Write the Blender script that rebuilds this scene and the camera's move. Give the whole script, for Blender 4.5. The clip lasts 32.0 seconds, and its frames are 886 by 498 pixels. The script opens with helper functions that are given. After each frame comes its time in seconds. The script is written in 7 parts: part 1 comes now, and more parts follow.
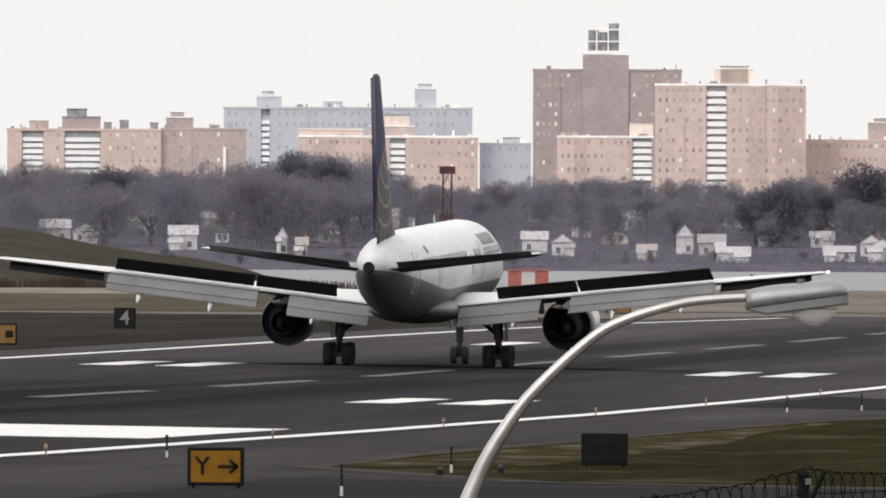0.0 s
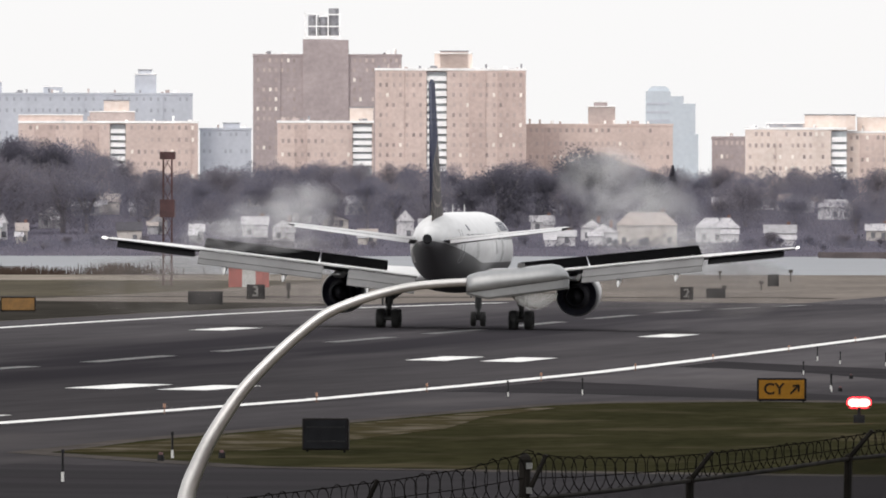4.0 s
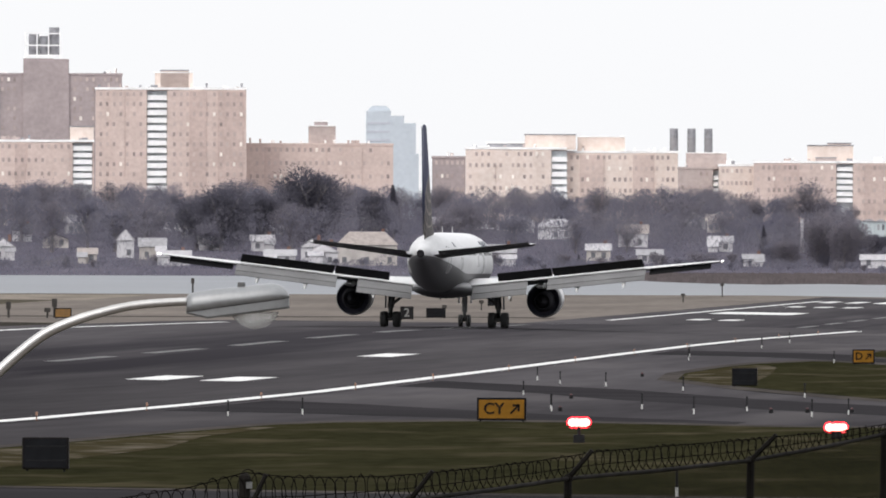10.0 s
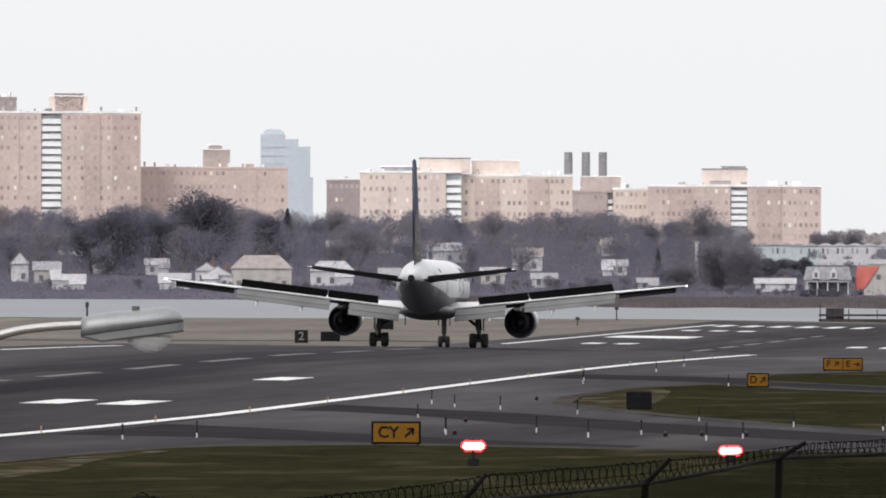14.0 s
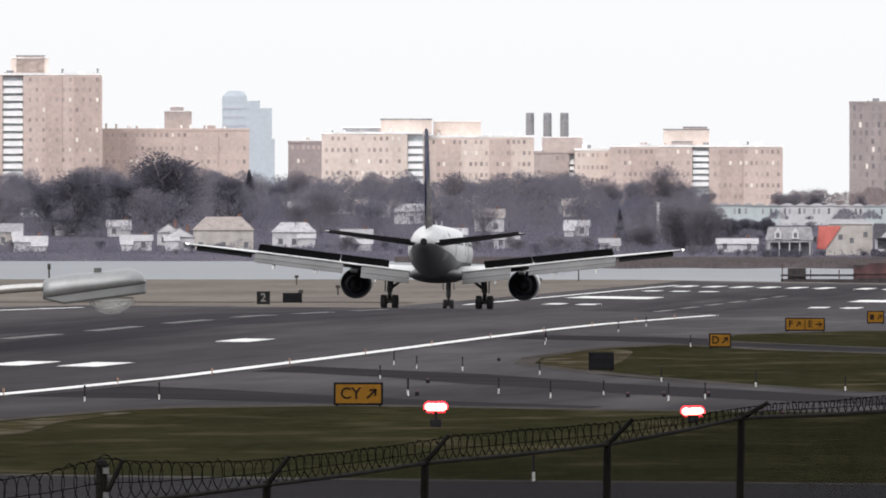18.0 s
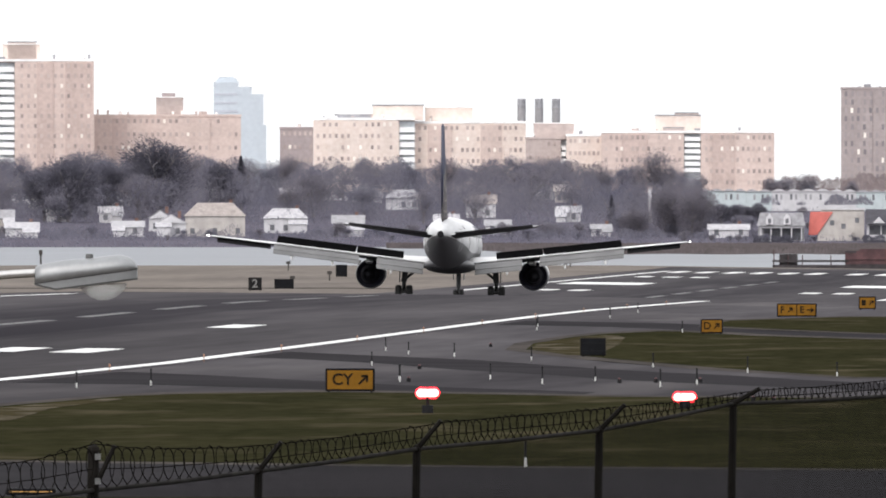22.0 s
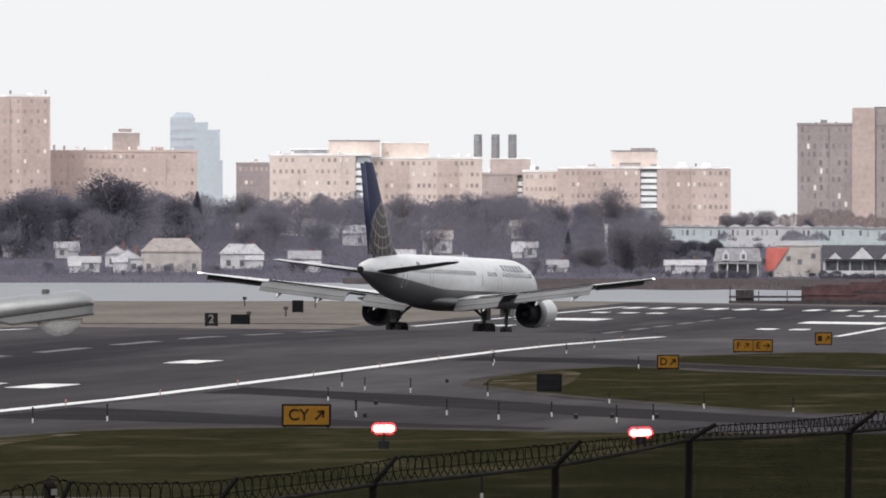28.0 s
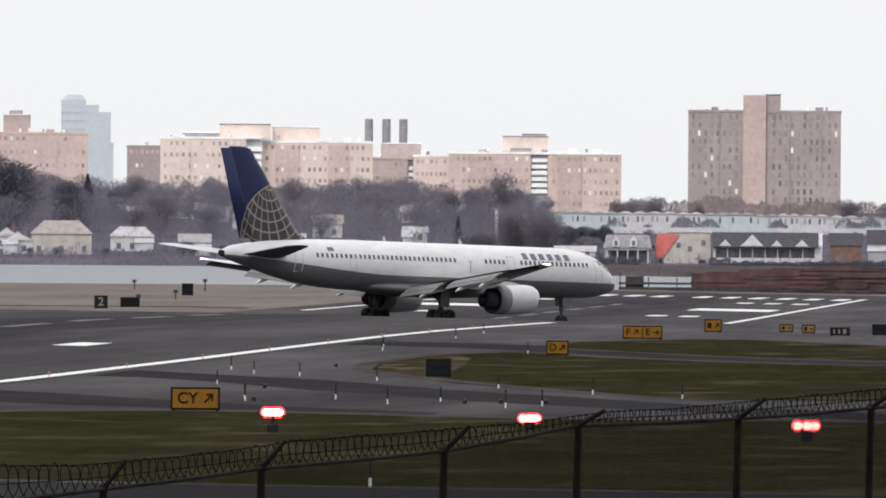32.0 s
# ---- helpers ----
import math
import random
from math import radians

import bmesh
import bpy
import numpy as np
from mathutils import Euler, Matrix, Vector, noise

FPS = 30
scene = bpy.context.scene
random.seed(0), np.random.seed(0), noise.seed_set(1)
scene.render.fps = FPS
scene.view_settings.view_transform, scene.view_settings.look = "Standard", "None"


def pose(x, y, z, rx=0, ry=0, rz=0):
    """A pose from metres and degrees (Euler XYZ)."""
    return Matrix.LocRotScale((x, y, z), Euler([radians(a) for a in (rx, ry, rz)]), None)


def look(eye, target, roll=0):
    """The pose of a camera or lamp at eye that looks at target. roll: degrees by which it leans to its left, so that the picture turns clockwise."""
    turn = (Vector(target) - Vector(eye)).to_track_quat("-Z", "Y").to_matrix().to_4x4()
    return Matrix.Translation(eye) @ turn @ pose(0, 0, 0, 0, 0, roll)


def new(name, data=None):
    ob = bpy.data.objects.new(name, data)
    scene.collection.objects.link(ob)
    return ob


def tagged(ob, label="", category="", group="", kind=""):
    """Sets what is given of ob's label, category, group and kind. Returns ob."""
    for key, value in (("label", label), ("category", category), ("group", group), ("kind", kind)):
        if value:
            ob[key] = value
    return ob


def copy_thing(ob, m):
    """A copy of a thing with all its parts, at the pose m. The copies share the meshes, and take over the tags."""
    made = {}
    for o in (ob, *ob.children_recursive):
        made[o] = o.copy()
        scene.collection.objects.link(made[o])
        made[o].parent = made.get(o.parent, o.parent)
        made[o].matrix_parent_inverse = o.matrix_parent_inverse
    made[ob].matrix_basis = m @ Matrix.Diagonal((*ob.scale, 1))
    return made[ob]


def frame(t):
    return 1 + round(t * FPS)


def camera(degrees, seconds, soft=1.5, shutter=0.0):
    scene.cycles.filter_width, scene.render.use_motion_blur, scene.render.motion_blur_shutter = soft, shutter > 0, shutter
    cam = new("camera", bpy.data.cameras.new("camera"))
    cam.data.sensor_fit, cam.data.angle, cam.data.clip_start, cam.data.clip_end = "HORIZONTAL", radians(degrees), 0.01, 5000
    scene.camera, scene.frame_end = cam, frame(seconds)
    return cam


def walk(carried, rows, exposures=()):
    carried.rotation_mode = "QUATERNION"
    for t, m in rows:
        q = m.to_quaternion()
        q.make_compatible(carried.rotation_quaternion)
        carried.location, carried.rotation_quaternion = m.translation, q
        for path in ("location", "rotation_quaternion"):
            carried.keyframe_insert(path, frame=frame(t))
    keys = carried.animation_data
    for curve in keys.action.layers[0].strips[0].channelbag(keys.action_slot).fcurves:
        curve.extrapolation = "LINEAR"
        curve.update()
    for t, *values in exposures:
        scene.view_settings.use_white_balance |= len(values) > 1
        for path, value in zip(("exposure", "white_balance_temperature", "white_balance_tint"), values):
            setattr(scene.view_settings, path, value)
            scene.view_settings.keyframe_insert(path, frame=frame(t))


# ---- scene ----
import itertools

# Survey: the runway's centreline is the y axis, its landing threshold near y = 192.
# Bearings are told in steps of 1/32000 radian from the brick tower's corner; U_RUNWAY is the runway's own bearing, V_LEVEL the level line.
STEP = 32000.0
U_RUNWAY, V_LEVEL = 2373.2, 236.0
EYE = Vector((75.91, 0.0, 6.5))


def ray(u, v, d):
    """The place at bearing u, dip v and range d from the viewpoint."""
    a = (U_RUNWAY - u) / STEP
    return Vector((EYE.x - d * math.sin(a), d * math.cos(a), EYE.z - d * (v - V_LEVEL) / STEP))


def facing(u):
    """The turn about z, in degrees, of a thing whose front looks back along bearing u."""
    return math.degrees((U_RUNWAY - u) / STEP)


# ---- camera ----
cam = camera(2 * math.degrees(math.atan(784 / STEP)), 32.0, soft=1.85)
SIGHTS = [
    (0.0, -639.2, 290.6, 0.23), (0.5, -548.9, 280.6, 0.27), (1.0, -478.3, 289.0, 0.21), (1.5, -432.9, 272.4, 0.10), (2.0, -365.2, 262.6, -0.09), (2.5, -342.7, 241.0, -0.11),
    (3.0, -287.3, 298.8, -0.05), (3.5, -244.8, 302.8, 0.10), (4.0, -144.5, 315.8, 0.07), (4.5, -105.8, 304.9, 0.17), (6.5, 93.5, 269.4, -0.11), (7.0, 119.0, 270.6, -0.25),
    (7.5, 168.0, 282.6, -0.14), (8.0, 255.4, 270.9, -0.20), (8.5, 267.9, 277.4, -0.09), (9.0, 280.1, 283.6, 0.13), (9.5, 312.6, 277.7, 0.11), (10.0, 350.6, 280.5, 0.15),
    (10.5, 350.4, 285.3, -0.07), (11.0, 388.1, 271.4, -0.02), (11.5, 385.2, 290.0, -0.05), (12.0, 431.9, 263.3, -0.17), (12.5, 433.8, 251.7, -0.19), (13.0, 408.8, 250.2, 0.08),
    (13.5, 472.9, 238.8, -0.03), (14.0, 537.3, 238.3, 0.15), (14.5, 544.8, 239.6, 0.05), (16.5, 584.4, 276.9, -0.10), (17.0, 586.5, 289.1, -0.09), (17.5, 604.5, 317.7, -0.12),
    (18.0, 604.9, 307.2, 0.01), (18.5, 593.8, 295.9, -0.09), (19.0, 598.9, 299.9, -0.32), (19.5, 612.5, 297.3, -0.21), (20.0, 614.1, 289.7, -0.21), (20.5, 600.8, 297.7, -0.22),
    (21.0, 589.1, 313.8, -0.12), (21.5, 630.3, 353.1, 0.18), (22.0, 619.6, 332.1, -0.02), (22.5, 629.0, 328.2, 0.10), (23.0, 615.3, 320.8, -0.12), (23.5, 613.7, 299.6, -0.09),
    (24.0, 602.2, 287.8, -0.03), (24.5, 592.9, 283.4, 0.12), (25.0, 638.6, 277.3, 0.12), (25.5, 669.2, 266.3, -0.38), (27.5, 687.6, 277.0, -0.38), (28.0, 696.9, 269.1, 0.01),
    (28.5, 768.9, 265.9, -0.01), (29.0, 792.4, 270.2, 0.14), (29.5, 756.4, 237.3, 0.22), (30.0, 760.8, 240.4, 0.16), (30.5, 776.9, 243.7, 0.24), (31.0, 800.3, 283.5, 0.24),
    (31.5, 848.9, 284.9, 0.23), (32.0, 891.4, 295.6, 0.43),
]
walk(cam, [(t, look(EYE, ray(u, v, 1000), roll)) for t, u, v, roll in SIGHTS], [(0, -0.06, 6650, 10), (4, 0.0, 6520, 10), (7, 0.0, 6375, 10), (12, 0.03, 6375, 10), (14, -0.08, 6375, 10), (17, -0.07, 6375, 10),
      (18.5, 0.08, 6375, 10), (20.5, 0.12, 6375, 10), (22, 0.25, 6375, 10), (23.5, 0.2, 6375, 10), (25, 0.07, 6375, 10), (28, -0.07, 6375, 10), (31, -0.07, 6375, 10), (32, -0.06, 6375, 10)])

# ---- light: a bright, thinly overcast sky and a low veiled sun behind the viewer ----
SUN_HEIGHT, SUN_TURN = 42.0, 208.0
world = bpy.data.worlds.new("overcast_sky")
scene.world = world
world.use_nodes = True
wn, wl = world.node_tree.nodes, world.node_tree.links
wn.clear()
sky = wn.new("ShaderNodeTexSky")
sky.sky_type, sky.sun_disc = "NISHITA", False
sky.sun_elevation, sky.sun_rotation = radians(SUN_HEIGHT), radians(SUN_TURN)
sky.air_density, sky.dust_density = 1.0, 4.0
grey = wn.new("ShaderNodeHueSaturation")
grey.inputs["Saturation"].default_value = 0.12
clear = wn.new("ShaderNodeBackground")
clear.inputs["Strength"].default_value = 0.05
cloud = wn.new("ShaderNodeBackground")
cloud.inputs["Color"].default_value = (0.925, 0.92, 0.92, 1)
both = wn.new("ShaderNodeAddShader")
wout = wn.new("ShaderNodeOutputWorld")
wl.new(sky.outputs[0], grey.inputs["Color"])
wl.new(grey.outputs[0], clear.inputs["Color"])
wl.new(clear.outputs[0], both.inputs[0])
# an overcast sky is brighter towards the zenith
sky_dir = wn.new("ShaderNodeTexCoord")
sky_sep = wn.new("ShaderNodeSeparateXYZ")
sky_rise = wn.new("ShaderNodeMapRange")
sky_rise.inputs["From Min"].default_value, sky_rise.inputs["From Max"].default_value = 0.02, 1.0
sky_rise.inputs["To Min"].default_value, sky_rise.inputs["To Max"].default_value = 1.0, 1.9
wl.new(sky_dir.outputs["Generated"], sky_sep.inputs[0])
wl.new(sky_sep.outputs["Z"], sky_rise.inputs["Value"])
wl.new(sky_rise.outputs[0], cloud.inputs["Strength"])
wl.new(cloud.outputs[0], both.inputs[1])
wl.new(both.outputs[0], wout.inputs["Surface"])
sun_data = bpy.data.lights.new("sun", "SUN")
sun_data.energy, sun_data.angle, sun_data.color = 0.95, radians(18), (1.0, 0.91, 0.82)
sun = new("sun", sun_data)
sun_from = Vector((math.sin(radians(SUN_TURN)) * math.cos(radians(SUN_HEIGHT)), math.cos(radians(SUN_TURN)) * math.cos(radians(SUN_HEIGHT)), math.sin(radians(SUN_HEIGHT))))
sun.matrix_world = look(sun_from * 100, (0, 0, 0))


# ---- materials ----
def mat(name, color, rough=0.7, var=0.15, size=1.0, fine=0.0, bump=0.0, metal=0.0, tint=None, stretch=(1, 1, 1), local=False, spec=0.5):
    """A surface with stains of the given size (metres), fine grain, and an optional second colour that the stains lean to."""
    m = bpy.data.materials.new(name)
    m.use_nodes = True
    n, l = m.node_tree.nodes, m.node_tree.links
    b = n["Principled BSDF"]
    b.inputs["Roughness"].default_value, b.inputs["Metallic"].default_value = rough, metal
    b.inputs["Specular IOR Level"].default_value = spec
    if local:
        src = n.new("ShaderNodeTexCoord").outputs["Object"]
    else:
        src = n.new("ShaderNodeNewGeometry").outputs["Position"]
    mp = n.new("ShaderNodeMapping")
    mp.inputs["Scale"].default_value = [s / size for s in stretch]
    l.new(src, mp.inputs[0])
    t1 = n.new("ShaderNodeTexNoise")
    t1.inputs["Scale"].default_value, t1.inputs["Detail"].default_value, t1.inputs["Roughness"].default_value = 1.0, 5.0, 0.6
    l.new(mp.outputs[0], t1.inputs["Vector"])
    t2 = n.new("ShaderNodeTexNoise")
    t2.inputs["Scale"].default_value, t2.inputs["Detail"].default_value = 9.0, 3.0
    l.new(mp.outputs[0], t2.inputs["Vector"])
    ramp = n.new("ShaderNodeMapRange")
    ramp.inputs["From Min"].default_value, ramp.inputs["From Max"].default_value = 0.3, 0.7
    l.new(t1.outputs["Fac"], ramp.inputs["Value"])
    other = tint or [c * (1 - 2 * var) for c in color]
    mix = n.new("ShaderNodeMix")
    mix.data_type = "RGBA"
    mix.inputs["A"].default_value = (*[min(1, c * (1 + (0 if tint else var))) for c in color], 1)
    mix.inputs["B"].default_value = (*other, 1)
    l.new(ramp.outputs[0], mix.inputs["Factor"])
    grain = n.new("ShaderNodeMix")
    grain.data_type, grain.blend_type = "RGBA", "OVERLAY"
    grain.inputs["Factor"].default_value = 0.12 + fine
    l.new(mix.outputs["Result"], grain.inputs["A"])
    l.new(t2.outputs["Fac"], grain.inputs["B"])
    l.new(grain.outputs["Result"], b.inputs["Base Color"])
    if bump:
        bp = n.new("ShaderNodeBump")
        bp.inputs["Strength"].default_value, bp.inputs["Distance"].default_value = 0.5, bump
        l.new(t2.outputs["Fac"], bp.inputs["Height"])
        l.new(bp.outputs[0], b.inputs["Normal"])
    return m


def glow(name, color, strength):
    m = bpy.data.materials.new(name)
    m.use_nodes = True
    b = m.node_tree.nodes["Principled BSDF"]
    b.inputs["Base Color"].default_value = (*color, 1)
    b.inputs["Emission Color"].default_value = (*color, 1)
    b.inputs["Emission Strength"].default_value = strength
    return m


M = dict(
    dry=mat("dry_grass", (0.145, 0.128, 0.115), 0.95, tint=(0.098, 0.087, 0.08), size=14, fine=0.2, stretch=(1, 0.12, 1), spec=0.0),
    grass=mat("olive_grass", (0.0223, 0.0210, 0.0110), 0.95, tint=(0.0130, 0.0132, 0.0069), size=5, fine=0.45, stretch=(1, 0.14, 1), spec=0.0),
    worn=mat("worn_grass", (0.034, 0.0285, 0.0165), 0.95, tint=(0.022, 0.0195, 0.0105), size=5, fine=0.3, stretch=(1, 0.15, 1), spec=0.0),
    olive_field=mat("olive_field_grass", (0.078, 0.069, 0.052), 0.95, tint=(0.045, 0.041, 0.033), size=14, fine=0.25, stretch=(1, 0.06, 1), spec=0.0),
    sand=mat("pale_shore_sand", (0.20, 0.176, 0.152), 0.95, tint=(0.12, 0.105, 0.09), size=10, fine=0.2, stretch=(1, 0.1, 1), spec=0.0),
    verge=mat("pale_gravel_verge", (0.056, 0.050, 0.046), 0.95, tint=(0.034, 0.031, 0.030), size=5, fine=0.3, stretch=(1, 0.12, 1), spec=0.0),
    field=mat("grey_field_grass", (0.034, 0.031, 0.027), 0.95, tint=(0.020, 0.0188, 0.0165), size=12, fine=0.2, stretch=(1, 0.08, 1), spec=0.0),
    mound=mat("mound_grass", (0.050, 0.045, 0.035), 0.95, tint=(0.033, 0.031, 0.025), size=9, fine=0.3, spec=0.0),
    apron=mat("grey_asphalt", (0.0405, 0.0382, 0.0405), 0.85, tint=(0.0233, 0.0220, 0.0239), size=11, fine=0.15, stretch=(1, 0.05, 1), spec=0.0),
    taxi=mat("dark_asphalt", (0.0293, 0.0277, 0.0300), 0.85, tint=(0.0201, 0.0191, 0.0207), size=8, fine=0.15, stretch=(0.15, 1, 1), spec=0.0),
    paint=mat("white_paint", (0.49, 0.49, 0.48), 0.6, var=0.08, size=3, fine=0.15),
    thin_paint=mat("worn_white_paint", (0.0215, 0.0207, 0.0217), 0.7, var=0.25, size=2, fine=0.2),
    water=mat("grey_water", (0.132, 0.139, 0.155), 0.5, var=0.10, size=30, stretch=(0.4, 1, 1), bump=0.3, spec=0.15),
    # far land is tinted blue to carry the haze across the bay
    far_land=mat("hazed_far_shore", (0.100, 0.092, 0.112), 0.95, tint=(0.066, 0.062, 0.082), size=16, fine=0.2, spec=0.0),
    brick=mat("tan_brick", (0.57, 0.46, 0.42), 0.9, var=0.07, size=10, fine=0.1, local=True),
    brick_mid=mat("rose_brick", (0.50, 0.395, 0.36), 0.9, var=0.07, size=10, fine=0.1, local=True),
    brick_pale=mat("pale_brick", (0.68, 0.58, 0.525), 0.9, var=0.07, size=10, fine=0.1, local=True),
    brick_dark=mat("brown_brick", (0.36, 0.305, 0.305), 0.9, var=0.08, size=10, fine=0.1, local=True),
    brick_grey=mat("grey_brick", (0.44, 0.37, 0.35), 0.9, var=0.08, size=10, fine=0.1, local=True),
    brick_ash=mat("ash_brick", (0.355, 0.305, 0.30), 0.9, var=0.09, size=10, fine=0.1, local=True),
    # farthest blocks: distance haze is put into these pale blue-grey colours
    far_grey=mat("hazed_grey_concrete", (0.47, 0.49, 0.54), 0.9, var=0.05, size=12, local=True),
    glass_tower=mat("hazed_blue_cladding", (0.49, 0.535, 0.58), 0.5, var=0.05, size=12, local=True),
    roof_white=mat("glint_white_roofing", (0.88, 0.87, 0.86), 0.8, var=0.1, size=4),
    slab=mat("white_balcony", (0.85, 0.85, 0.85), 0.7, var=0.05, size=3),
    recess=mat("shaded_recess", (0.62, 0.66, 0.68), 0.6, var=0.1, size=2),
    pane=mat("dark_window_pane", (0.30, 0.245, 0.235), 0.35, var=0.15, size=3),
    deep_pane=mat("dark_grey_window_pane", (0.185, 0.165, 0.18), 0.35, var=0.15, size=3),
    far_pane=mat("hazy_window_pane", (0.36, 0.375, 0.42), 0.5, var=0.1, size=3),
    glint_pane=mat("window_with_pale_glint", (0.80, 0.74, 0.68), 0.5, var=0.1, size=3),
    chimney=mat("dark_grey_brick", (0.26, 0.255, 0.265), 0.9, var=0.1, size=4, local=True),
    rust=mat("grey_steel", (0.30, 0.30, 0.32), 0.6, var=0.2, size=1.5, metal=0.3),
)


def varied(m, color, low, high):
    """Leans the surface to another colour by a chance of its own for each object."""
    n, l = m.node_tree.nodes, m.node_tree.links
    b = n["Principled BSDF"]
    was = b.inputs["Base Color"].links[0].from_socket
    info, rng, mx = n.new("ShaderNodeObjectInfo"), n.new("ShaderNodeMapRange"), n.new("ShaderNodeMix")
    rng.inputs["To Min"].default_value, rng.inputs["To Max"].default_value = low, high
    mx.data_type = "RGBA"
    mx.inputs["B"].default_value = (*color, 1)
    l.new(info.outputs["Random"], rng.inputs["Value"])
    l.new(rng.outputs[0], mx.inputs["Factor"])
    l.new(was, mx.inputs["A"])
    l.new(mx.outputs["Result"], b.inputs["Base Color"])


def straw(m, color, low, high, scale):
    """Straw-coloured streaks in the grass."""
    n, l = m.node_tree.nodes, m.node_tree.links
    b = n["Principled BSDF"]
    was = b.inputs["Base Color"].links[0].from_socket
    pos, mp, tex, rng, mx = (n.new("ShaderNode" + k) for k in ("NewGeometry", "Mapping", "TexNoise", "MapRange", "Mix"))
    mp.inputs["Scale"].default_value = scale
    tex.inputs["Scale"].default_value, tex.inputs["Detail"].default_value = 1.0, 4.0
    rng.inputs["From Min"].default_value, rng.inputs["From Max"].default_value = low, high
    mx.data_type = "RGBA"
    mx.inputs["B"].default_value = (*color, 1)
    l.new(pos.outputs["Position"], mp.inputs[0])
    l.new(mp.outputs[0], tex.inputs["Vector"])
    l.new(tex.outputs["Fac"], rng.inputs["Value"])
    l.new(rng.outputs[0], mx.inputs["Factor"])
    l.new(was, mx.inputs["A"])
    l.new(mx.outputs["Result"], b.inputs["Base Color"])


straw(M["grass"], (0.050, 0.042, 0.027), 0.54, 0.78, (0.22, 0.05, 0))
straw(M["worn"], (0.078, 0.068, 0.053), 0.48, 0.7, (0.6, 0.12, 0))
straw(M["apron"], (0.057, 0.053, 0.054), 0.52, 0.80, (0.12, 0.010, 0))
straw(M["taxi"], (0.022, 0.0215, 0.0228), 0.50, 0.70, (0.05, 0.05, 0))
varied(M["pane"], (0.50, 0.41, 0.38), 0.0, 1.0)
varied(M["deep_pane"], (0.35, 0.30, 0.30), 0.0, 1.0)


# ---- building blocks ----
def box(bm, c, s, rz=0.0):
    """A box of size s centred at c."""
    r = bmesh.ops.create_cube(bm, size=1.0, matrix=Matrix.Translation(c) @ Matrix.Rotation(rz, 4, "Z") @ Matrix.Diagonal((*s, 1)))
    return r["verts"]


def tube(bm, a, b, r0, r1=None, n=10):
    """A round bar from a to b."""
    a, b = Vector(a), Vector(b)
    m = Matrix.Translation((a + b) / 2) @ (b - a).to_track_quat("Z", "Y").to_matrix().to_4x4()
    return bmesh.ops.create_cone(bm, cap_ends=True, segments=n, radius1=r0, radius2=r0 if r1 is None else r1, depth=(b - a).length, matrix=m)["verts"]


def loft(bm, rings, cap=True):
    """A skin over rings of equally many points."""
    rows = [[bm.verts.new(p) for p in ring] for ring in rings]
    n = len(rows[0])
    for r0, r1 in zip(rows, rows[1:]):
        for i in range(n):
            bm.faces.new((r0[i], r0[(i + 1) % n], r1[(i + 1) % n], r1[i]))
    if cap:
        bm.faces.new(rows[0][::-1])
        bm.faces.new(rows[-1])
    return rows


def link(name, bm, material, parent=None, label="", smooth=False):
    bmesh.ops.recalc_face_normals(bm, faces=bm.faces)
    me = bpy.data.meshes.new(name)
    bm.to_mesh(me)
    bm.free()
    me.materials.append(material)
    if smooth:
        for p in me.polygons:
            p.use_smooth = True
    ob = new(name, me)
    if parent:
        ob.parent = parent
    if label:
        ob["label"] = label
    return ob


part = link


def again(name, ob, parent, m):
    """Another piece on the mesh of ob."""
    o = new(name, ob.data)
    o.parent = parent
    o.matrix_basis = m
    return o


def empty(name, m, label, category, group="", kind=""):
    e = new(name)
    e.empty_display_size = 0.2
    e.matrix_basis = m
    return tagged(e, label, category, group, kind)


# ---- ground ----
# Height of the eye over the centreline, station by station.
STATIONS = [(-600, 5.0), (0, 5.0), (200, 5.0), (300, 5.05), (380, 5.3), (455, 5.72), (540, 6.12), (620, 6.45), (690, 6.65), (760, 6.8), (880, 6.87), (1000, 6.9),
            (1080, 6.95), (1150, 7.05), (1240, 7.28), (1320, 7.5), (1380, 7.74), (1410, 8.03), (1435, 8.36), (1464, 8.57), (1480, 8.74), (1520, 8.92), (1600, 9.35), (1660, 9.72), (1720, 9.95), (1850, 10.0), (2000, 10.05), (2180, 10.1), (2350, 10.15), (2470, 10.15)]
SHORE = [(2478, 10.6), (2500, 13.5), (2600, 15.0), (3700, 15.0)]


def zg(x, y):
    """The airfield's height at (x, y): its profile along the runway and a slight fall to one side."""
    for (y0, h0), (y1, h1) in zip(STATIONS, STATIONS[1:]):
        if y <= y1 or y1 == 2470:
            h = h0 + (h1 - h0) * min(1, max(0, (y - y0) / (y1 - y0)))
            break
    crown = 0.0 if abs(x) >= 22.5 else float(np.interp(y, [1000, 1150, 1320, 1400, 1435], [0, 0.2, 0.2, 0.08, 0])) * (1 - abs(x) / 22.5)
    return EYE.z - h - 0.0135 * max(-35, min(40, x)) + crown


WATER_Z = -4.6


def far_z(d):
    """Height of the far shore at range d."""
    return np.interp(d, [3790, 3815, 3830, 3900, 4050, 4250, 4500, 4990], [-8.5, -5.0, -3.4, -2.2, 0.5, 5.0, 7.0, 8.0])


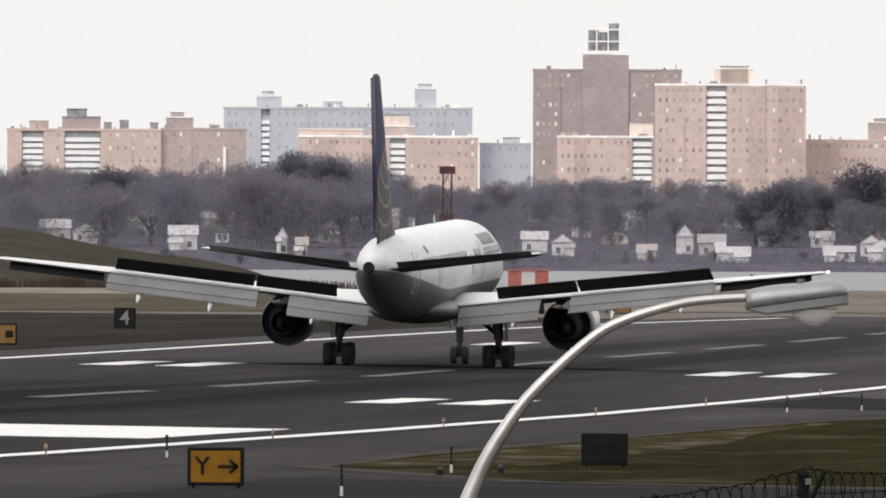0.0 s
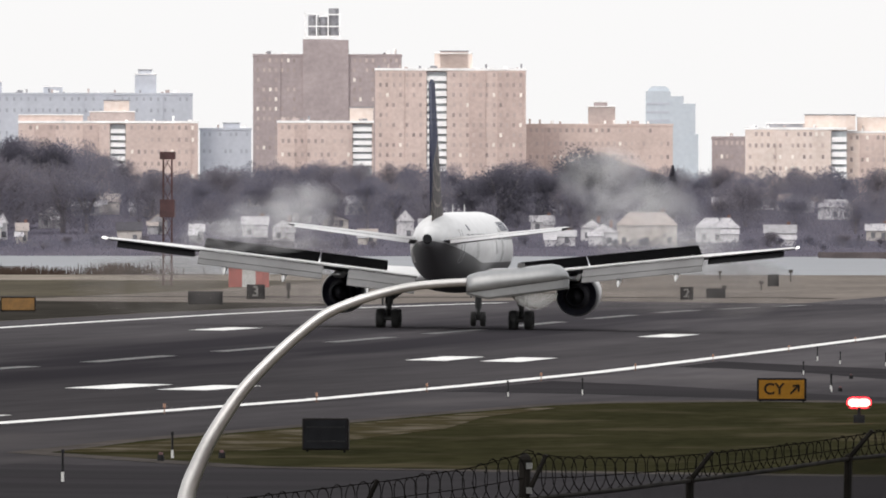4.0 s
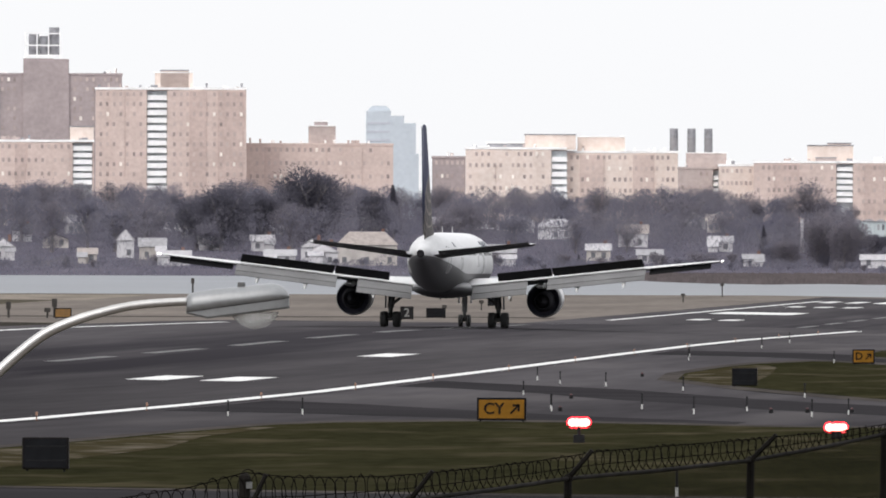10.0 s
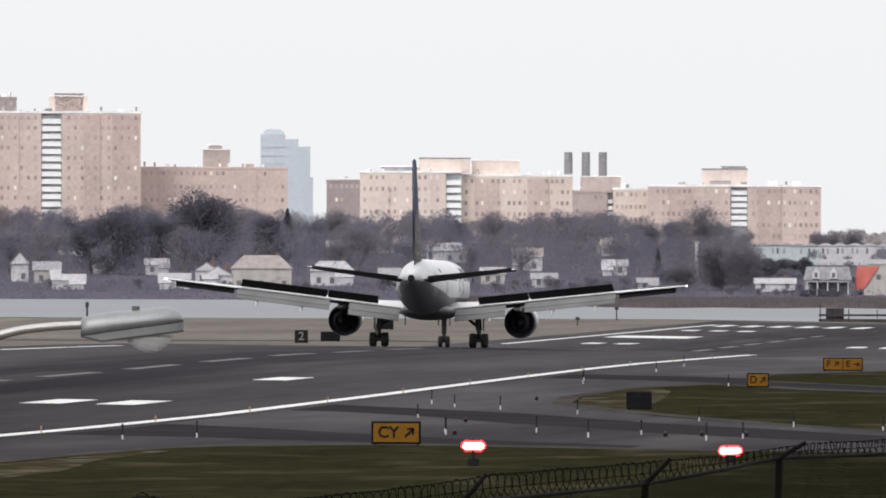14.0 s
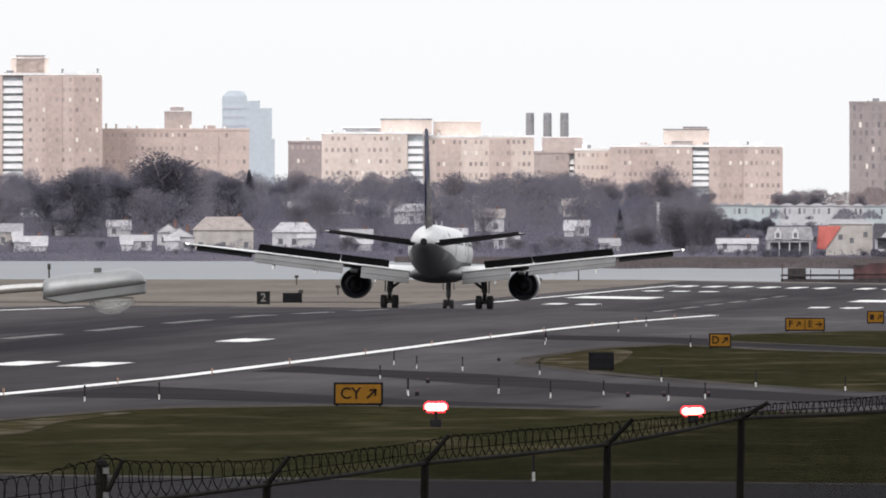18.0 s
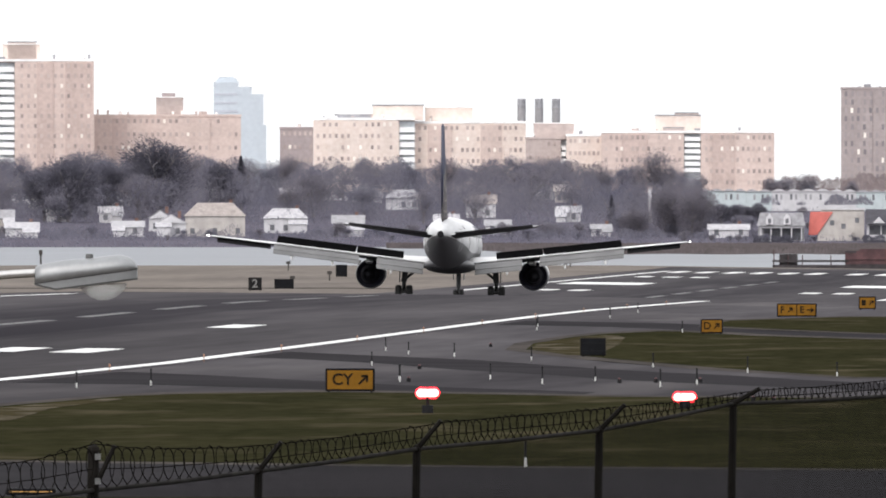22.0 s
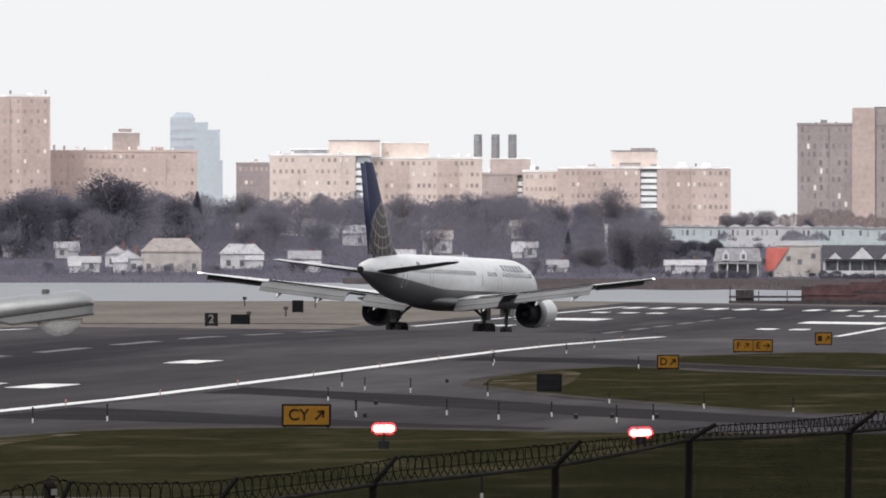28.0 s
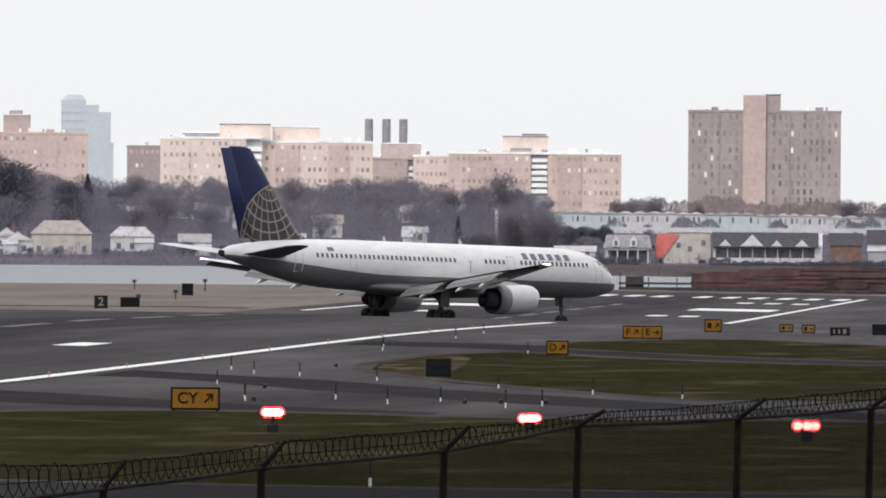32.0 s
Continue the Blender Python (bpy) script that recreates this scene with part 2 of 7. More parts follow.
def ground_sheet():
    bm = bmesh.new()
    xs = [-2500, -1200, -600, -300, -150, -80, -35, -22.5, 0, 22.5, 40, 80, 150, 300, 700, 1500, 2500]
    ys = [s for s, _ in STATIONS] + [s for s, _ in SHORE] + [3790, 3815, 3830, 3900, 4050, 4250, 4500, 4990]
    rows = []
    for y in ys:
        row = []
        for x in xs:
            if y <= 2470:
                z = zg(x, y)
            elif y <= 3700:
                z = EYE.z - dict(SHORE)[y]
            else:
                z = float(far_z(y))
            row.append(bm.verts.new((x, y, z)))
        rows.append(row)
    for r0, r1 in zip(rows, rows[1:]):
        for i in range(len(xs) - 1):
            bm.faces.new((r0[i], r0[i + 1], r1[i + 1], r1[i]))
    ob = link("ground", bm, M["dry"])
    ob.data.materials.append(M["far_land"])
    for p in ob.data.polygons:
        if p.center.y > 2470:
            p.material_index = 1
    return tagged(ob, "flat airfield ground of dry tan grass down to the bay", "ground", kind="structure")


def slab(name, outline, lift, material, label, category, kind="structure", parent=None):
    """A thin layer on the ground. outline: rows of (y, x_left, x_right) along the runway."""
    bm = bmesh.new()
    ys = sorted({y for y, _, _ in outline} | {s for s, _ in STATIONS if outline[0][0] < s < outline[-1][0]})
    rows = []
    for y in ys:
        a = float(np.interp(y, [o[0] for o in outline], [o[1] for o in outline]))
        b = float(np.interp(y, [o[0] for o in outline], [o[2] for o in outline]))
        xs = [a] + [k for k in (-35, -22.5, 0, 22.5, 40) if a < k < b] + [b]
        if len(xs) == 2:
            xs = [a, (a + b) / 2, b]
        rows.append([bm.verts.new((x, y, zg(x, y) + lift)) for x in xs])
    for r0, r1 in zip(rows, rows[1:]):
        if len(r0) == len(r1):
            for i in range(len(r0) - 1):
                bm.faces.new((r0[i], r0[i + 1], r1[i + 1], r1[i]))
        else:
            big, small = (r0, r1) if len(r0) > len(r1) else (r1, r0)
            for i in range(len(big) - 1):
                j = min(i, len(small) - 2)
                f = [big[i], big[i + 1], small[j + 1], small[j]] if i < len(small) - 1 else [big[i], big[i + 1], small[-1]]
                bm.faces.new(f)
    for f in bm.faces:
        if f.normal.z < 0:
            f.normal_flip()
    me = bpy.data.meshes.new(name)
    bm.normal_update()
    for f in bm.faces:
        if f.normal.z < 0:
            f.normal_flip()
    bm.to_mesh(me)
    bm.free()
    me.materials.append(material)
    ob = new(name, me)
    if parent:
        ob.parent = parent
        return ob
    return tagged(ob, label, category, kind=kind)


def paler_along(m, y0, y1, gain):
    """Paving that grows paler along y, from y0 to y1 onwards."""
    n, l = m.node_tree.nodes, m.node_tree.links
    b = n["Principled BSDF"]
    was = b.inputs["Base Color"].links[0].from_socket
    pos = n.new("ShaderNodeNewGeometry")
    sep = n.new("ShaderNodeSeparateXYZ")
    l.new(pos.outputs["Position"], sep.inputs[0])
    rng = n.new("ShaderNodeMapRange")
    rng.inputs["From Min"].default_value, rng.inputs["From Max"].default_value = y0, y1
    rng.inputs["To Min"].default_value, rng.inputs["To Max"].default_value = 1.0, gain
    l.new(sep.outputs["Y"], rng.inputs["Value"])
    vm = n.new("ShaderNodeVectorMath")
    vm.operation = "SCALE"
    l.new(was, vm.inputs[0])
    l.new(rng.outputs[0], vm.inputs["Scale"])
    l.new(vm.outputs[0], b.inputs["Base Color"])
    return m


paler_along(M["apron"], 480, 900, 1.7)


def runway_surface():
    """Asphalt darkened by rubber along its middle."""
    m = mat("runway_asphalt", (0.0390, 0.0366, 0.0388), 0.85, tint=(0.0234, 0.0223, 0.0240), size=9, fine=0.12, stretch=(1, 0.04, 1), spec=0.0)
    n, l = m.node_tree.nodes, m.node_tree.links
    b = n["Principled BSDF"]
    was = b.inputs["Base Color"].links[0].from_socket
    pos = n.new("ShaderNodeNewGeometry")
    sep = n.new("ShaderNodeSeparateXYZ")
    l.new(pos.outputs["Position"], sep.inputs[0])
    mp = n.new("ShaderNodeMapping")
    mp.inputs["Scale"].default_value = (0.22, 0.006, 0)
    l.new(pos.outputs["Position"], mp.inputs[0])
    streak = n.new("ShaderNodeTexNoise")
    streak.inputs["Scale"].default_value, streak.inputs["Detail"].default_value = 1.0, 4.0
    l.new(mp.outputs[0], streak.inputs["Vector"])
    ab = n.new("ShaderNodeMath")
    ab.operation = "ABSOLUTE"
    l.new(sep.outputs["X"], ab.inputs[0])
    band = n.new("ShaderNodeMapRange")
    band.inputs["From Min"].default_value, band.inputs["From Max"].default_value = 11.5, 6.0
    l.new(ab.outputs[0], band.inputs["Value"])
    st = n.new("ShaderNodeMapRange")
    st.inputs["From Min"].default_value, st.inputs["From Max"].default_value = 0.28, 0.52
    l.new(streak.outputs["Fac"], st.inputs["Value"])
    k = n.new("ShaderNodeMath")
    k.operation = "MULTIPLY"
    l.new(band.outputs[0], k.inputs[0])
    l.new(st.outputs[0], k.inputs[1])
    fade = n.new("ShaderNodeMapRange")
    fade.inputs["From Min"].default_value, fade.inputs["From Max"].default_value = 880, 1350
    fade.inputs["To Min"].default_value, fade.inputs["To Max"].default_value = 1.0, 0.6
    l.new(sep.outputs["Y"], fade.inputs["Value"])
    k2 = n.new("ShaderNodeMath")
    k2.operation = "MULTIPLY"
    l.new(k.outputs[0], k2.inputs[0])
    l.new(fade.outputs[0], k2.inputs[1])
    mx = n.new("ShaderNodeMix")
    mx.data_type = "RGBA"
    mx.inputs["B"].default_value = (0.0160, 0.0151, 0.0172, 1)
    l.new(k2.outputs[0], mx.inputs["Factor"])
    l.new(was, mx.inputs["A"])
    l.new(mx.outputs["Result"], b.inputs["Base Color"])
    return m


ground_sheet()
slab("apron", [(150, -27, 110), (1500, -27, 110), (1700, -27, 90), (2440, -27, 60)], 0.006, M["apron"], "broad worn grey asphalt beside the runway", "pavement")
runway = slab("runway", [(180, -23.6, 23.6), (2400, -23.6, 23.6)], 0.014, paler_along(runway_surface(), 600, 1050, 1.75), "grey asphalt runway with dark rubber streaks and white markings", "runway")


def band(name, near, far, lift, material, label):
    """A dark paved band that runs aslant, between its near and its far edge: (x, y) points."""
    bm = bmesh.new()
    rows = []
    x0, x1 = max(near[0][0], far[0][0]), min(near[-1][0], far[-1][0])
    for i in range(33):
        x = x0 + (x1 - x0) * i / 32
        a = float(np.interp(x, [p[0] for p in near], [p[1] for p in near]))
        b = float(np.interp(x, [p[0] for p in far], [p[1] for p in far]))
        rows.append([bm.verts.new((x, a + (b - a) * q / 8, zg(x, a + (b - a) * q / 8) + lift)) for q in range(9)])
    for r0, r1 in zip(rows, rows[1:]):
        for i in range(8):
            bm.faces.new((r0[i], r1[i], r1[i + 1], r0[i + 1]))
    tagged(link(name, bm, material), label, "taxiway", kind="structure")


band("taxiway_crossing", [(23.8, 790), (26.3, 787), (30.9, 772), (35.7, 746), (40.2, 729), (43.6, 706), (51.6, 669), (64, 615)], [(23.8, 822), (28.8, 807), (33.6, 795), (40, 765), (44.3, 741), (47.2, 728), (51.4, 703), (64, 645)], 0.012, M["taxi"], "dark asphalt taxiway band crossing towards the runway")
band("taxiway_turn", [(23.8, 661), (29.2, 660), (35.5, 650), (38.7, 645), (46, 632)], [(23.8, 716), (28.8, 703), (32.4, 690), (37.1, 674), (46, 645)], 0.012, M["taxi"], "dark asphalt taxiway band beside the near grass island")
band("taxiway_far", [(23.8, 1002), (30, 997), (34, 986), (42, 950), (48, 930), (56, 912), (80, 860)], [(23.8, 1037), (27.2, 1036), (33, 1029.5), (43, 987), (50, 964), (55.3, 938), (80, 870)], 0.012, M["taxi"], "dark asphalt taxiway between two grass islands")
band("taxiway_near", [(34, 340), (110, 332)], [(34, 409), (46.7, 402), (55, 392), (60, 389), (80, 372), (110, 346)], 0.012, M["taxi"], "dark asphalt taxiway before the near grass island")
slab("grass_strip", [(150, 30, 110), (332, 34, 110), (338, 34.5, 90), (341, 35, 40)], 0.018, M["grass"], "olive grass strip inside the airport fence", "grass")
slab("grass_island_near", [(372, 80, 110), (389, 60.5, 111), (392.5, 55.5, 111), (402, 47, 112), (411, 39.5, 112), (436, 32.0, 112), (470, 31, 112), (570, 31, 112), (612, 31.5, 70), (624, 32.5, 48), (640, 37, 40)], 0.018, M["grass"], "olive grass island with worn brown edges", "grass")
slab("grass_island_middle", [(716, 53, 100), (765, 45.5, 95), (812, 38.5, 85), (850, 33.2, 75), (885, 31.8, 66), (925, 31.8, 47), (950, 32.4, 40), (972, 34.4, 35.2)], 0.018, M["grass"], "olive grass island with a worn brown tip", "grass")
slab("grass_island_far", [(940, 55, 90), (968, 46, 90), (1012, 35.7, 80), (1035, 34.8, 66), (1060, 34.6, 52), (1112, 40, 43)], 0.018, M["grass"], "olive grass island beyond the taxiway", "grass")
slab("grass_field", [(400, -160, -27.2), (1240, -200, -27.2), (1380, -160, -120), (1420, -150, -148)], 0.006, M["field"], "grey-brown grass field beyond the runway", "grass")
slab("gravel_verge_near", [(368.5, 80, 111), (385.5, 60.3, 112), (389, 55.2, 112), (398.5, 46.5, 112.5), (407.5, 38.8, 112.5), (434, 31.1, 112.5), (470, 30.2, 112.5), (575, 30.2, 112), (617, 30.6, 70), (629, 31.6, 49), (648, 36.4, 40)], 0.015, M["verge"], "pale gravel verge of the near grass island", "gravel")
slab("gravel_verge_middle", [(709, 53, 101), (758, 45, 96), (806, 37.6, 86), (846, 32.4, 76), (884, 30.9, 67), (930, 30.9, 48), (957, 31.5, 41), (980, 33.6, 35.6)], 0.015, M["verge"], "pale gravel verge of the middle grass island", "gravel")
slab("gravel_verge_far", [(930, 56, 91), (960, 46, 91), (1006, 35, 81), (1034, 34.0, 67), (1064, 33.8, 53), (1120, 39.4, 43)], 0.015, M["verge"], "pale gravel verge of the far grass island", "gravel")
slab("olive_field", [(1422, -420, -104), (2000, -420, -108), (2466, -420, -120)], 0.008, M["olive_field"], "olive-brown rough grass between the runway and the bay", "grass")
slab("shore_sand", [(2262, -420, -112), (2440, -420, -118)], 0.014, M["sand"], "pale strip of sand along the bay", "sand")
slab("service_road", [(1497, -420, -29), (1507, -420, -29)], 0.014, M["verge"], "thin pale gravel service road", "road")
slab("perimeter_road", [(1830, -420, -29), (1848, -420, -29)], 0.014, M["verge"], "thin pale gravel perimeter road", "road")
slab("worn_patch", [(436, 32.2, 33.0), (450, 31.6, 36), (520, 31.4, 35), (560, 31.4, 33), (600, 31.8, 32.4)], 0.024, M["worn"], "worn brown edge of the near grass island", "soil")
slab("worn_tip", [(822, 36.6, 37.4), (850, 33.4, 37), (885, 32.0, 36), (925, 32.2, 34.5), (940, 32.8, 33.4)], 0.024, M["worn"], "worn brown tip of the middle grass island", "soil")


# ---- runway markings ----
def mark(y0, y1, x0, x1, material="paint", name="marking"):
    ob = slab(name, [(y0, x0, x1), (y1, x0, x1)], 0.020, M[material], "", "", parent=runway)
    return ob


T0 = 192.4
for side in (-1, 1):
    x0, x1 = sorted((side * 22.1, side * 22.9))
    if side > 0:
        mark(T0, 1328, x0, x1, name="edge_line")
        mark(1745, T0 + 2134, x0, x1, name="edge_line")
    else:
        mark(T0, 1305, x0, x1, name="edge_line")
        mark(1820, T0 + 2134, x0, x1, name="edge_line")
    for s0, bars in ((457.2, 2), (609.6, 2), (762, 1), (2134 - 457.2 - 22.9, 2), (2134 - 609.6 - 22.9, 2), (2134 - 152.4 - 22.9, 3)):
        for k in range(bars):
            a, b = sorted((side * (10.97 + 3.35 * k), side * (10.97 + 3.35 * k + 1.83)))
            mark(T0 + s0, T0 + s0 + 22.9, a, b, name="touchdown_bar")
    for s0 in (304.8, 2134 - 304.8 - 45.7):
        a, b = sorted((side * 10.97, side * 20.1))
        mark(T0 + s0 + (6 if s0 < 1000 else 0), T0 + s0 + 45.7, a, b, name="aiming_bar")
    for k in range(6):
        a, b = sorted((side * (1.75 + 3.5 * k), side * (1.75 + 3.5 * k + 1.75)))
        mark(T0 + 2134 - 6.1 - 45.7, T0 + 2134 - 6.1, a, b, name="threshold_bar")
for k in range(30):
    y = T0 + 90 + 60.96 * k
    if y + 36 < T0 + 2040:
        mark(y, y + 36.6, -0.45, 0.45, "thin_paint", "centre_dash")

# ---- bay ----
bm = bmesh.new()
vs = [bm.verts.new(p) for p in ((-2500, 2440, WATER_Z), (2500, 2440, WATER_Z), (2500, 3900, WATER_Z), (-2500, 3900, WATER_Z))]
bm.faces.new(vs)
tagged(link("water", bm, M["water"]), "pale grey water of the bay", "water", kind="structure")

# ---- skyline across the bay ----
window_mesh = {}


def window_pieces(parent, spots, w, h, dim, pane="pane"):
    """Window panes on a front, each a piece on one shared mesh."""
    for k, (x, y, z) in enumerate(spots):
        # a few pale panes have window glints put into their colour
        pale = not dim and random.random() < (0.07 if pane == "pane" else 0.05)
        kk = (round(w, 2), round(h, 2), pale, dim, pane)
        m = Matrix.Translation((x, y, z))
        if kk not in window_mesh:
            bm = bmesh.new()
            box(bm, (0, 0, 0), (w, 0.12, h))
            window_mesh[kk] = part("window", bm, M["far_pane" if dim else "glint_pane" if pale else pane], parent)
            window_mesh[kk].matrix_basis = m
        else:
            again("window", window_mesh[kk], parent, m)


def tower(name, label, u0, u1, v, d, brick, blocks=(), balcony=(), rows=0, cols=0, v_base=300, depth=14.0, rail=True, group="apartment blocks", wmul=1.0, bays=(), rails="slab", pane="pane"):
    """An apartment house between bearings u0 and u1 with its roof at dip v. blocks: (u0, u1, v, brick, set-back) on or beside the roof;
    balcony: (u0, u1, v_top, v_low, count) strips of white balconies."""
    uc = (u0 + u1) / 2
    c, k = ray(uc, v, d), d / STEP
    base = ray(uc, v_base, d).z
    e = empty(name, pose(c.x, c.y, base, 0, 0, facing(uc)), label, "building", group)
    W, H = (u1 - u0) * k, c.z - base
    cuts = sorted((b[0], b[1]) for b in balcony)
    edge = u0
    for a, b in cuts + [(u1, u1)]:
        if a > edge + 1:
            bm = bmesh.new()
            box(bm, (((edge + a) / 2 - uc) * k, depth / 2, H / 2), ((a - edge) * k, depth, H))
            part("wall", bm, M[brick], e)
        if b > a:
            bm = bmesh.new()
            box(bm, (((a + b) / 2 - uc) * k, depth / 2 + 0.9, H / 2), ((b - a) * k, depth - 1.8, H))
            part("wall", bm, M[brick], e)
        edge = b
    for a, b, vt, bk in bays:
        bm = bmesh.new()
        hh = H + (v - vt) * k
        box(bm, (((a + b) / 2 - uc) * k, 3.2, hh / 2), ((b - a) * k, 8, hh))
        part("bay", bm, M[bk], e)
    # pale coping, whitened to hold the glint of sunlit parapets
    bm = bmesh.new()
    box(bm, (0, depth / 2, H + 0.3), (W + 0.3, depth + 0.3, 0.6))
    part("roof_edge", bm, M["roof_white"] if rail else M[brick], e)
    for a, b, vt, bk, back in blocks:
        bm = bmesh.new()
        hh = (v - vt) * k
        box(bm, (((a + b) / 2 - uc) * k, back + 3, H + hh / 2), ((b - a) * k, 6, abs(hh)))
        pb = part("roof_house", bm, M[bk], e)
        bm = bmesh.new()
        box(bm, (((a + b) / 2 - uc) * k, back + 3, H + hh + 0.12), ((b - a) * k + 0.3, 6.3, 0.24))
        part("coping", bm, M["roof_white"] if random.random() < 0.5 else M["rust"], pb)
    # vents and small plant on the roof
    for i in range(max(3, int(W / 3.2))):
        x, s = random.uniform(-0.48, 0.48) * W, random.uniform(0.3, 1.1)
        bm = bmesh.new()
        if random.random() < 0.5:
            box(bm, (x, random.uniform(1, 4), H + 0.4 + s / 2), (s * random.uniform(0.8, 2.2), 1.2, s))
        else:
            tube(bm, (x, 2, H + 0.3), (x, 2, H + 0.6 + s * 1.2), 0.22, 0.3, 8)
        part("roof_vent", bm, M[random.choice(("rust", "brick_grey", "roof_white"))], e)
    # shallow piers that step out of the long front
    piers = []
    if W > 16:
        q = u0 + random.uniform(20, 40)
        while q < u1 - 30:
            w = random.uniform(18, 46)
            if not any(a - 4 < q + w and b + 4 > q for a, b, *_ in (*balcony, *bays)) and q + w < u1 - 4:
                piers.append((q, q + w))
                bm = bmesh.new()
                box(bm, ((q + w / 2 - uc) * k, -0.1, H / 2 - 0.2), (w * k, 0.34, H - 0.4))
                part("pier", bm, M[{"brick": random.choice(("brick", "brick_mid")), "brick_pale": random.choice(("brick_pale", "brick")), "brick_grey": "brick_grey", "brick_dark": "brick_dark"}.get(brick, brick)], e)
            q += w + random.uniform(16, 60)
    for a, b, vt, vl, n in balcony:
        bm = bmesh.new()
        box(bm, (((a + b) / 2 - uc) * k, 1.86, H / 2), ((b - a) * k - 0.1, 0.2, H - 0.6))
        part("balcony_recess", bm, M["recess"], e)
        first = None
        for i in range(n):
            z = H - ((vt + (vl - vt) * (i + 0.5) / n) - v) * k
            if first is None:
                bm = bmesh.new()
                s = (vl - vt) / n * k
                box(bm, (0, 0.55, -0.16 * s), ((b - a) * k - 0.3, 0.16, 0.62 * s))
                box(bm, (0, 1.1, -0.43 * s), ((b - a) * k, 1.3, 0.12 * s))
                first = part("balcony", bm, M[rails], e)
                first.matrix_basis = pose(((a + b) / 2 - uc) * k, 0, z)
            else:
                again("balcony", first, e, pose(((a + b) / 2 - uc) * k, 0, z))
    if rows:
        spots = []
        for r, q in itertools.product(range(rows), range(cols)):
            x = (q + 0.5) / cols * (W - 1.0) - W / 2 + 0.5
            u = uc + x / k
            if any(a - 6 < u < b + 6 for a, b, *_ in (*balcony, *bays)) or random.random() < 0.2:
                continue
            spots.append((x + random.uniform(-0.1, 0.1), -0.29 if any(a < u < b for a, b in piers) else -0.03, H - 1.1 - r * (H - 1.5) / rows * 0.98))
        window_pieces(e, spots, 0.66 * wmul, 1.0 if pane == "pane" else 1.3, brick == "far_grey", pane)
    return e


def roof_tanks(u0, u1, v0, v1, d):
    """A steel frame with round tanks on a roof."""
    a, b = ray(u0, v1, d), ray(u1, v0, d)
    e = empty("roof_tank_frame", pose((a.x + b.x) / 2, (a.y + b.y) / 2, a.z, 0, 0, facing((u0 + u1) / 2)), "grey steel frame with round water tanks on the roof", "water tank")
    w, h = (u1 - u0) * d / STEP, (v1 - v0) * d / STEP
    for i in range(4):
        for y in (1, 6):
            bm = bmesh.new()
            box(bm, (-w / 2 + w * i / 3, y, h * 0.42), (0.35, 0.35, h * 0.84))
            part("post", bm, M["slab"], e)
    for z in (0.1, 0.42, 0.8):
        for y in (1, 6):
            bm = bmesh.new()
            box(bm, (0, y, h * z), (w, 0.3, 0.35))
            part("beam", bm, M["slab"], e)
    for x, top in ((-0.26, 0.78), (0.05, 0.72), (0.33, 1.0)):
        bm = bmesh.new()
        tube(bm, (x * w, 3.5, h * 0.12), (x * w, 3.5, h * top), w * 0.15, n=16)
        part("tank", bm, M["rust"], e)


def chimneys(us, v0, v1, d):
    for u in us:
        p = ray(u, v1, d)
        h, r = (v1 - v0) * d / STEP, 7.4 * d / STEP
        e = empty("chimney", pose(p.x, p.y + 5, p.z, 0, 0, 0), "tall round grey-brown brick chimney with a dark top", "chimney", "power house chimneys")
        bm = bmesh.new()
        tube(bm, (0, 0, 0), (0, 0, h * 0.93), r * 1.04, r, 20)
        part("shaft", bm, M["chimney"], e)
        bm = bmesh.new()
        tube(bm, (0, 0, h * 0.93), (0, 0, h), r, r * 0.98, 20)
        part("cap", bm, M["rust"], e)


random.seed(11)
tower("apartment_building", "low tan brick apartment house with dark balcony bays", -1411, -1139, 84, 4650, "brick", [(-1372, -1338, 66, "brick_grey", 2), (-1314, -1246, 60, "brick_dark", 2), (-1306, -1270, 46, "rust", 3), (-1240, -1226, 68, "rust", 3), (-1212, -1196, 66, "rust", 3), (-1158, -1144, 70, "rust", 3)],
      [(-1385, -1347, 92, 156, 6), (-1310, -1246, 92, 160, 6)], 9, 20, rail=False)
tower("apartment_building", "low brown brick apartment house with a white flue", -1139, -988, 82, 4652, "brick_grey", [(-1130, -1082, 60, "brick_dark", 2), (-1122, -1098, 50, "brick_dark", 3), (-1050, -1036, 74, "rust", 3)], (), 9, 11, rail=False, bays=[(-1029, -1024, 112, "slab")])
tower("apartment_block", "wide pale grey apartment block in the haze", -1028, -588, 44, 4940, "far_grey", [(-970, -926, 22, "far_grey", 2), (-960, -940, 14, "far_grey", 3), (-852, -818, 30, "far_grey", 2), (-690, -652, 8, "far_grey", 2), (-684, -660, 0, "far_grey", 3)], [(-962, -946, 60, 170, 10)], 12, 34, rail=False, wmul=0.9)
tower("apartment_building", "tan brick apartment house with white balconies", -896, -578, 94, 4600, "brick", [(-896, -782, 80, "brick", 1), (-770, -690, 74, "brick_grey", 3), (-745, -700, 54, "brick_pale", 4)], [(-734, -706, 100, 172, 6)], 9, 26)
tower("apartment_block", "distant block paled blue-grey by haze", -575, -484, 106, 4950, "far_grey", [(-534, -504, 94, "far_grey", 2)], (), 6, 9, rail=False)
tower("apartment_tower", "tall dark brown brick apartment tower with roof tanks", -481, -218, -25, 4800, "brick_dark", [(-340, -312, -34, "brick", 0)], (), 18, 24, rail=False, depth=20, bays=[(-393, -340, -55, "brick_dark"), (-340, -312, -54, "brick_dark")])
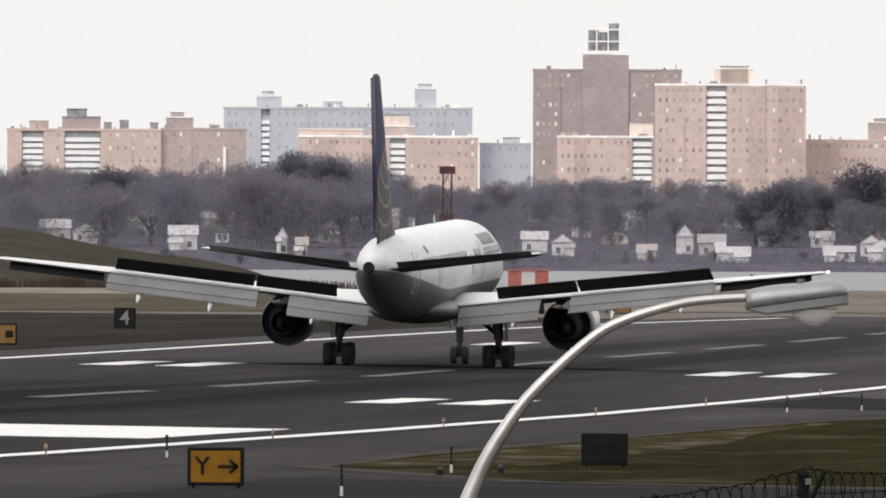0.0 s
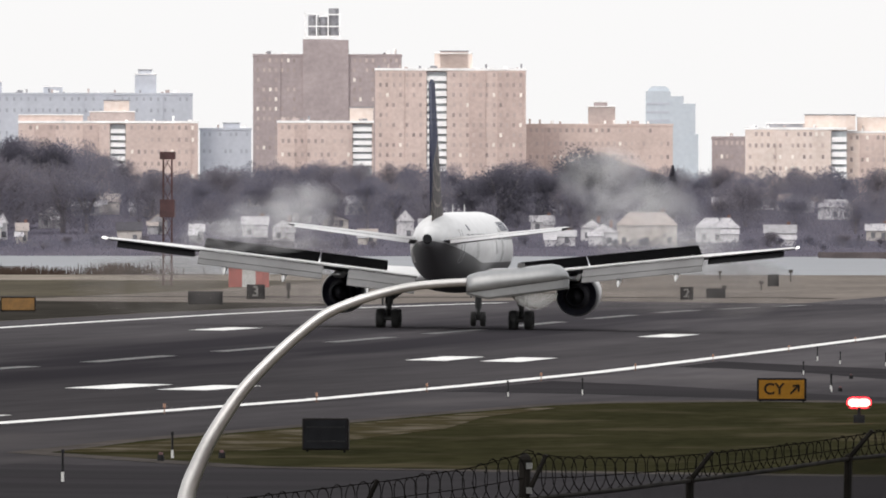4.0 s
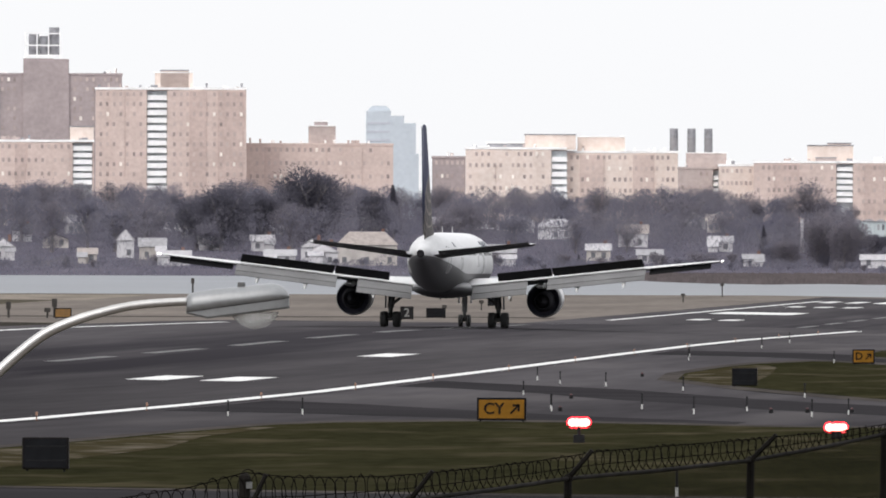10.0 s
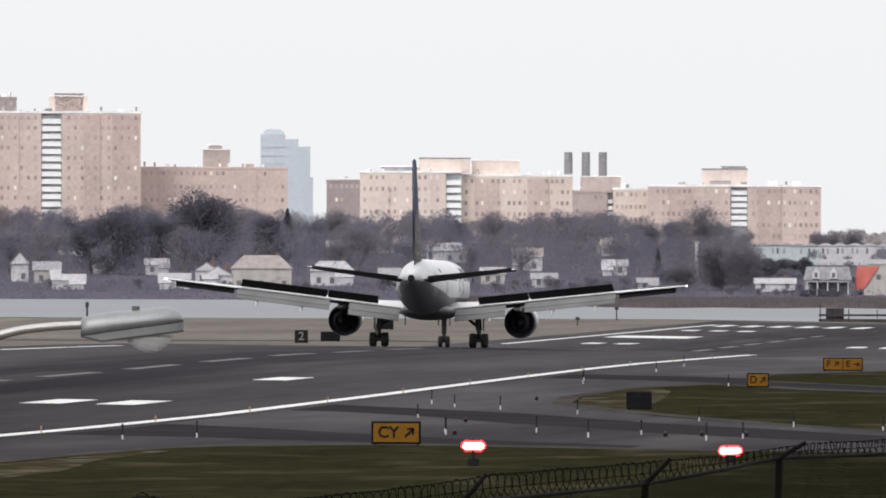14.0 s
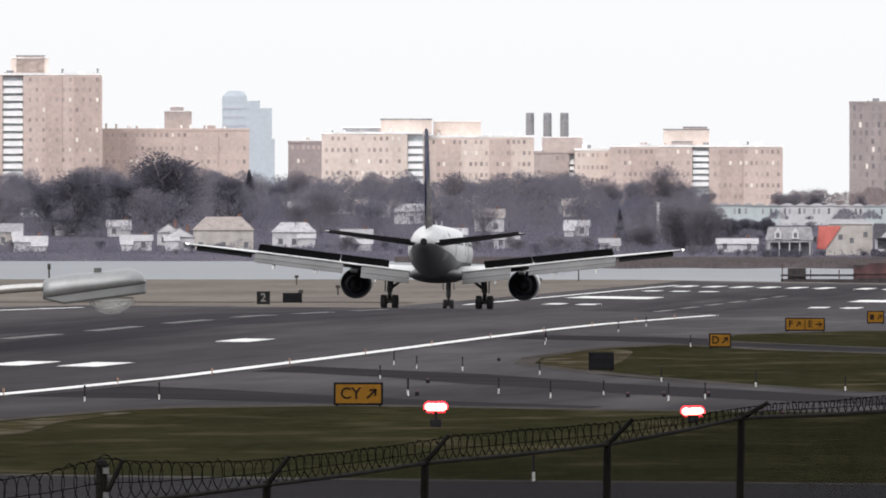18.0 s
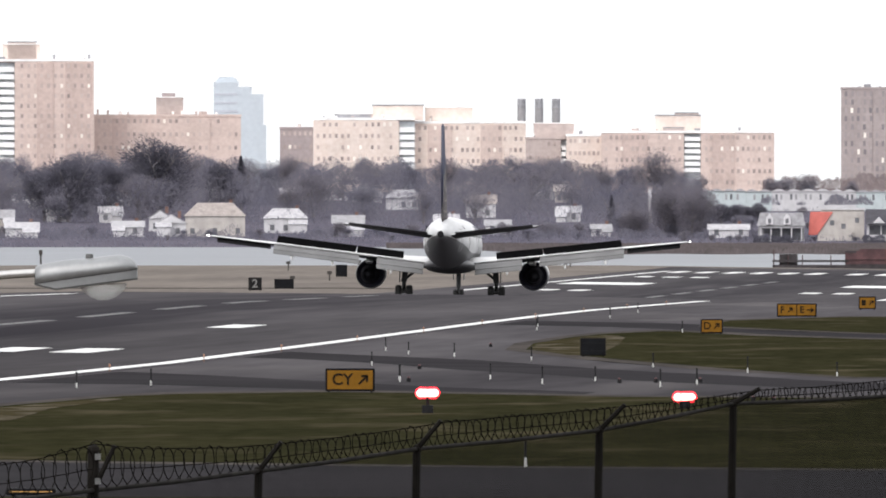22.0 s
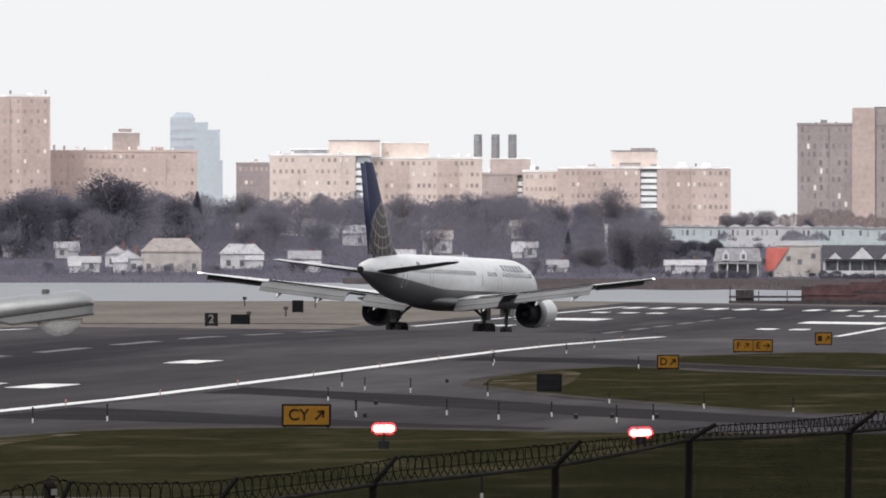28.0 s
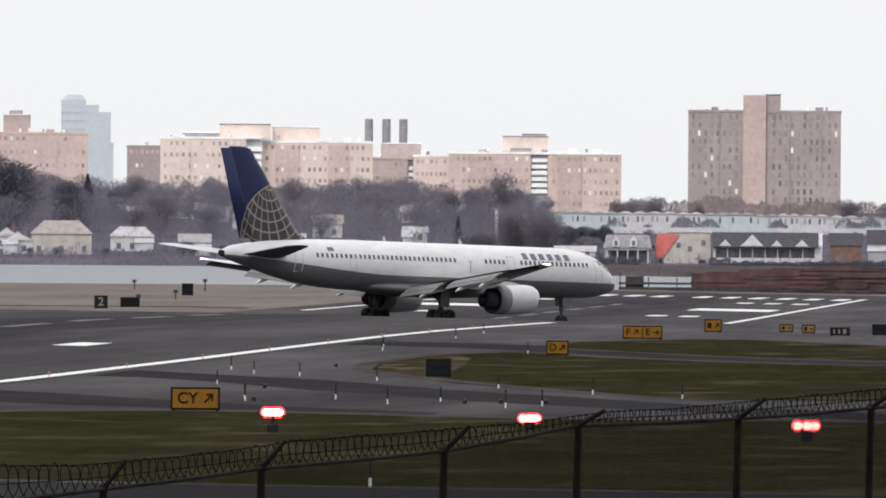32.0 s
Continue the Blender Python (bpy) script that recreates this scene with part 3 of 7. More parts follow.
tower("apartment_tower", "tall tan brick apartment tower with a strip of white balconies", -265, 2, 0, 4620, "brick", [(-160, -93, -30, "brick_pale", 3), (-150, -100, -34, "brick", 3)], [(-174, -138, 5, 192, 14)], 16, 22, depth=20)
tower("apartment_building", "low tan brick apartment house with white balconies", -438, -268, 93, 4560, "brick", [(-310, -268, 66, "brick_pale", 3)], [(-305, -270, 96, 168, 6)], 8, 14)
tower("apartment_building", "low tan brick apartment house", 2, 262, 98, 4640, "brick", [(112, 160, 64, "brick_grey", 2), (122, 146, 56, "brick_dark", 3)], (), 8, 24, rail=False)
tower("apartment_building", "low grey-brown brick apartment house", 331, 393, 120, 4650, "brick_dark", (), (), 7, 6, rail=False)
tower("apartment_building", "pale tan brick apartment house with white balconies", 390, 568, 104, 4600, "brick_pale", [(428, 500, 93, "rust", 4), (495, 585, 78, "brick_pale", 3)], [(542, 570, 112, 192, 6)], 9, 16)
tower("apartment_building", "pale tan brick apartment house with a long roof house", 570, 766, 110, 4605, "brick_pale", [(588, 672, 82, "brick_pale", 3)], (), 9, 20)
tower("power_house", "grey-brown brick power house under the chimneys", 766, 836, 138, 4580, "brick_grey", [(780, 852, 110, "brick_grey", 4)], [(828, 838, 146, 190, 4)], 6, 6, rail=False)
tower("apartment_building", "tan brick apartment house", 838, 902, 133, 4570, "brick_pale", (), (), 7, 7)
tower("apartment_building", "tan brick apartment house with white balconies", 900, 1206, 127, 4560, "brick", [(995, 1076, 96, "brick_pale", 3), (1030, 1072, 92, "brick", 4), (1010, 1046, 118, "brick_grey", 1)], [(1046, 1076, 130, 196, 6)], 8, 32)
tower("apartment_tower", "tall tan brick apartment tower with a raised middle", 1324, 1594, 50, 4560, "brick_ash", [(1461, 1487, 19, "brick_ash", 0.2)], (), 16, 24, depth=20, rail=False, bays=[(1421, 1461, 19, "brick_mid")], pane="deep_pane")
roof_tanks(-389, -328, -110, -55, 4800)
chimneys((757, 788, 818), 66, 300, 4622)


def glass_tower():
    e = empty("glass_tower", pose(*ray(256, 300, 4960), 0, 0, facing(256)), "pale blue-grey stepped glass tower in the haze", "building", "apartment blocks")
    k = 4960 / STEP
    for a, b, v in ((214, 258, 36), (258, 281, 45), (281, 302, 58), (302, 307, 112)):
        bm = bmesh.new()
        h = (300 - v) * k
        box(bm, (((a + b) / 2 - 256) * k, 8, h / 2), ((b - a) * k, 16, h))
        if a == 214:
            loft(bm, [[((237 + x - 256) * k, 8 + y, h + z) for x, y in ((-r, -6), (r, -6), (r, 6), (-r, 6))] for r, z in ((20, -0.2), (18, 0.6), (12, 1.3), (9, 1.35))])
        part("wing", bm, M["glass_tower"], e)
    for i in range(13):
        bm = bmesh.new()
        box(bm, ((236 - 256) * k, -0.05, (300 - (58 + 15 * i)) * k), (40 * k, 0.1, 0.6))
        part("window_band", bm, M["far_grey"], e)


glass_tower()


# ---- the airliner ----
def livery(name, lower, split):
    """White paint above, grey below the line z = split, lightly streaked."""
    m = mat(name, (0.49, 0.49, 0.50), 0.45, var=0.06, size=4, fine=0.05, local=True, stretch=(1, 0.3, 1), spec=0.25)
    n, l = m.node_tree.nodes, m.node_tree.links
    b = n["Principled BSDF"]
    was = b.inputs["Base Color"].links[0].from_socket
    co = n.new("ShaderNodeTexCoord")
    sep = n.new("ShaderNodeSeparateXYZ")
    l.new(co.outputs["Object"], sep.inputs[0])
    # the line between the colours sweeps up towards the tail
    rise = n.new("ShaderNodeMapRange")
    rise.interpolation_type = "SMOOTHSTEP"
    for key, value in (("From Min", -3.0), ("From Max", -24.0), ("To Min", split), ("To Max", split + 1.25)):
        rise.inputs[key].default_value = value
    l.new(sep.outputs["Y"], rise.inputs["Value"])
    st = n.new("ShaderNodeMath")
    st.operation = "LESS_THAN"
    l.new(sep.outputs["Z"], st.inputs[0])
    l.new(rise.outputs[0], st.inputs[1])
    mx = n.new("ShaderNodeMix")
    mx.data_type = "RGBA"
    mx.inputs["B"].default_value = (*lower, 1)
    l.new(st.outputs[0], mx.inputs["Factor"])
    l.new(was, mx.inputs["A"])
    l.new(mx.outputs["Result"], b.inputs["Base Color"])
    return m


def fin_paint():
    """Navy with a pale-lined round field at its foot."""
    m = bpy.data.materials.new("navy_fin_paint")
    m.use_nodes = True
    n, l = m.node_tree.nodes, m.node_tree.links
    b = n["Principled BSDF"]
    b.inputs["Roughness"].default_value, b.inputs["Specular IOR Level"].default_value = 0.55, 0.15
    co = n.new("ShaderNodeTexCoord")
    sep = n.new("ShaderNodeSeparateXYZ")
    l.new(co.outputs["Object"], sep.inputs[0])

    def calc(op, a, c=None, cl=False):
        q = n.new("ShaderNodeMath")
        q.operation, q.use_clamp = op, cl
        for i, v in enumerate((a, c)):
            if v is None:
                continue
            if isinstance(v, (int, float)):
                q.inputs[i].default_value = v
            else:
                l.new(v, q.inputs[i])
        return q.outputs[0]

    def reach(y0, z0):
        dy, dz = calc("SUBTRACT", sep.outputs["Y"], y0), calc("SUBTRACT", sep.outputs["Z"], z0)
        return dy, dz, calc("SQRT", calc("ADD", calc("MULTIPLY", dy, dy), calc("MULTIPLY", dz, dz)))

    inside = calc("LESS_THAN", reach(-15.65, 6.5)[2], 4.25)
    rim = calc("GREATER_THAN", reach(-15.65, 6.5)[2], 4.13)
    ring = calc("LESS_THAN", calc("ABSOLUTE", calc("SINE", calc("MULTIPLY", reach(-16.7, 11.0)[2], 3.7))), 0.24)
    fy, fz, _ = reach(-17.6, 11.9)
    spoke = calc("LESS_THAN", calc("ABSOLUTE", calc("SINE", calc("MULTIPLY", calc("ARCTAN2", fy, calc("MULTIPLY", fz, -1.0)), 18.0))), 0.24)
    line0 = calc("MAXIMUM", ring, rim)
    line = calc("MAXIMUM", line0, spoke)
    a = n.new("ShaderNodeMix")
    a.data_type = "RGBA"
    a.inputs["A"].default_value, a.inputs["B"].default_value = (0.038, 0.033, 0.037, 1), (0.185, 0.165, 0.15, 1)
    l.new(line, a.inputs["Factor"])
    c = n.new("ShaderNodeMix")
    c.data_type = "RGBA"
    c.inputs["A"].default_value = (0.011, 0.0155, 0.052, 1)
    l.new(inside, c.inputs["Factor"])
    l.new(a.outputs["Result"], c.inputs["B"])
    l.new(c.outputs["Result"], b.inputs["Base Color"])
    return m


P = dict(
    body=livery("white_and_grey_livery", (0.090, 0.089, 0.094), 3.66),
    wing=mat("wing_grey", (0.44, 0.44, 0.443), 0.4, var=0.06, size=3, local=True, stretch=(1, 0.4, 1)),
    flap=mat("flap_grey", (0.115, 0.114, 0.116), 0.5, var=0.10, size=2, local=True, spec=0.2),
    # near black stands in for shade on raised spoilers and in flap gaps
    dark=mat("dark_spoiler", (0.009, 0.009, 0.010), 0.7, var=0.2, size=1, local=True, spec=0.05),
    # undersides: grey paint, darkened further to carry the shade beneath
    under=mat("underside_shade_grey", (0.10, 0.10, 0.105), 0.5, var=0.08, size=2, local=True),
    tail_under=mat("tail_underside_shade_grey", (0.052, 0.052, 0.055), 0.6, var=0.08, size=2, local=True),
    tail=mat("tail_grey", (0.42, 0.42, 0.43), 0.5, var=0.08, size=2, local=True),
    cowl=mat("cowl_paint", (0.40, 0.40, 0.405), 0.35, var=0.05, size=2, local=True),
    metal=mat("exhaust_metal", (0.035, 0.034, 0.040), 0.8, var=0.2, size=0.6, local=True, spec=0.05),
    lining=mat("dark_blue_lining", (0.050, 0.050, 0.066), 0.8, var=0.15, size=0.8, local=True, spec=0.05),
    # near black paints the shade inside pipe and intake; also wheel hubs
    hollow=mat("hollow_black", (0.016, 0.016, 0.018), 0.8, var=0.2, size=1, local=True, spec=0.05),
    sleeve=mat("grey_reverser_sleeve", (0.16, 0.16, 0.168), 0.45, var=0.12, size=1, local=True, spec=0.25),
    lip=mat("bare_metal_lip", (0.75, 0.75, 0.76), 0.25, var=0.05, size=1, metal=0.9, local=True),
    gear=mat("gear_steel", (0.03, 0.03, 0.031), 0.5, var=0.1, size=0.5, metal=0.3, local=True),
    tyre=mat("tyre_rubber", (0.009, 0.009, 0.009), 0.85, var=0.2, size=0.3, local=True),
    glass=mat("cabin_glass", (0.05, 0.052, 0.06), 0.2, var=0.1, size=1, local=True),
    navy=mat("navy_lettering", (0.055, 0.06, 0.085), 0.4, var=0.05, size=1, local=True),
    seam=mat("door_seam", (0.40, 0.40, 0.405), 0.5, var=0.05, size=1, local=True),
    tip_lamp=glow("white_tip_lamp", (1.0, 0.97, 0.92), 2.5),
    fin=fin_paint(),
)



def shade_below(ob, lower):
    """Paints shade into the undersides: faces that look down get the darker colour."""
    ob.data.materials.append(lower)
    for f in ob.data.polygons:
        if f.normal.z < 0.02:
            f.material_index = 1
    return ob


HULL = [(24.45, 0.06, 3.45, 3.57), (24.2, 0.42, 3.13, 4.0), (23.6, 0.86, 2.85, 4.55), (22.7, 1.26, 2.65, 5.2), (21.6, 1.58, 2.47, 5.77), (20.2, 1.78, 2.37, 6.17), (18.6, 1.87, 2.35, 6.37), (16.6, 1.88, 2.35, 6.42),
        (8.8, 1.88, 2.35, 6.42), (-4.7, 1.88, 2.35, 6.42), (-7.7, 1.86, 2.38, 6.4), (-10.7, 1.74, 2.5, 6.38), (-13.7, 1.5, 2.82, 6.3), (-16.7, 1.14, 3.38, 6.13), (-19.2, 0.8, 3.98, 5.88), (-21, 0.5, 4.42, 5.61), (-21.9, 0.3, 4.66, 5.28)]


def hull_at(y):
    ys = [h[0] for h in HULL][::-1]
    return [float(np.interp(y, ys, [h[k] for h in HULL][::-1])) for k in (1, 2, 3)]


def hull_point(y, z, side):
    w, zb, zt = hull_at(y)
    t = max(-1, min(1, (2 * z - zb - zt) / (zt - zb)))
    return Vector((side * w * math.sqrt(1 - t * t), y, z)), math.asin(t)


def wing_line(x):
    """Leading edge, trailing edge and height of the wing at span x."""
    le = np.interp(x, [1.2, 6.4, 18.6, 19.02], [7.2, 3.9, -2.9, -3.6])
    te = np.interp(x, [1.2, 6.4, 18.6, 19.02], [-1.9, -1.9, -4.7, -4.8])
    return float(le), float(te), 2.72 + 0.112 * (x - 1.2)


def wing(side, root):
    bm = bmesh.new()
    rings = []
    for x in (0.8, 1.9, 4.0, 6.4, 9.5, 13.9, 17.5, 18.7, 19.02):
        le, te, z = wing_line(x)
        ch = le - te
        th = ch * (0.125 if x < 4 else 0.105)
        if x > 19:
            th *= 0.3
        ring = []
        for q in range(9):
            s = q / 8
            ring.append((side * x, le - ch * s, z + th * 0.5 * (math.sin(math.pi * s ** 0.62) if 0 < q < 8 else 0.05)))
        for q in range(7, 0, -1):
            s = q / 8
            ring.append((side * x, le - ch * s, z - th * 0.42 * math.sin(math.pi * s ** 0.62)))
        rings.append(ring)
    loft(bm, rings)
    w = shade_below(part("wing", bm, P["wing"], root, smooth=True), P["under"])

    def strip(name, x0, x1, c0, c1, drop0, drop1, thick, material, label=""):
        """A trailing panel from span x0 to x1: c0, c1 metres aft of the trailing edge at its front and back, and its drop there."""
        bm = bmesh.new()
        rings = []
        for x in (x0, (x0 + x1) / 2, x1):
            le, te, z = wing_line(x)
            rings.append([(side * x, te - c0, z - drop0 + thick / 2), (side * x, te - (c0 + c1) / 2, z - (drop0 + drop1) / 2 + thick * 0.5), (side * x, te - c1, z - drop1 + 0.02),
                          (side * x, te - c1, z - drop1 - 0.02), (side * x, te - c0, z - drop0 - thick / 2)])
        loft(bm, rings)
        return part(name, bm, material, w, label)

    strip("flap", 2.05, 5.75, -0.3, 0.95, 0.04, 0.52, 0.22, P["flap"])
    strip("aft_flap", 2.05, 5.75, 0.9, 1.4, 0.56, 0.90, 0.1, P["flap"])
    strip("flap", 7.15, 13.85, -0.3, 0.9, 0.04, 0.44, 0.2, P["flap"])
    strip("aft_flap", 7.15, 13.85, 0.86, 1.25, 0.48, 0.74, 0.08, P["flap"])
    # thin dark strips drawn as the shadow lines between the flaps
    strip("slot_shade", 2.1, 5.7, 0.86, 0.96, 0.55, 0.59, 0.1, P["dark"])
    strip("slot_shade", 7.2, 13.8, 0.8, 0.9, 0.46, 0.50, 0.08, P["dark"])
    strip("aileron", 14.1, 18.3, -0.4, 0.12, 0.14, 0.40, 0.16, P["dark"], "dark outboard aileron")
    spoilers = []
    for x0, x1 in ((3.7, 5.5), (5.5, 7.4), (7.5, 9.05), (9.05, 10.6), (10.6, 12.15), (12.15, 13.7)):
        (_, t0, z0), (_, t1, z1) = wing_line(x0), wing_line(x1)
        a, b = Vector((side * x0, t0 + 1.0, z0 + 0.17)), Vector((side * x1, t1 + 1.0, z1 + 0.17))
        along = (b - a).normalized()
        aft = Vector((0, -1, -0.1))
        aft = (aft - aft.dot(along) * along).normalized()
        up = along.cross(aft) * (-1 if side > 0 else 1)
        ln = (b - a).length
        bm = bmesh.new()
        box(bm, (ln / 2, 0.36, 0), (ln - 0.008, 0.72, 0.05))
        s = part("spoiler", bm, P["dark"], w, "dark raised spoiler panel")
        down = Matrix((along, aft, up)).transposed().to_4x4()
        if down.determinant() < 0:
            down = Matrix((along, aft, -up)).transposed().to_4x4()
        flip = 1 if (down.to_3x3() @ Vector((0, 0, 1))).z > 0 else -1
        base = Matrix.Translation(a) @ down
        spoilers.append((s, base, flip))
        s.matrix_basis = base @ Matrix.Rotation(radians(52 * flip), 4, "X")
    for x in (4.6, 9.2, 12.4):
        le, te, z = wing_line(x)
        bm = bmesh.new()
        rings = []
        for q, (yy, dz, rr) in enumerate(((te + 1.8, -0.35, 0.05), (te + 1.0, -0.45, 0.2), (te - 0.2, -0.62, 0.24), (te - 1.2, -0.95, 0.16), (te - 1.7, -1.15, 0.04))):
            rings.append([(side * x + rr * 0.7 * math.cos(k * math.pi / 4), yy, z + dz + rr * math.sin(k * math.pi / 4)) for k in range(8)])
        loft(bm, rings)
        part("track_fairing", bm, P["wing"], w, smooth=True)
    bm = bmesh.new()
    tube(bm, (side * 18.95, -3.7, wing_line(19)[2]), (side * 19.1, -4.6, wing_line(19)[2] + 0.05), 0.06, 0.05, 8)
    part("wingtip_light", bm, P["tip_lamp"], w, "glowing white wingtip lamp")
    return w, spoilers


def turned(bm, axis_x, axis_z, prof, n=28, tilt=0.0):
    rings = [[(axis_x + r * math.cos(2 * math.pi * k / n), y, axis_z + tilt * (y - 5) + r * math.sin(2 * math.pi * k / n)) for k in range(n)] for y, r in prof]
    loft(bm, rings, cap=False)


def engine(side, root):
    x, z = side * 6.48, 1.975

    def lathe(bm, ax, az, prof):
        turned(bm, ax, az, [(3.0 + (y - 2.75) * (0.83 if y > 2.75 else 0.75), r) for y, r in prof], tilt=0.04)

    bm = bmesh.new()
    lathe(bm, x, z, [(8.1, 1.04), (8.0, 1.10), (7.4, 1.165), (6.2, 1.20), (4.9, 1.21), (4.2, 1.20)])
    e = part("engine", bm, P["cowl"], root, "grey turbofan engine cowl", smooth=True)
    bm = bmesh.new()
    lathe(bm, x, z, [(4.25, 1.20), (3.5, 1.185), (2.75, 1.12), (2.755, 1.085)])
    part("reverser_sleeve", bm, P["sleeve"], e, "grey rear sleeve of the engine", smooth=True)
    bm = bmesh.new()
    lathe(bm, x, z, [(2.755, 1.085), (2.76, 1.06), (3.6, 1.03), (4.6, 0.918)])
    part("sleeve_lining", bm, P["lining"], e, "dark blue lining of the rear sleeve", smooth=True)
    bm = bmesh.new()
    lathe(bm, x, z, [(8.1, 1.04), (8.26, 1.01), (8.3, 0.945), (8.1, 0.882), (7.6, 0.882)])
    part("intake_lip", bm, P["lip"], e, smooth=True)
    bm = bmesh.new()
    lathe(bm, x, z, [(7.6, 0.891), (6.9, 0.9), (6.9, 0.018)])
    part("fan", bm, P["hollow"], e, smooth=True)
    bm = bmesh.new()
    lathe(bm, x, z, [(4.4, 0.972), (4.3, 0.855), (3.0, 0.774), (2.0, 0.648), (1.25, 0.54), (1.26, 0.495), (1.9, 0.468)])
    part("core_cowl", bm, P["metal"], e, smooth=True)
    bm = bmesh.new()
    lathe(bm, x, z, [(1.9, 0.477), (1.6, 0.36), (1.0, 0.234), (0.5, 0.027)])
    part("exhaust_plug", bm, P["metal"], e, smooth=True)
    bm = bmesh.new()
    lathe(bm, x, z, [(2.8, 1.055), (3.0, 1.05), (3.05, 0.774)])
    part("fan_duct", bm, P["lining"], e, smooth=True)
    bm = bmesh.new()
    loft(bm, [[(x - 0.22, y, a), (x + 0.22, y, a), (x + 0.22, y, b), (x - 0.22, y, b)] for y, a, b in ((6.8, 3.0, 3.12), (5.0, 2.9, 3.42), (3.2, 2.9, 3.4), (1.0, 2.7, 3.1), (-1.2, 2.85, 2.95))])
    part("pylon", bm, P["cowl"], e)


def wheel(parent, x, y, r, w):
    bm = bmesh.new()
    n = 24
    prof = [(-w / 2, r * 0.55), (-w / 2, r * 0.86), (-w * 0.36, r * 0.97), (0, r), (w * 0.36, r * 0.97), (w / 2, r * 0.86), (w / 2, r * 0.55)]
    loft(bm, [[(x + a, y + q * math.cos(2 * math.pi * k / n), r + q * math.sin(2 * math.pi * k / n)) for k in range(n)] for a, q in prof])
    wh = part("wheel", bm, P["tyre"], parent, "black rubber tyre", smooth=True)
    bm = bmesh.new()
    tube(bm, (x - w * 0.53, y, r), (x + w * 0.53, y, r), r * 0.5, n=16)
    part("hub", bm, P["hollow"], wh)


def landing_gear(root):
    for side in (-1, 1):
        bm = bmesh.new()
        tube(bm, (side * 3.5, 0.15, 3.0), (side * 3.66, 0, 1.3), 0.25, 0.23, 14)
        tube(bm, (side * 3.66, 0, 1.35), (side * 3.66, 0, 0.5), 0.16, 0.16, 14)
        g = part("main_gear", bm, P["gear"], root, "steel landing gear leg")
        bm = bmesh.new()
        box(bm, (side * 3.66, 0, 0.53), (0.2, 1.3, 0.2))
        part("bogie_beam", bm, P["gear"], g)
        bm = bmesh.new()
        tube(bm, (side * 2.3, 0.1, 2.55), (side * 3.62, 0.05, 1.5), 0.11, n=8)
        part("side_brace", bm, P["gear"], g)
        bm = bmesh.new()
        tube(bm, (side * 3.62, -0.1, 1.35), (side * 3.66, -0.42, 1.0), 0.05, n=8)
        tube(bm, (side * 3.66, -0.42, 1.0), (side * 3.66, -0.1, 0.62), 0.05, n=8)
        part("torque_link", bm, P["gear"], g)
        bm = bmesh.new()
        box(bm, (side * 4.0, 0.1, 2.0), (0.06, 1.0, 1.5))
        part("gear_door", bm, P["under"], g)
        for dy in (-0.57, 0.57):
            bm = bmesh.new()
            tube(bm, (side * 3.66 - 0.6, dy, 0.53), (side * 3.66 + 0.6, dy, 0.53), 0.13, n=10)
            part("axle", bm, P["gear"], g)
        for dx in (-0.43, 0.43):
            for dy in (-0.57, 0.57):
                wheel(g, side * 3.66 + dx, dy, 0.53, 0.44)
    bm = bmesh.new()
    tube(bm, (0, 18.12, 3.1), (0, 18.29, 1.0), 0.19, n=12)
    tube(bm, (0, 18.29, 1.05), (0, 18.29, 0.4), 0.12, n=12)
    tube(bm, (-0.36, 18.29, 0.4), (0.36, 18.29, 0.4), 0.07, n=8)
    g = part("nose_gear", bm, P["gear"], root, "steel nose gear leg")
    bm = bmesh.new()
    tube(bm, (0, 19.4, 2.5), (0, 18.3, 1.3), 0.07, n=8)
    part("drag_brace", bm, P["gear"], g)
    for s in (-1, 1):
        bm = bmesh.new()
        box(bm, (s * 0.42, 18.5, 2.05), (0.05, 1.1, 0.9))
        part("gear_door", bm, P["under"], g)
    for s in (-1, 1):
        wheel(g, s * 0.27, 18.29, 0.42, 0.30)
    return g


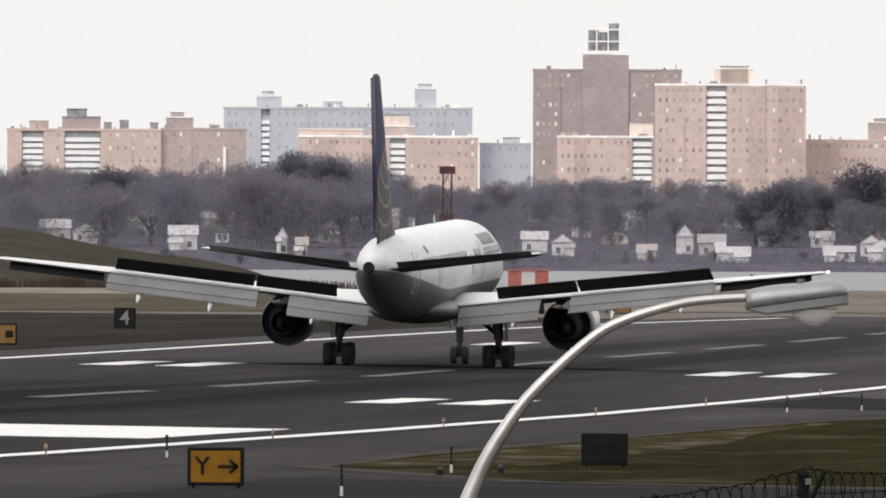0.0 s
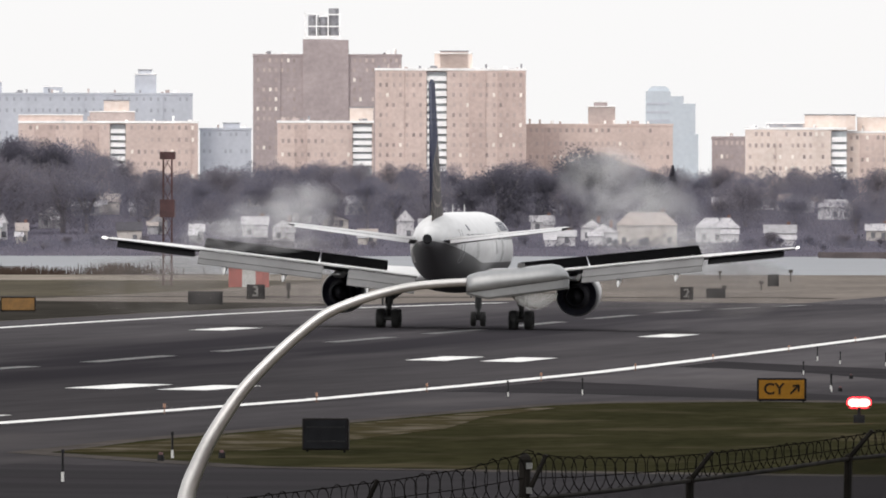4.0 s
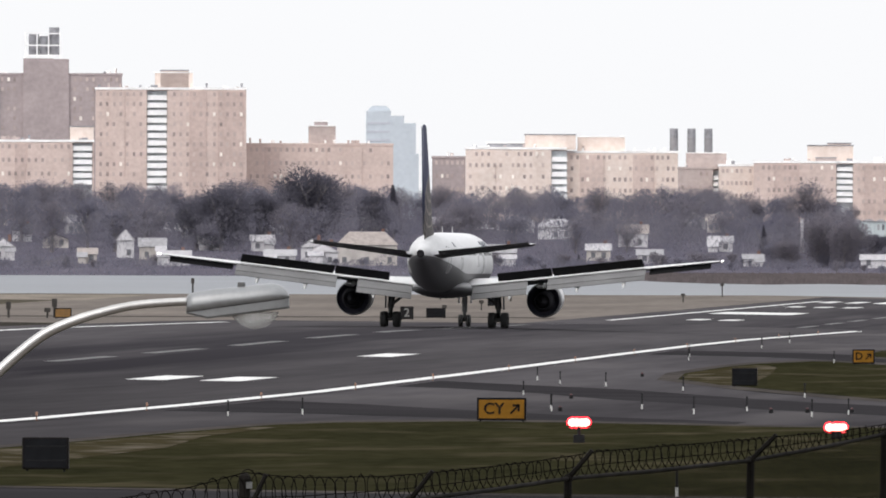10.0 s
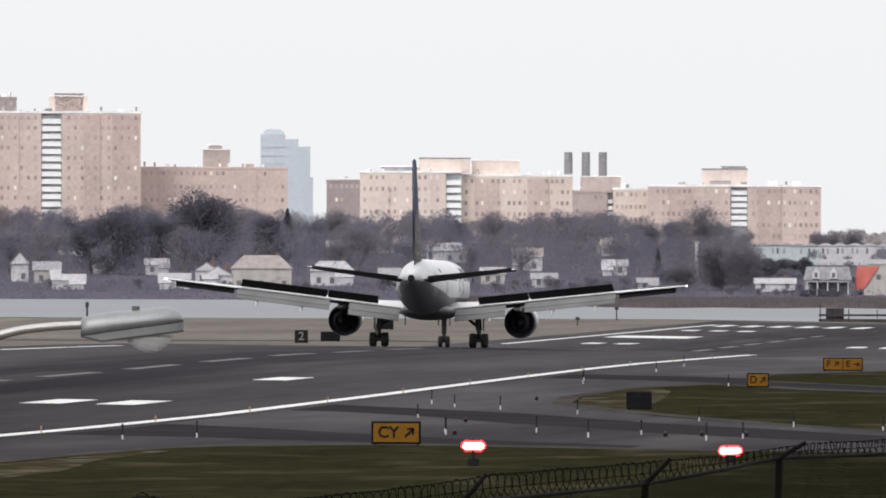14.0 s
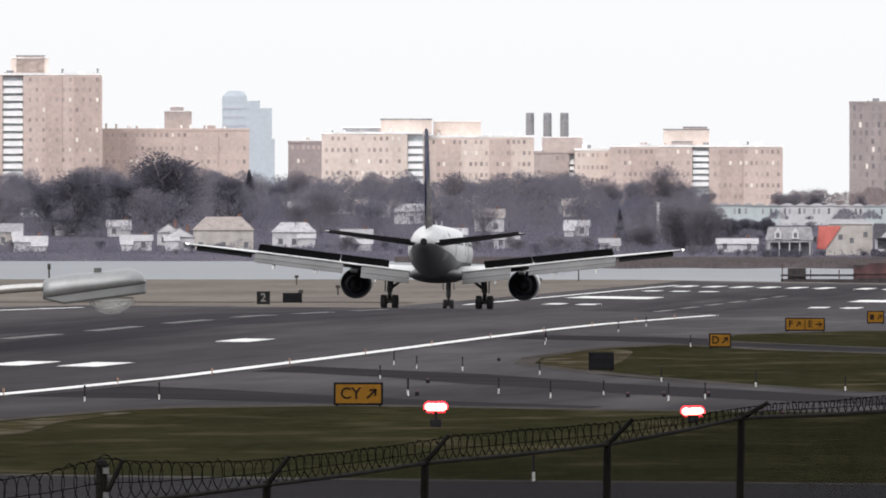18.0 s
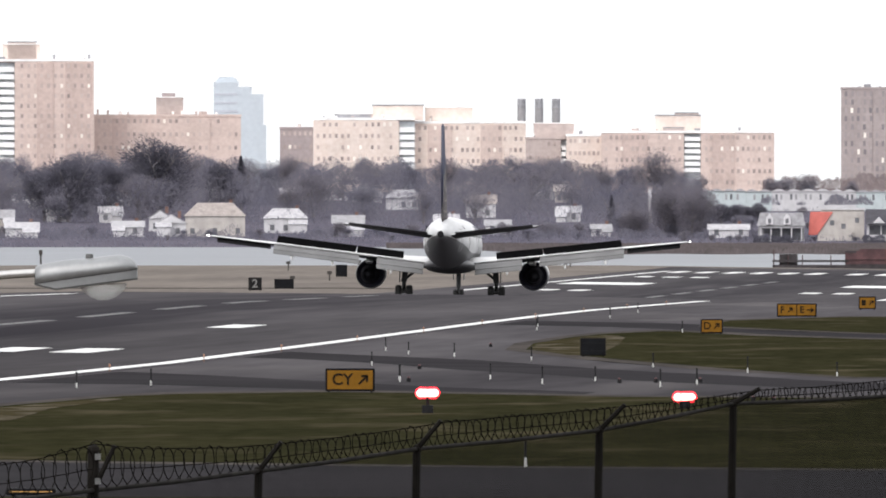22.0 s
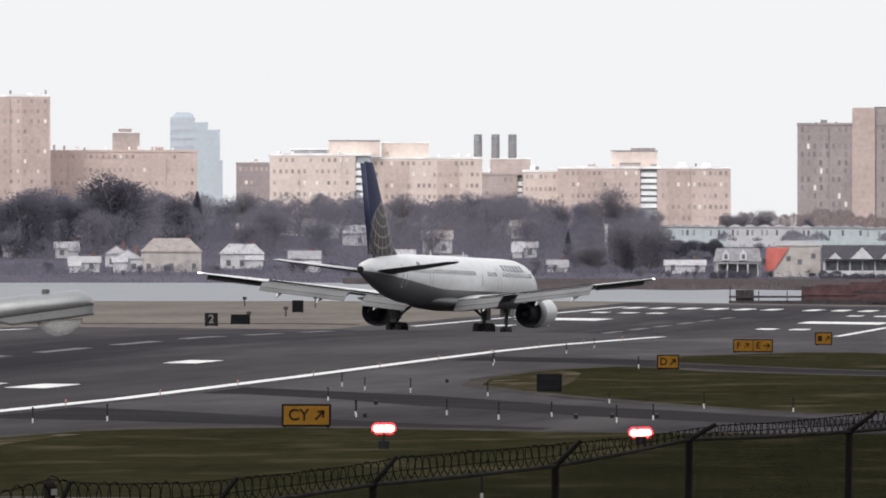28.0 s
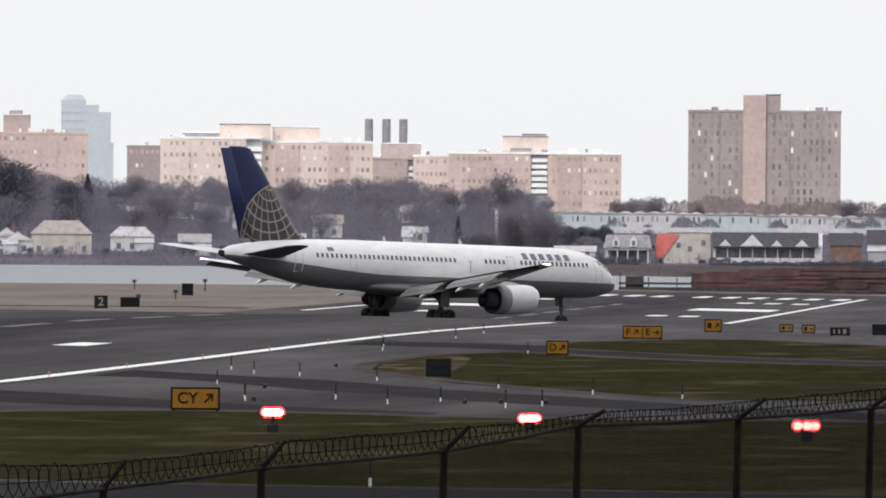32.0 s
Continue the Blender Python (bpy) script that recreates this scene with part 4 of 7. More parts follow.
def airliner():
    root = empty("airliner", pose(-1.2, 806, 0), "twin-engine airliner, white over grey, navy fin, on the runway", "aeroplane")
    bm = bmesh.new()
    rings = []
    for y, w, zb, zt in HULL:
        rings.append([(w * math.cos(2 * math.pi * k / 32), y, (zb + zt) / 2 + (zt - zb) / 2 * math.sin(2 * math.pi * k / 32)) for k in range(32)])
    loft(bm, rings)
    fus = part("fuselage", bm, P["body"], root, smooth=True)
    bm = bmesh.new()
    loft(bm, [[(w * math.cos(2 * math.pi * k / 24), y, z + h * math.sin(2 * math.pi * k / 24)) for k in range(24)] for y, w, z, h in
              ((8.8, 0.6, 2.6, 0.3), (7.6, 1.6, 2.6, 0.5), (5, 2.0, 2.62, 0.62), (0, 2.12, 2.6, 0.64), (-3, 2.0, 2.64, 0.6), (-5.2, 1.5, 2.72, 0.45), (-6.6, 0.5, 2.74, 0.2))])
    part("belly_fairing", bm, P["body"], root, smooth=True)
    # closed end, coloured near black as the shade of an open pipe
    bm = bmesh.new()
    tube(bm, (0, -21.85, 4.97), (0, -22.15, 5.0), 0.27, 0.24, 18)
    part("tail_exhaust", bm, P["hollow"], fus, "dark round tail exhaust")
    # windows, doors, lettering bars
    first = None
    for side in (-1, 1):
        y = -12.4
        while y < 19.8:
            gap = any(abs(y - d) < 0.75 for d in (4.4, 6.1, 10.2))
            if not gap:
                pnt, tilt = hull_point(y, 5.08, side)
                m = Matrix.Translation(pnt) @ Matrix.Rotation(-side * tilt, 4, "Y")
                if first is None:
                    bm = bmesh.new()
                    box(bm, (0, 0, 0), (0.03, 0.24, 0.36))
                    first = part("cabin_window", bm, P["glass"], fus)
                    first.matrix_basis = m
                else:
                    again("cabin_window", first, fus, m)
            y += 0.53
        for dy, w, h in ((20.9, 0.85, 1.85), (10.2, 0.85, 1.85), (-8.5, 0.7, 1.3), (-14.4, 0.8, 1.8), (5.3, 0.5, 0.9)):
            bm = bmesh.new()
            for a, b, c, d in ((-w / 2, 0.06, 0, h), (w / 2, 0.06, 0, h), (0, w, -h / 2, 0.06), (0, w, h / 2, 0.06)):
                for q in range(4):
                    if d > 1:
                        zz = 4.6 - h / 2 + h * (q + 0.5) / 4
                        pnt, tl = hull_point(dy + a, zz, side)
                        vs = box(bm, (0, 0, 0), (0.03, b, h / 4))
                        bmesh.ops.transform(bm, matrix=Matrix.Translation(pnt) @ Matrix.Rotation(-side * tl, 4, "Y"), verts=vs)
                    elif q == 0:
                        pnt, tl = hull_point(dy, 4.6 + c, side)
                        vs = box(bm, (0, 0, 0), (0.03, b, d))
                        bmesh.ops.transform(bm, matrix=Matrix.Translation(pnt) @ Matrix.Rotation(-side * tl, 4, "Y"), verts=vs)
            part("door_seam", bm, P["seam"], fus, "cabin door outline")
        for k in range(6):
            pnt, tl = hull_point(12.1 + k * 1.0, 5.62, side)
            bm = bmesh.new()
            box(bm, (0, 0, 0), (0.03, 0.56, 0.6))
            o = part("title_bar", bm, P["navy"], fus)
            o.matrix_basis = Matrix.Translation(pnt) @ Matrix.Rotation(-side * tl, 4, "Y")
        pnt, tl = hull_point(-10.8, 5.6, side)
        bm = bmesh.new()
        box(bm, (0, 0, 0), (0.03, 0.7, 0.36))
        o = part("flag_patch", bm, P["navy"], fus)
        o.matrix_basis = Matrix.Translation(pnt) @ Matrix.Rotation(-side * tl, 4, "Y")
        bm = bmesh.new()
        for y0 in (21.4, 22.0, 22.55):
            pnt, tl = hull_point(y0, np.interp(y0, [21.4, 22.55], [5.3, 4.85]), side)
            vs = box(bm, (0, 0, 0), (0.04, 0.5, 0.42))
            bmesh.ops.transform(bm, matrix=Matrix.Translation(pnt) @ Matrix.Rotation(side * 0.35, 4, "Z") @ Matrix.Rotation(-side * tl, 4, "Y"), verts=vs)
        part("cockpit_window", bm, P["glass"], fus)
    for y, z in ((6.0, 6.4), (-3.0, 6.4)):
        bm = bmesh.new()
        loft(bm, [[(0.03, y + 0.25, z), (-0.03, y + 0.25, z), (-0.03, y - 0.2, z), (0.03, y - 0.2, z)], [(0.02, y - 0.05, z + 0.42), (-0.02, y - 0.05, z + 0.42), (-0.02, y - 0.22, z + 0.42), (0.02, y - 0.22, z + 0.42)]])
        part("antenna", bm, P["seam"], fus)
    # fin, rudder, tailplane
    def blade(name, secs, material, parent, label=""):
        bm = bmesh.new()
        rings = []
        for (px, pz), le, te, th, ax in secs:
            ring = []
            for q in range(17):
                s = (q if q <= 8 else 16 - q) / 8
                if q == 16:
                    break
                off = th * math.sin(math.pi * min(1, s ** 0.6)) * (1 if q <= 8 else -1) * 0.5
                y = le + (te - le) * s
                ring.append((px + off, y, pz) if ax == "x" else (px, y, pz + off + 0.02 * (-18.6 - y)))
            rings.append(ring)
        loft(bm, rings)
        return part(name, bm, material, parent, label, smooth=True)

    fin = blade("fin", [((0, 5.7), -9.9, -18.7, 0.5, "x"), ((0, 6.35), -12.1, -18.8, 0.5, "x"), ((0, 7.0), -13.4, -19.0, 0.46, "x"), ((0, 13.4), -18.95, -21.5, 0.24, "x"), ((0, 13.57), -19.5, -21.4, 0.1, "x")], P["fin"], root, "navy fin with a pale-lined round field")
    blade("rudder", [((0, 6.25), -18.3, -20.0, 0.2, "x"), ((0, 13.42), -21.1, -22.45, 0.12, "x")], P["fin"], fin)
    elevators = []
    for side in (-1, 1):
        st = blade("tailplane", [((side * 0.5, 4.85), -15.4, -19.7, 0.42, "z"), ((side * 7.3, 5.62), -19.5, -21.3, 0.2, "z"), ((side * 7.6, 5.66), -20.0, -21.3, 0.08, "z")], P["tail"], root)
        shade_below(st, P["tail_under"])
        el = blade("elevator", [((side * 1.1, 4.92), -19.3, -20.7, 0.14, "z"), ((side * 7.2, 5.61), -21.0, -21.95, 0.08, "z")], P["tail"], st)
        elevators.append((shade_below(el, P["tail_under"]), Vector((side * 1.1, -19.3, 4.93)), Vector((side * 7.2, -21.0, 5.65))))
    spoilers = []
    for side in (-1, 1):
        w, s = wing(side, root)
        spoilers += s
        engine(side, root)
    return root, spoilers, landing_gear(root), elevators


plane, SPOILERS, nose_gear, ELEVATORS = airliner()


# ---- far shore: houses ----
H = dict(
    white=mat("white_siding", (0.51, 0.50, 0.52), 0.8, var=0.08, size=2, local=True),
    grey=mat("grey_siding", (0.30, 0.295, 0.31), 0.8, var=0.1, size=2, local=True),
    cream=mat("cream_siding", (0.42, 0.39, 0.37), 0.8, var=0.1, size=2, local=True),
    green=mat("pale_green_siding", (0.44, 0.49, 0.505), 0.8, var=0.06, size=2, local=True),
    brick=mat("red_brick", (0.17, 0.10, 0.085), 0.9, var=0.15, size=1, local=True),
    snow=mat("pale_shingle", (0.35, 0.34, 0.36), 0.8, var=0.15, size=1, local=True),
    slate=mat("dark_shingle", (0.035, 0.032, 0.042), 0.8, var=0.2, size=1, local=True),
    tan=mat("tan_shingle", (0.27, 0.235, 0.222), 0.8, var=0.15, size=1, local=True),
    red=mat("orange_red_roof", (0.37, 0.085, 0.07), 0.7, var=0.12, size=1.5, local=True),
    shingle_grey=mat("grey_shingle", (0.24, 0.235, 0.25), 0.8, var=0.15, size=1, local=True),
    shade=mat("porch_shade", (0.14, 0.14, 0.155), 0.8, var=0.2, size=1, local=True),
)


def land_range(v):
    """Range at which the far shore's slope shows at dip v."""
    best = min(range(3826, 4520, 4), key=lambda d: abs(V_LEVEL + (EYE.z - float(far_z(d))) * STEP / d - v))
    return best


def gable(bm, w, d, z, h, along):
    """A pitched roof over w by d, its ridge along x or y, with eaves."""
    o = 0.35
    a, b = w / 2 + o, d / 2 + o
    if along == "x":
        ends = [[(-a, -b, z), (-a, 0, z + h), (-a, b, z)], [(a, -b, z), (a, 0, z + h), (a, b, z)]]
    else:
        ends = [[(-a, -b, z), (0, -b, z + h), (a, -b, z)], [(-a, b, z), (0, b, z + h), (a, b, z)]]
    loft(bm, ends)


FRONTS = []


def house(u0, u1, v0, v1, wall, roof, along="x", label="", rise=0.38, cols=0, turn=0.0):
    d = land_range(v1)
    uc, k = (u0 + u1) / 2, d / STEP
    p = ray(uc, v1, d)
    w, hh = (u1 - u0) * k, (v1 - v0) * k
    gz = float(far_z(p.y)) - 0.25
    hh += p.z - gz
    FRONTS.append((u0, u1, v0, v1))
    e = empty("house", pose(p.x, p.y + 4, gz, 0, 0, facing(uc) + turn), label or "small pale house among bare trees", "house", "houses on the far shore")
    hw, dep = hh * (1 - rise), 8.0
    bm = bmesh.new()
    box(bm, (0, 0, hw / 2), (w - 0.7, dep - 0.7, hw))
    part("wall", bm, H[wall], e)
    bm = bmesh.new()
    if along == "hip":
        loft(bm, [[(-w / 2, -dep / 2, hw), (w / 2, -dep / 2, hw), (w / 2, dep / 2, hw), (-w / 2, dep / 2, hw)], [(-w * 0.28, -0.15, hh), (w * 0.28, -0.15, hh), (w * 0.28, 0.15, hh), (-w * 0.28, 0.15, hh)]])
    else:
        gable(bm, w - 0.7, dep - 0.7, hw, hh - hw, along)
    part("roof", bm, H[roof], e)
    if along == "y":
        bm = bmesh.new()
        f = [bm.verts.new(q) for q in ((-(w - 0.9) / 2, -dep / 2 - 0.02, hw), ((w - 0.9) / 2, -dep / 2 - 0.02, hw), (0, -dep / 2 - 0.02, hh - 0.35))]
        g = [bm.verts.new(q) for q in ((-(w - 0.9) / 2, -dep / 2 + 0.2, hw), ((w - 0.9) / 2, -dep / 2 + 0.2, hw), (0, -dep / 2 + 0.2, hh - 0.35))]
        bm.faces.new(f)
        for i in range(3):
            bm.faces.new((f[i], f[(i + 1) % 3], g[(i + 1) % 3], g[i]))
        part("gable_front", bm, H[wall], e)
    n = cols or max(2, int(w / 2.6))
    for r in range(max(1, int(hw / 2.5))):
        for i in range(n):
            if random.random() < 0.2:
                continue
            bm = bmesh.new()
            box(bm, ((i + 0.5) / n * (w - 1.4) - w / 2 + 0.7, -dep / 2 + 0.33, 1.5 + 2.6 * r), (0.95, 0.1, 1.25))
            part("window", bm, H["shade"], e)
    if random.random() < 0.6:
        sx, aw, ah = random.choice((-1, 1)), w * random.uniform(0.3, 0.5), hw * random.uniform(0.5, 0.8)
        bm = bmesh.new()
        box(bm, (sx * (w - aw) * 0.42, -dep / 2 - 1.2, ah / 2), (aw, 3.4, ah))
        ax = part("annex", bm, H[wall], e)
        bm = bmesh.new()
        loft(bm, [[(sx * (w - aw) * 0.42 + q * (aw / 2 + 0.3), -dep / 2 - 3.2, ah), (sx * (w - aw) * 0.42 + q * (aw / 2 + 0.3), -dep / 2 + 0.4, ah + 1.1), (sx * (w - aw) * 0.42 + q * (aw / 2 + 0.3), -dep / 2 + 0.4, ah)] for q in (-1, 1)])
        part("lean_to_roof", bm, H[random.choice((roof, "snow", "shingle_grey"))], ax)
    if random.random() < 0.4:
        bm = bmesh.new()
        box(bm, (w * 0.25, 0.6, hh - 0.1), (0.7, 0.7, 1.5))
        part("chimney", bm, H["brick"], e)
    return e


def white_flue():
    """A slim white flue that stands up among the trees."""
    d = 4040
    p = ray(986, 266, d)
    gz = float(far_z(p.y)) - 0.2
    h = ray(986, 225, d).z - gz
    e = empty("white_flue", pose(p.x, p.y, gz), "slim tapering white flue among the trees", "flue")
    bm = bmesh.new()
    tube(bm, (0, 0, 0), (0, 0, h * 0.94), 0.46, 0.34, 14)
    part("shaft", bm, H["white"], e)
    bm = bmesh.new()
    tube(bm, (0, 0, h * 0.94), (0, 0, h), 0.3, 0.26, 12)
    part("cap", bm, H["grey"], e)


def porch_house():
    """The long dark-roofed house with a white porch and three gables."""
    u0, u1, v0, v1 = 1365, 1556, 262, 318
    d = land_range(v1)
    uc, k = (u0 + u1) / 2, d / STEP
    p = ray(uc, v1, d)
    w, hh = (u1 - u0) * k, (v1 - v0) * k
    gz = float(far_z(p.y)) - 0.2
    hh += p.z - gz
    e = empty("porch_house", pose(p.x, p.y + 4, gz, 0, 0, facing(uc)), "long white house with a dark roof, gables and porch", "house", "houses on the far shore")
    bm = bmesh.new()
    box(bm, (0, 1, hh * 0.3), (w - 0.8, 7, hh * 0.6))
    part("wall", bm, H["white"], e)
    bm = bmesh.new()
    gable(bm, w - 1, 9.5, hh * 0.56, hh * 0.44, "x")
    part("roof", bm, H["slate"], e)
    # a dark panel on the wall stands in for the porch's shade
    bm = bmesh.new()
    box(bm, (0, -2.55, hh * 0.34), (w - 1.6, 0.12, hh * 0.34))
    part("porch_shade_panel", bm, H["shade"], e, "dark shaded porch")
    for i in range(9):
        bm = bmesh.new()
        box(bm, (-w / 2 + 0.8 + i * (w - 1.6) / 8, -3.4, hh * 0.3), (0.28, 0.28, hh * 0.6))
        part("porch_post", bm, H["white"], e)
    bm = bmesh.new()
    box(bm, (0, -3.5, hh * 0.11), (w - 1.0, 0.3, hh * 0.22))
    part("porch_wall", bm, H["white"], e)
    for x, s in ((-0.37, 0.8), (-0.12, 1.45), (0.107, 0.75), (0.34, 0.85)):
        bm = bmesh.new()
        gw = 1.75 * s
        loft(bm, [[(x * w - gw, y, hh * 0.57), (x * w + gw, y, hh * 0.57), (x * w, y, hh * 0.57 + 1.75 * s)] for y in (-4.9, -2.0)])
        part("gable_front", bm, H["white"], e)
    bm = bmesh.new()
    loft(bm, [[(x, -3.4, 0), (x, 3.6, 0), (x, 3.6, hh * 0.6), (x, 0.4, hh * 0.98), (x, -3.4, hh * 0.6)] for x in (w * 0.465, w * 0.53)])
    part("end_wall", bm, H["white"], e)


def spot(uc, v1, u0, u1, v0):
    """Where a house of these bearings and dips stands: place, foot height, width and height."""
    d = land_range(v1)
    k = d / STEP
    p = ray(uc, v1, d)
    gz = float(far_z(p.y)) - 0.2
    return p, gz, (u1 - u0) * k, (v1 - v0) * k + p.z - gz


def dormer_house():
    """A house with a steep grey roof, two white dormers and a porch."""
    p, gz, w, hh = spot(1217, 318, 1174, 1260, 268)
    e = empty("dormer_house", pose(p.x, p.y + 4, gz, 0, 0, facing(1217)), "grey-roofed house with white dormers and a shaded porch", "house", "houses on the far shore")
    bm = bmesh.new()
    box(bm, (0, 0, hh * 0.28), (w - 0.5, 6.5, hh * 0.56))
    part("wall", bm, H["grey"], e)
    bm = bmesh.new()
    loft(bm, [[(-w / 2, -3.7, hh * 0.56), (w / 2, -3.7, hh * 0.56), (w / 2, 3.7, hh * 0.56), (-w / 2, 3.7, hh * 0.56)], [(-w * 0.44, -2.2, hh), (w * 0.44, -2.2, hh), (w * 0.44, 2.2, hh), (-w * 0.44, 2.2, hh)]])
    part("roof", bm, H["shingle_grey"], e)
    for x in (-0.24, 0.12):
        bm = bmesh.new()
        loft(bm, [[(x * w - 0.75, y, hh * 0.6), (x * w + 0.75, y, hh * 0.6), (x * w + 0.75, y, hh * 0.82), (x * w, y, hh * 0.97), (x * w - 0.75, y, hh * 0.82)] for y in (-4.0, -2.4)])
        dm = part("dormer", bm, H["white"], e)
        bm = bmesh.new()
        box(bm, (x * w, -4.02, hh * 0.72), (0.7, 0.08, 1.0))
        part("window", bm, H["shade"], dm)
    bm = bmesh.new()
    box(bm, (0, -4.6, hh * 0.50), (w * 0.9, 2.2, 0.25))
    part("porch_roof", bm, H["snow"], e)
    for i in range(5):
        bm = bmesh.new()
        box(bm, (-w * 0.42 + i * w * 0.21, -5.4, hh * 0.25), (0.25, 0.25, hh * 0.5))
        part("porch_post", bm, H["white"], e)
    # shade under the porch roof, drawn as a dark panel
    bm = bmesh.new()
    box(bm, (0.05 * w, -3.3, hh * 0.26), (w * 0.8, 0.15, hh * 0.4))
    part("porch_shade_panel", bm, H["shade"], e, "dark shaded porch")


def red_roof_house():
    """A cream house: gable front with a bright red slope, and a flat-roofed wing."""
    p, gz, w, hh = spot(1318, 318, 1272, 1364, 258)
    e = empty("gabled_house", pose(p.x, p.y + 4, gz, 0, 0, facing(1318)), "cream house with a bright orange-red roof slope", "house", "houses on the far shore")
    bm = bmesh.new()
    box(bm, (w * 0.08, 2.5, hh * 0.46), (w * 0.84, 5, hh * 0.92))
    wl = part("wall", bm, H["cream"], e)
    bm = bmesh.new()
    box(bm, (w * 0.08, 2.5, hh * 0.95), (w * 0.88, 5.6, hh * 0.06))
    part("flat_roof", bm, H["white"], e)
    x0, x1, xr = -w * 0.40, w * 0.26, -w * 0.11
    bm = bmesh.new()
    loft(bm, [[(x0, y, 0), (x1, y, 0), (x1, y, hh * 0.32), (xr, y, hh * 0.82), (x0, y, hh * 0.22)] for y in (-2.6, 0.0)])
    part("gable_front", bm, H["cream"], e)
    bm = bmesh.new()
    loft(bm, [[(xr, -2.9, hh * 0.83 + t), (-w * 0.54, -0.1, hh * 0.83 + t), (-w * 0.575, -1.8, hh * 0.2 + t), (x0 - 0.1, -2.9, hh * 0.2 + t)] for t in (0.0, 0.25)])
    part("roof_slope", bm, H["red"], e, "bright orange-red roof slope")
    for x, z in ((-0.12, 0.55), (0.1, 0.45), (0.36, 0.62)):
        bm = bmesh.new()
        box(bm, (x * w, -2.63 if x < 0.3 else -0.02, z * hh), (0.9, 0.08, 1.1))
        part("window", bm, H["shade"], wl)


def townhouses():
    """A terrace of pale green and white town houses on the slope."""
    u = 1068
    k0 = 0
    while u < 1760:
        wdt = random.choice((40, 46, 52))
        d = 4150
        k = d / STEP
        uc = u + wdt / 2
        top = float(np.interp(uc, [1068, 1400, 1760], [222, 225, 231])) + random.uniform(-1, 1)
        p = ray(uc, top, d)
        gz = float(far_z(p.y)) - 0.3
        e = empty("town_house", pose(p.x, p.y + 4, gz, 0, 0, facing(uc)), "pale town house in a terrace on the slope", "house", "terrace on the slope")
        hh, w = p.z - gz, wdt * k
        c = "green" if (k0 // 3) % 2 == 0 else "white"
        bm = bmesh.new()
        box(bm, (0, 0, hh * 0.43), (w - 0.02, 8, hh * 0.86))
        part("wall", bm, H[c], e)
        for i in range(2):
            x = (i - 0.5) * w * 0.5
            bm = bmesh.new()
            loft(bm, [[(x - w * 0.26, y, hh * 0.84), (x + w * 0.26, y, hh * 0.84), (x + w * 0.1, y, hh * 0.925), (x, y, hh * 0.94), (x - w * 0.1, y, hh * 0.925)] for y in (-4.3, 4.2)])
            part("roof", bm, H["snow" if c == "green" else "white"], e)
            for dx in (-0.55, 0.55):
                if random.random() < 0.75:
                    bm = bmesh.new()
                    box(bm, (x + dx, -4.03, hh * 0.62), (0.5, 0.1, 1.3))
                    part("window", bm, H["shade" if random.random() < 0.4 else "grey"], e)
        u += wdt
        k0 += 1


random.seed(5)
HOUSES = [(-1358, -1300, 240, 276, "cream", "snow", "x"), (-1300, -1253, 246, 278, "white", "shingle_grey", "y"), (-1130, -1075, 250, 290, "white", "snow", "x"), (-1072, -1010, 226, 250, "cream", "snow", "x"), (-1000, -962, 236, 262, "grey", "shingle_grey", "y"),
          (-938, -916, 252, 298, "white", "snow", "y"), (-905, -880, 270, 304, "cream", "tan", "x"), (-505, -455, 258, 294, "white", "snow", "x"), (-452, -408, 262, 300, "white", "shingle_grey", "y"), (-496, -420, 216, 240, "cream", "snow", "x"), (-300, -262, 280, 306, "cream", "tan", "x"),
          (-232, -196, 246, 296, "white", "snow", "y"), (-192, -140, 262, 300, "cream", "shingle_grey", "x"), (-160, -96, 284, 310, "white", "snow", "x"), (6, 52, 256, 284, "white", "snow", "x"), (30, 90, 282, 309, "white", "grey", "x"), (94, 140, 262, 300, "white", "shingle_grey", "y"), (108, 165, 270, 309, "white", "snow", "y"),
          (158, 270, 250, 309, "cream", "tan", "hip"), (298, 380, 260, 303, "white", "snow", "hip"), (420, 480, 272, 309, "white", "shingle_grey", "x"), (328, 388, 224, 248, "cream", "snow", "x"), (398, 452, 222, 246, "white", "snow", "y"), (454, 512, 222, 250, "white", "snow", "hip"), (514, 582, 227, 262, "white", "snow", "hip"),
          (600, 648, 270, 300, "cream", "snow", "x"), (656, 714, 236, 276, "white", "tan", "x"), (690, 740, 280, 306, "white", "shingle_grey", "x"), (816, 864, 256, 284, "white", "snow", "x"), (878, 918, 288, 309, "white", "shingle_grey", "x"),
          (1086, 1162, 288, 312, "white", "snow", "x"), (1572, 1634, 262, 318, "brick", "slate", "x"), (1640, 1720, 256, 318, "grey", "slate", "x")]
for h_ in HOUSES:
    house(*h_)
dormer_house()
red_roof_house()
white_flue()
FRONTS.append((980, 992, 226, 266))
porch_house()
townhouses()
rows_ = random.Random(77)
for i in range(64):
    u = -1640 + 2680 * (i + rows_.random()) / 64
    wd = rows_.uniform(26, 62)
    vb = rows_.choice((rows_.uniform(240, 262), rows_.uniform(262, 290), rows_.uniform(290, 309)))
    if u + wd > 870:
        continue
    if any(a - 12 < u + wd and b + 12 > u and abs(vb - q) < 26 for a, b, p_, q, *_ in HOUSES):
        continue
    house(u, u + wd, vb - rows_.uniform(22, 36), vb, rows_.choice(("cream", "grey", "grey", "white") if u < 380 else ("grey", "grey", "cream")), rows_.choice(("snow", "tan", "slate", "snow")), rows_.choice("xxy"))


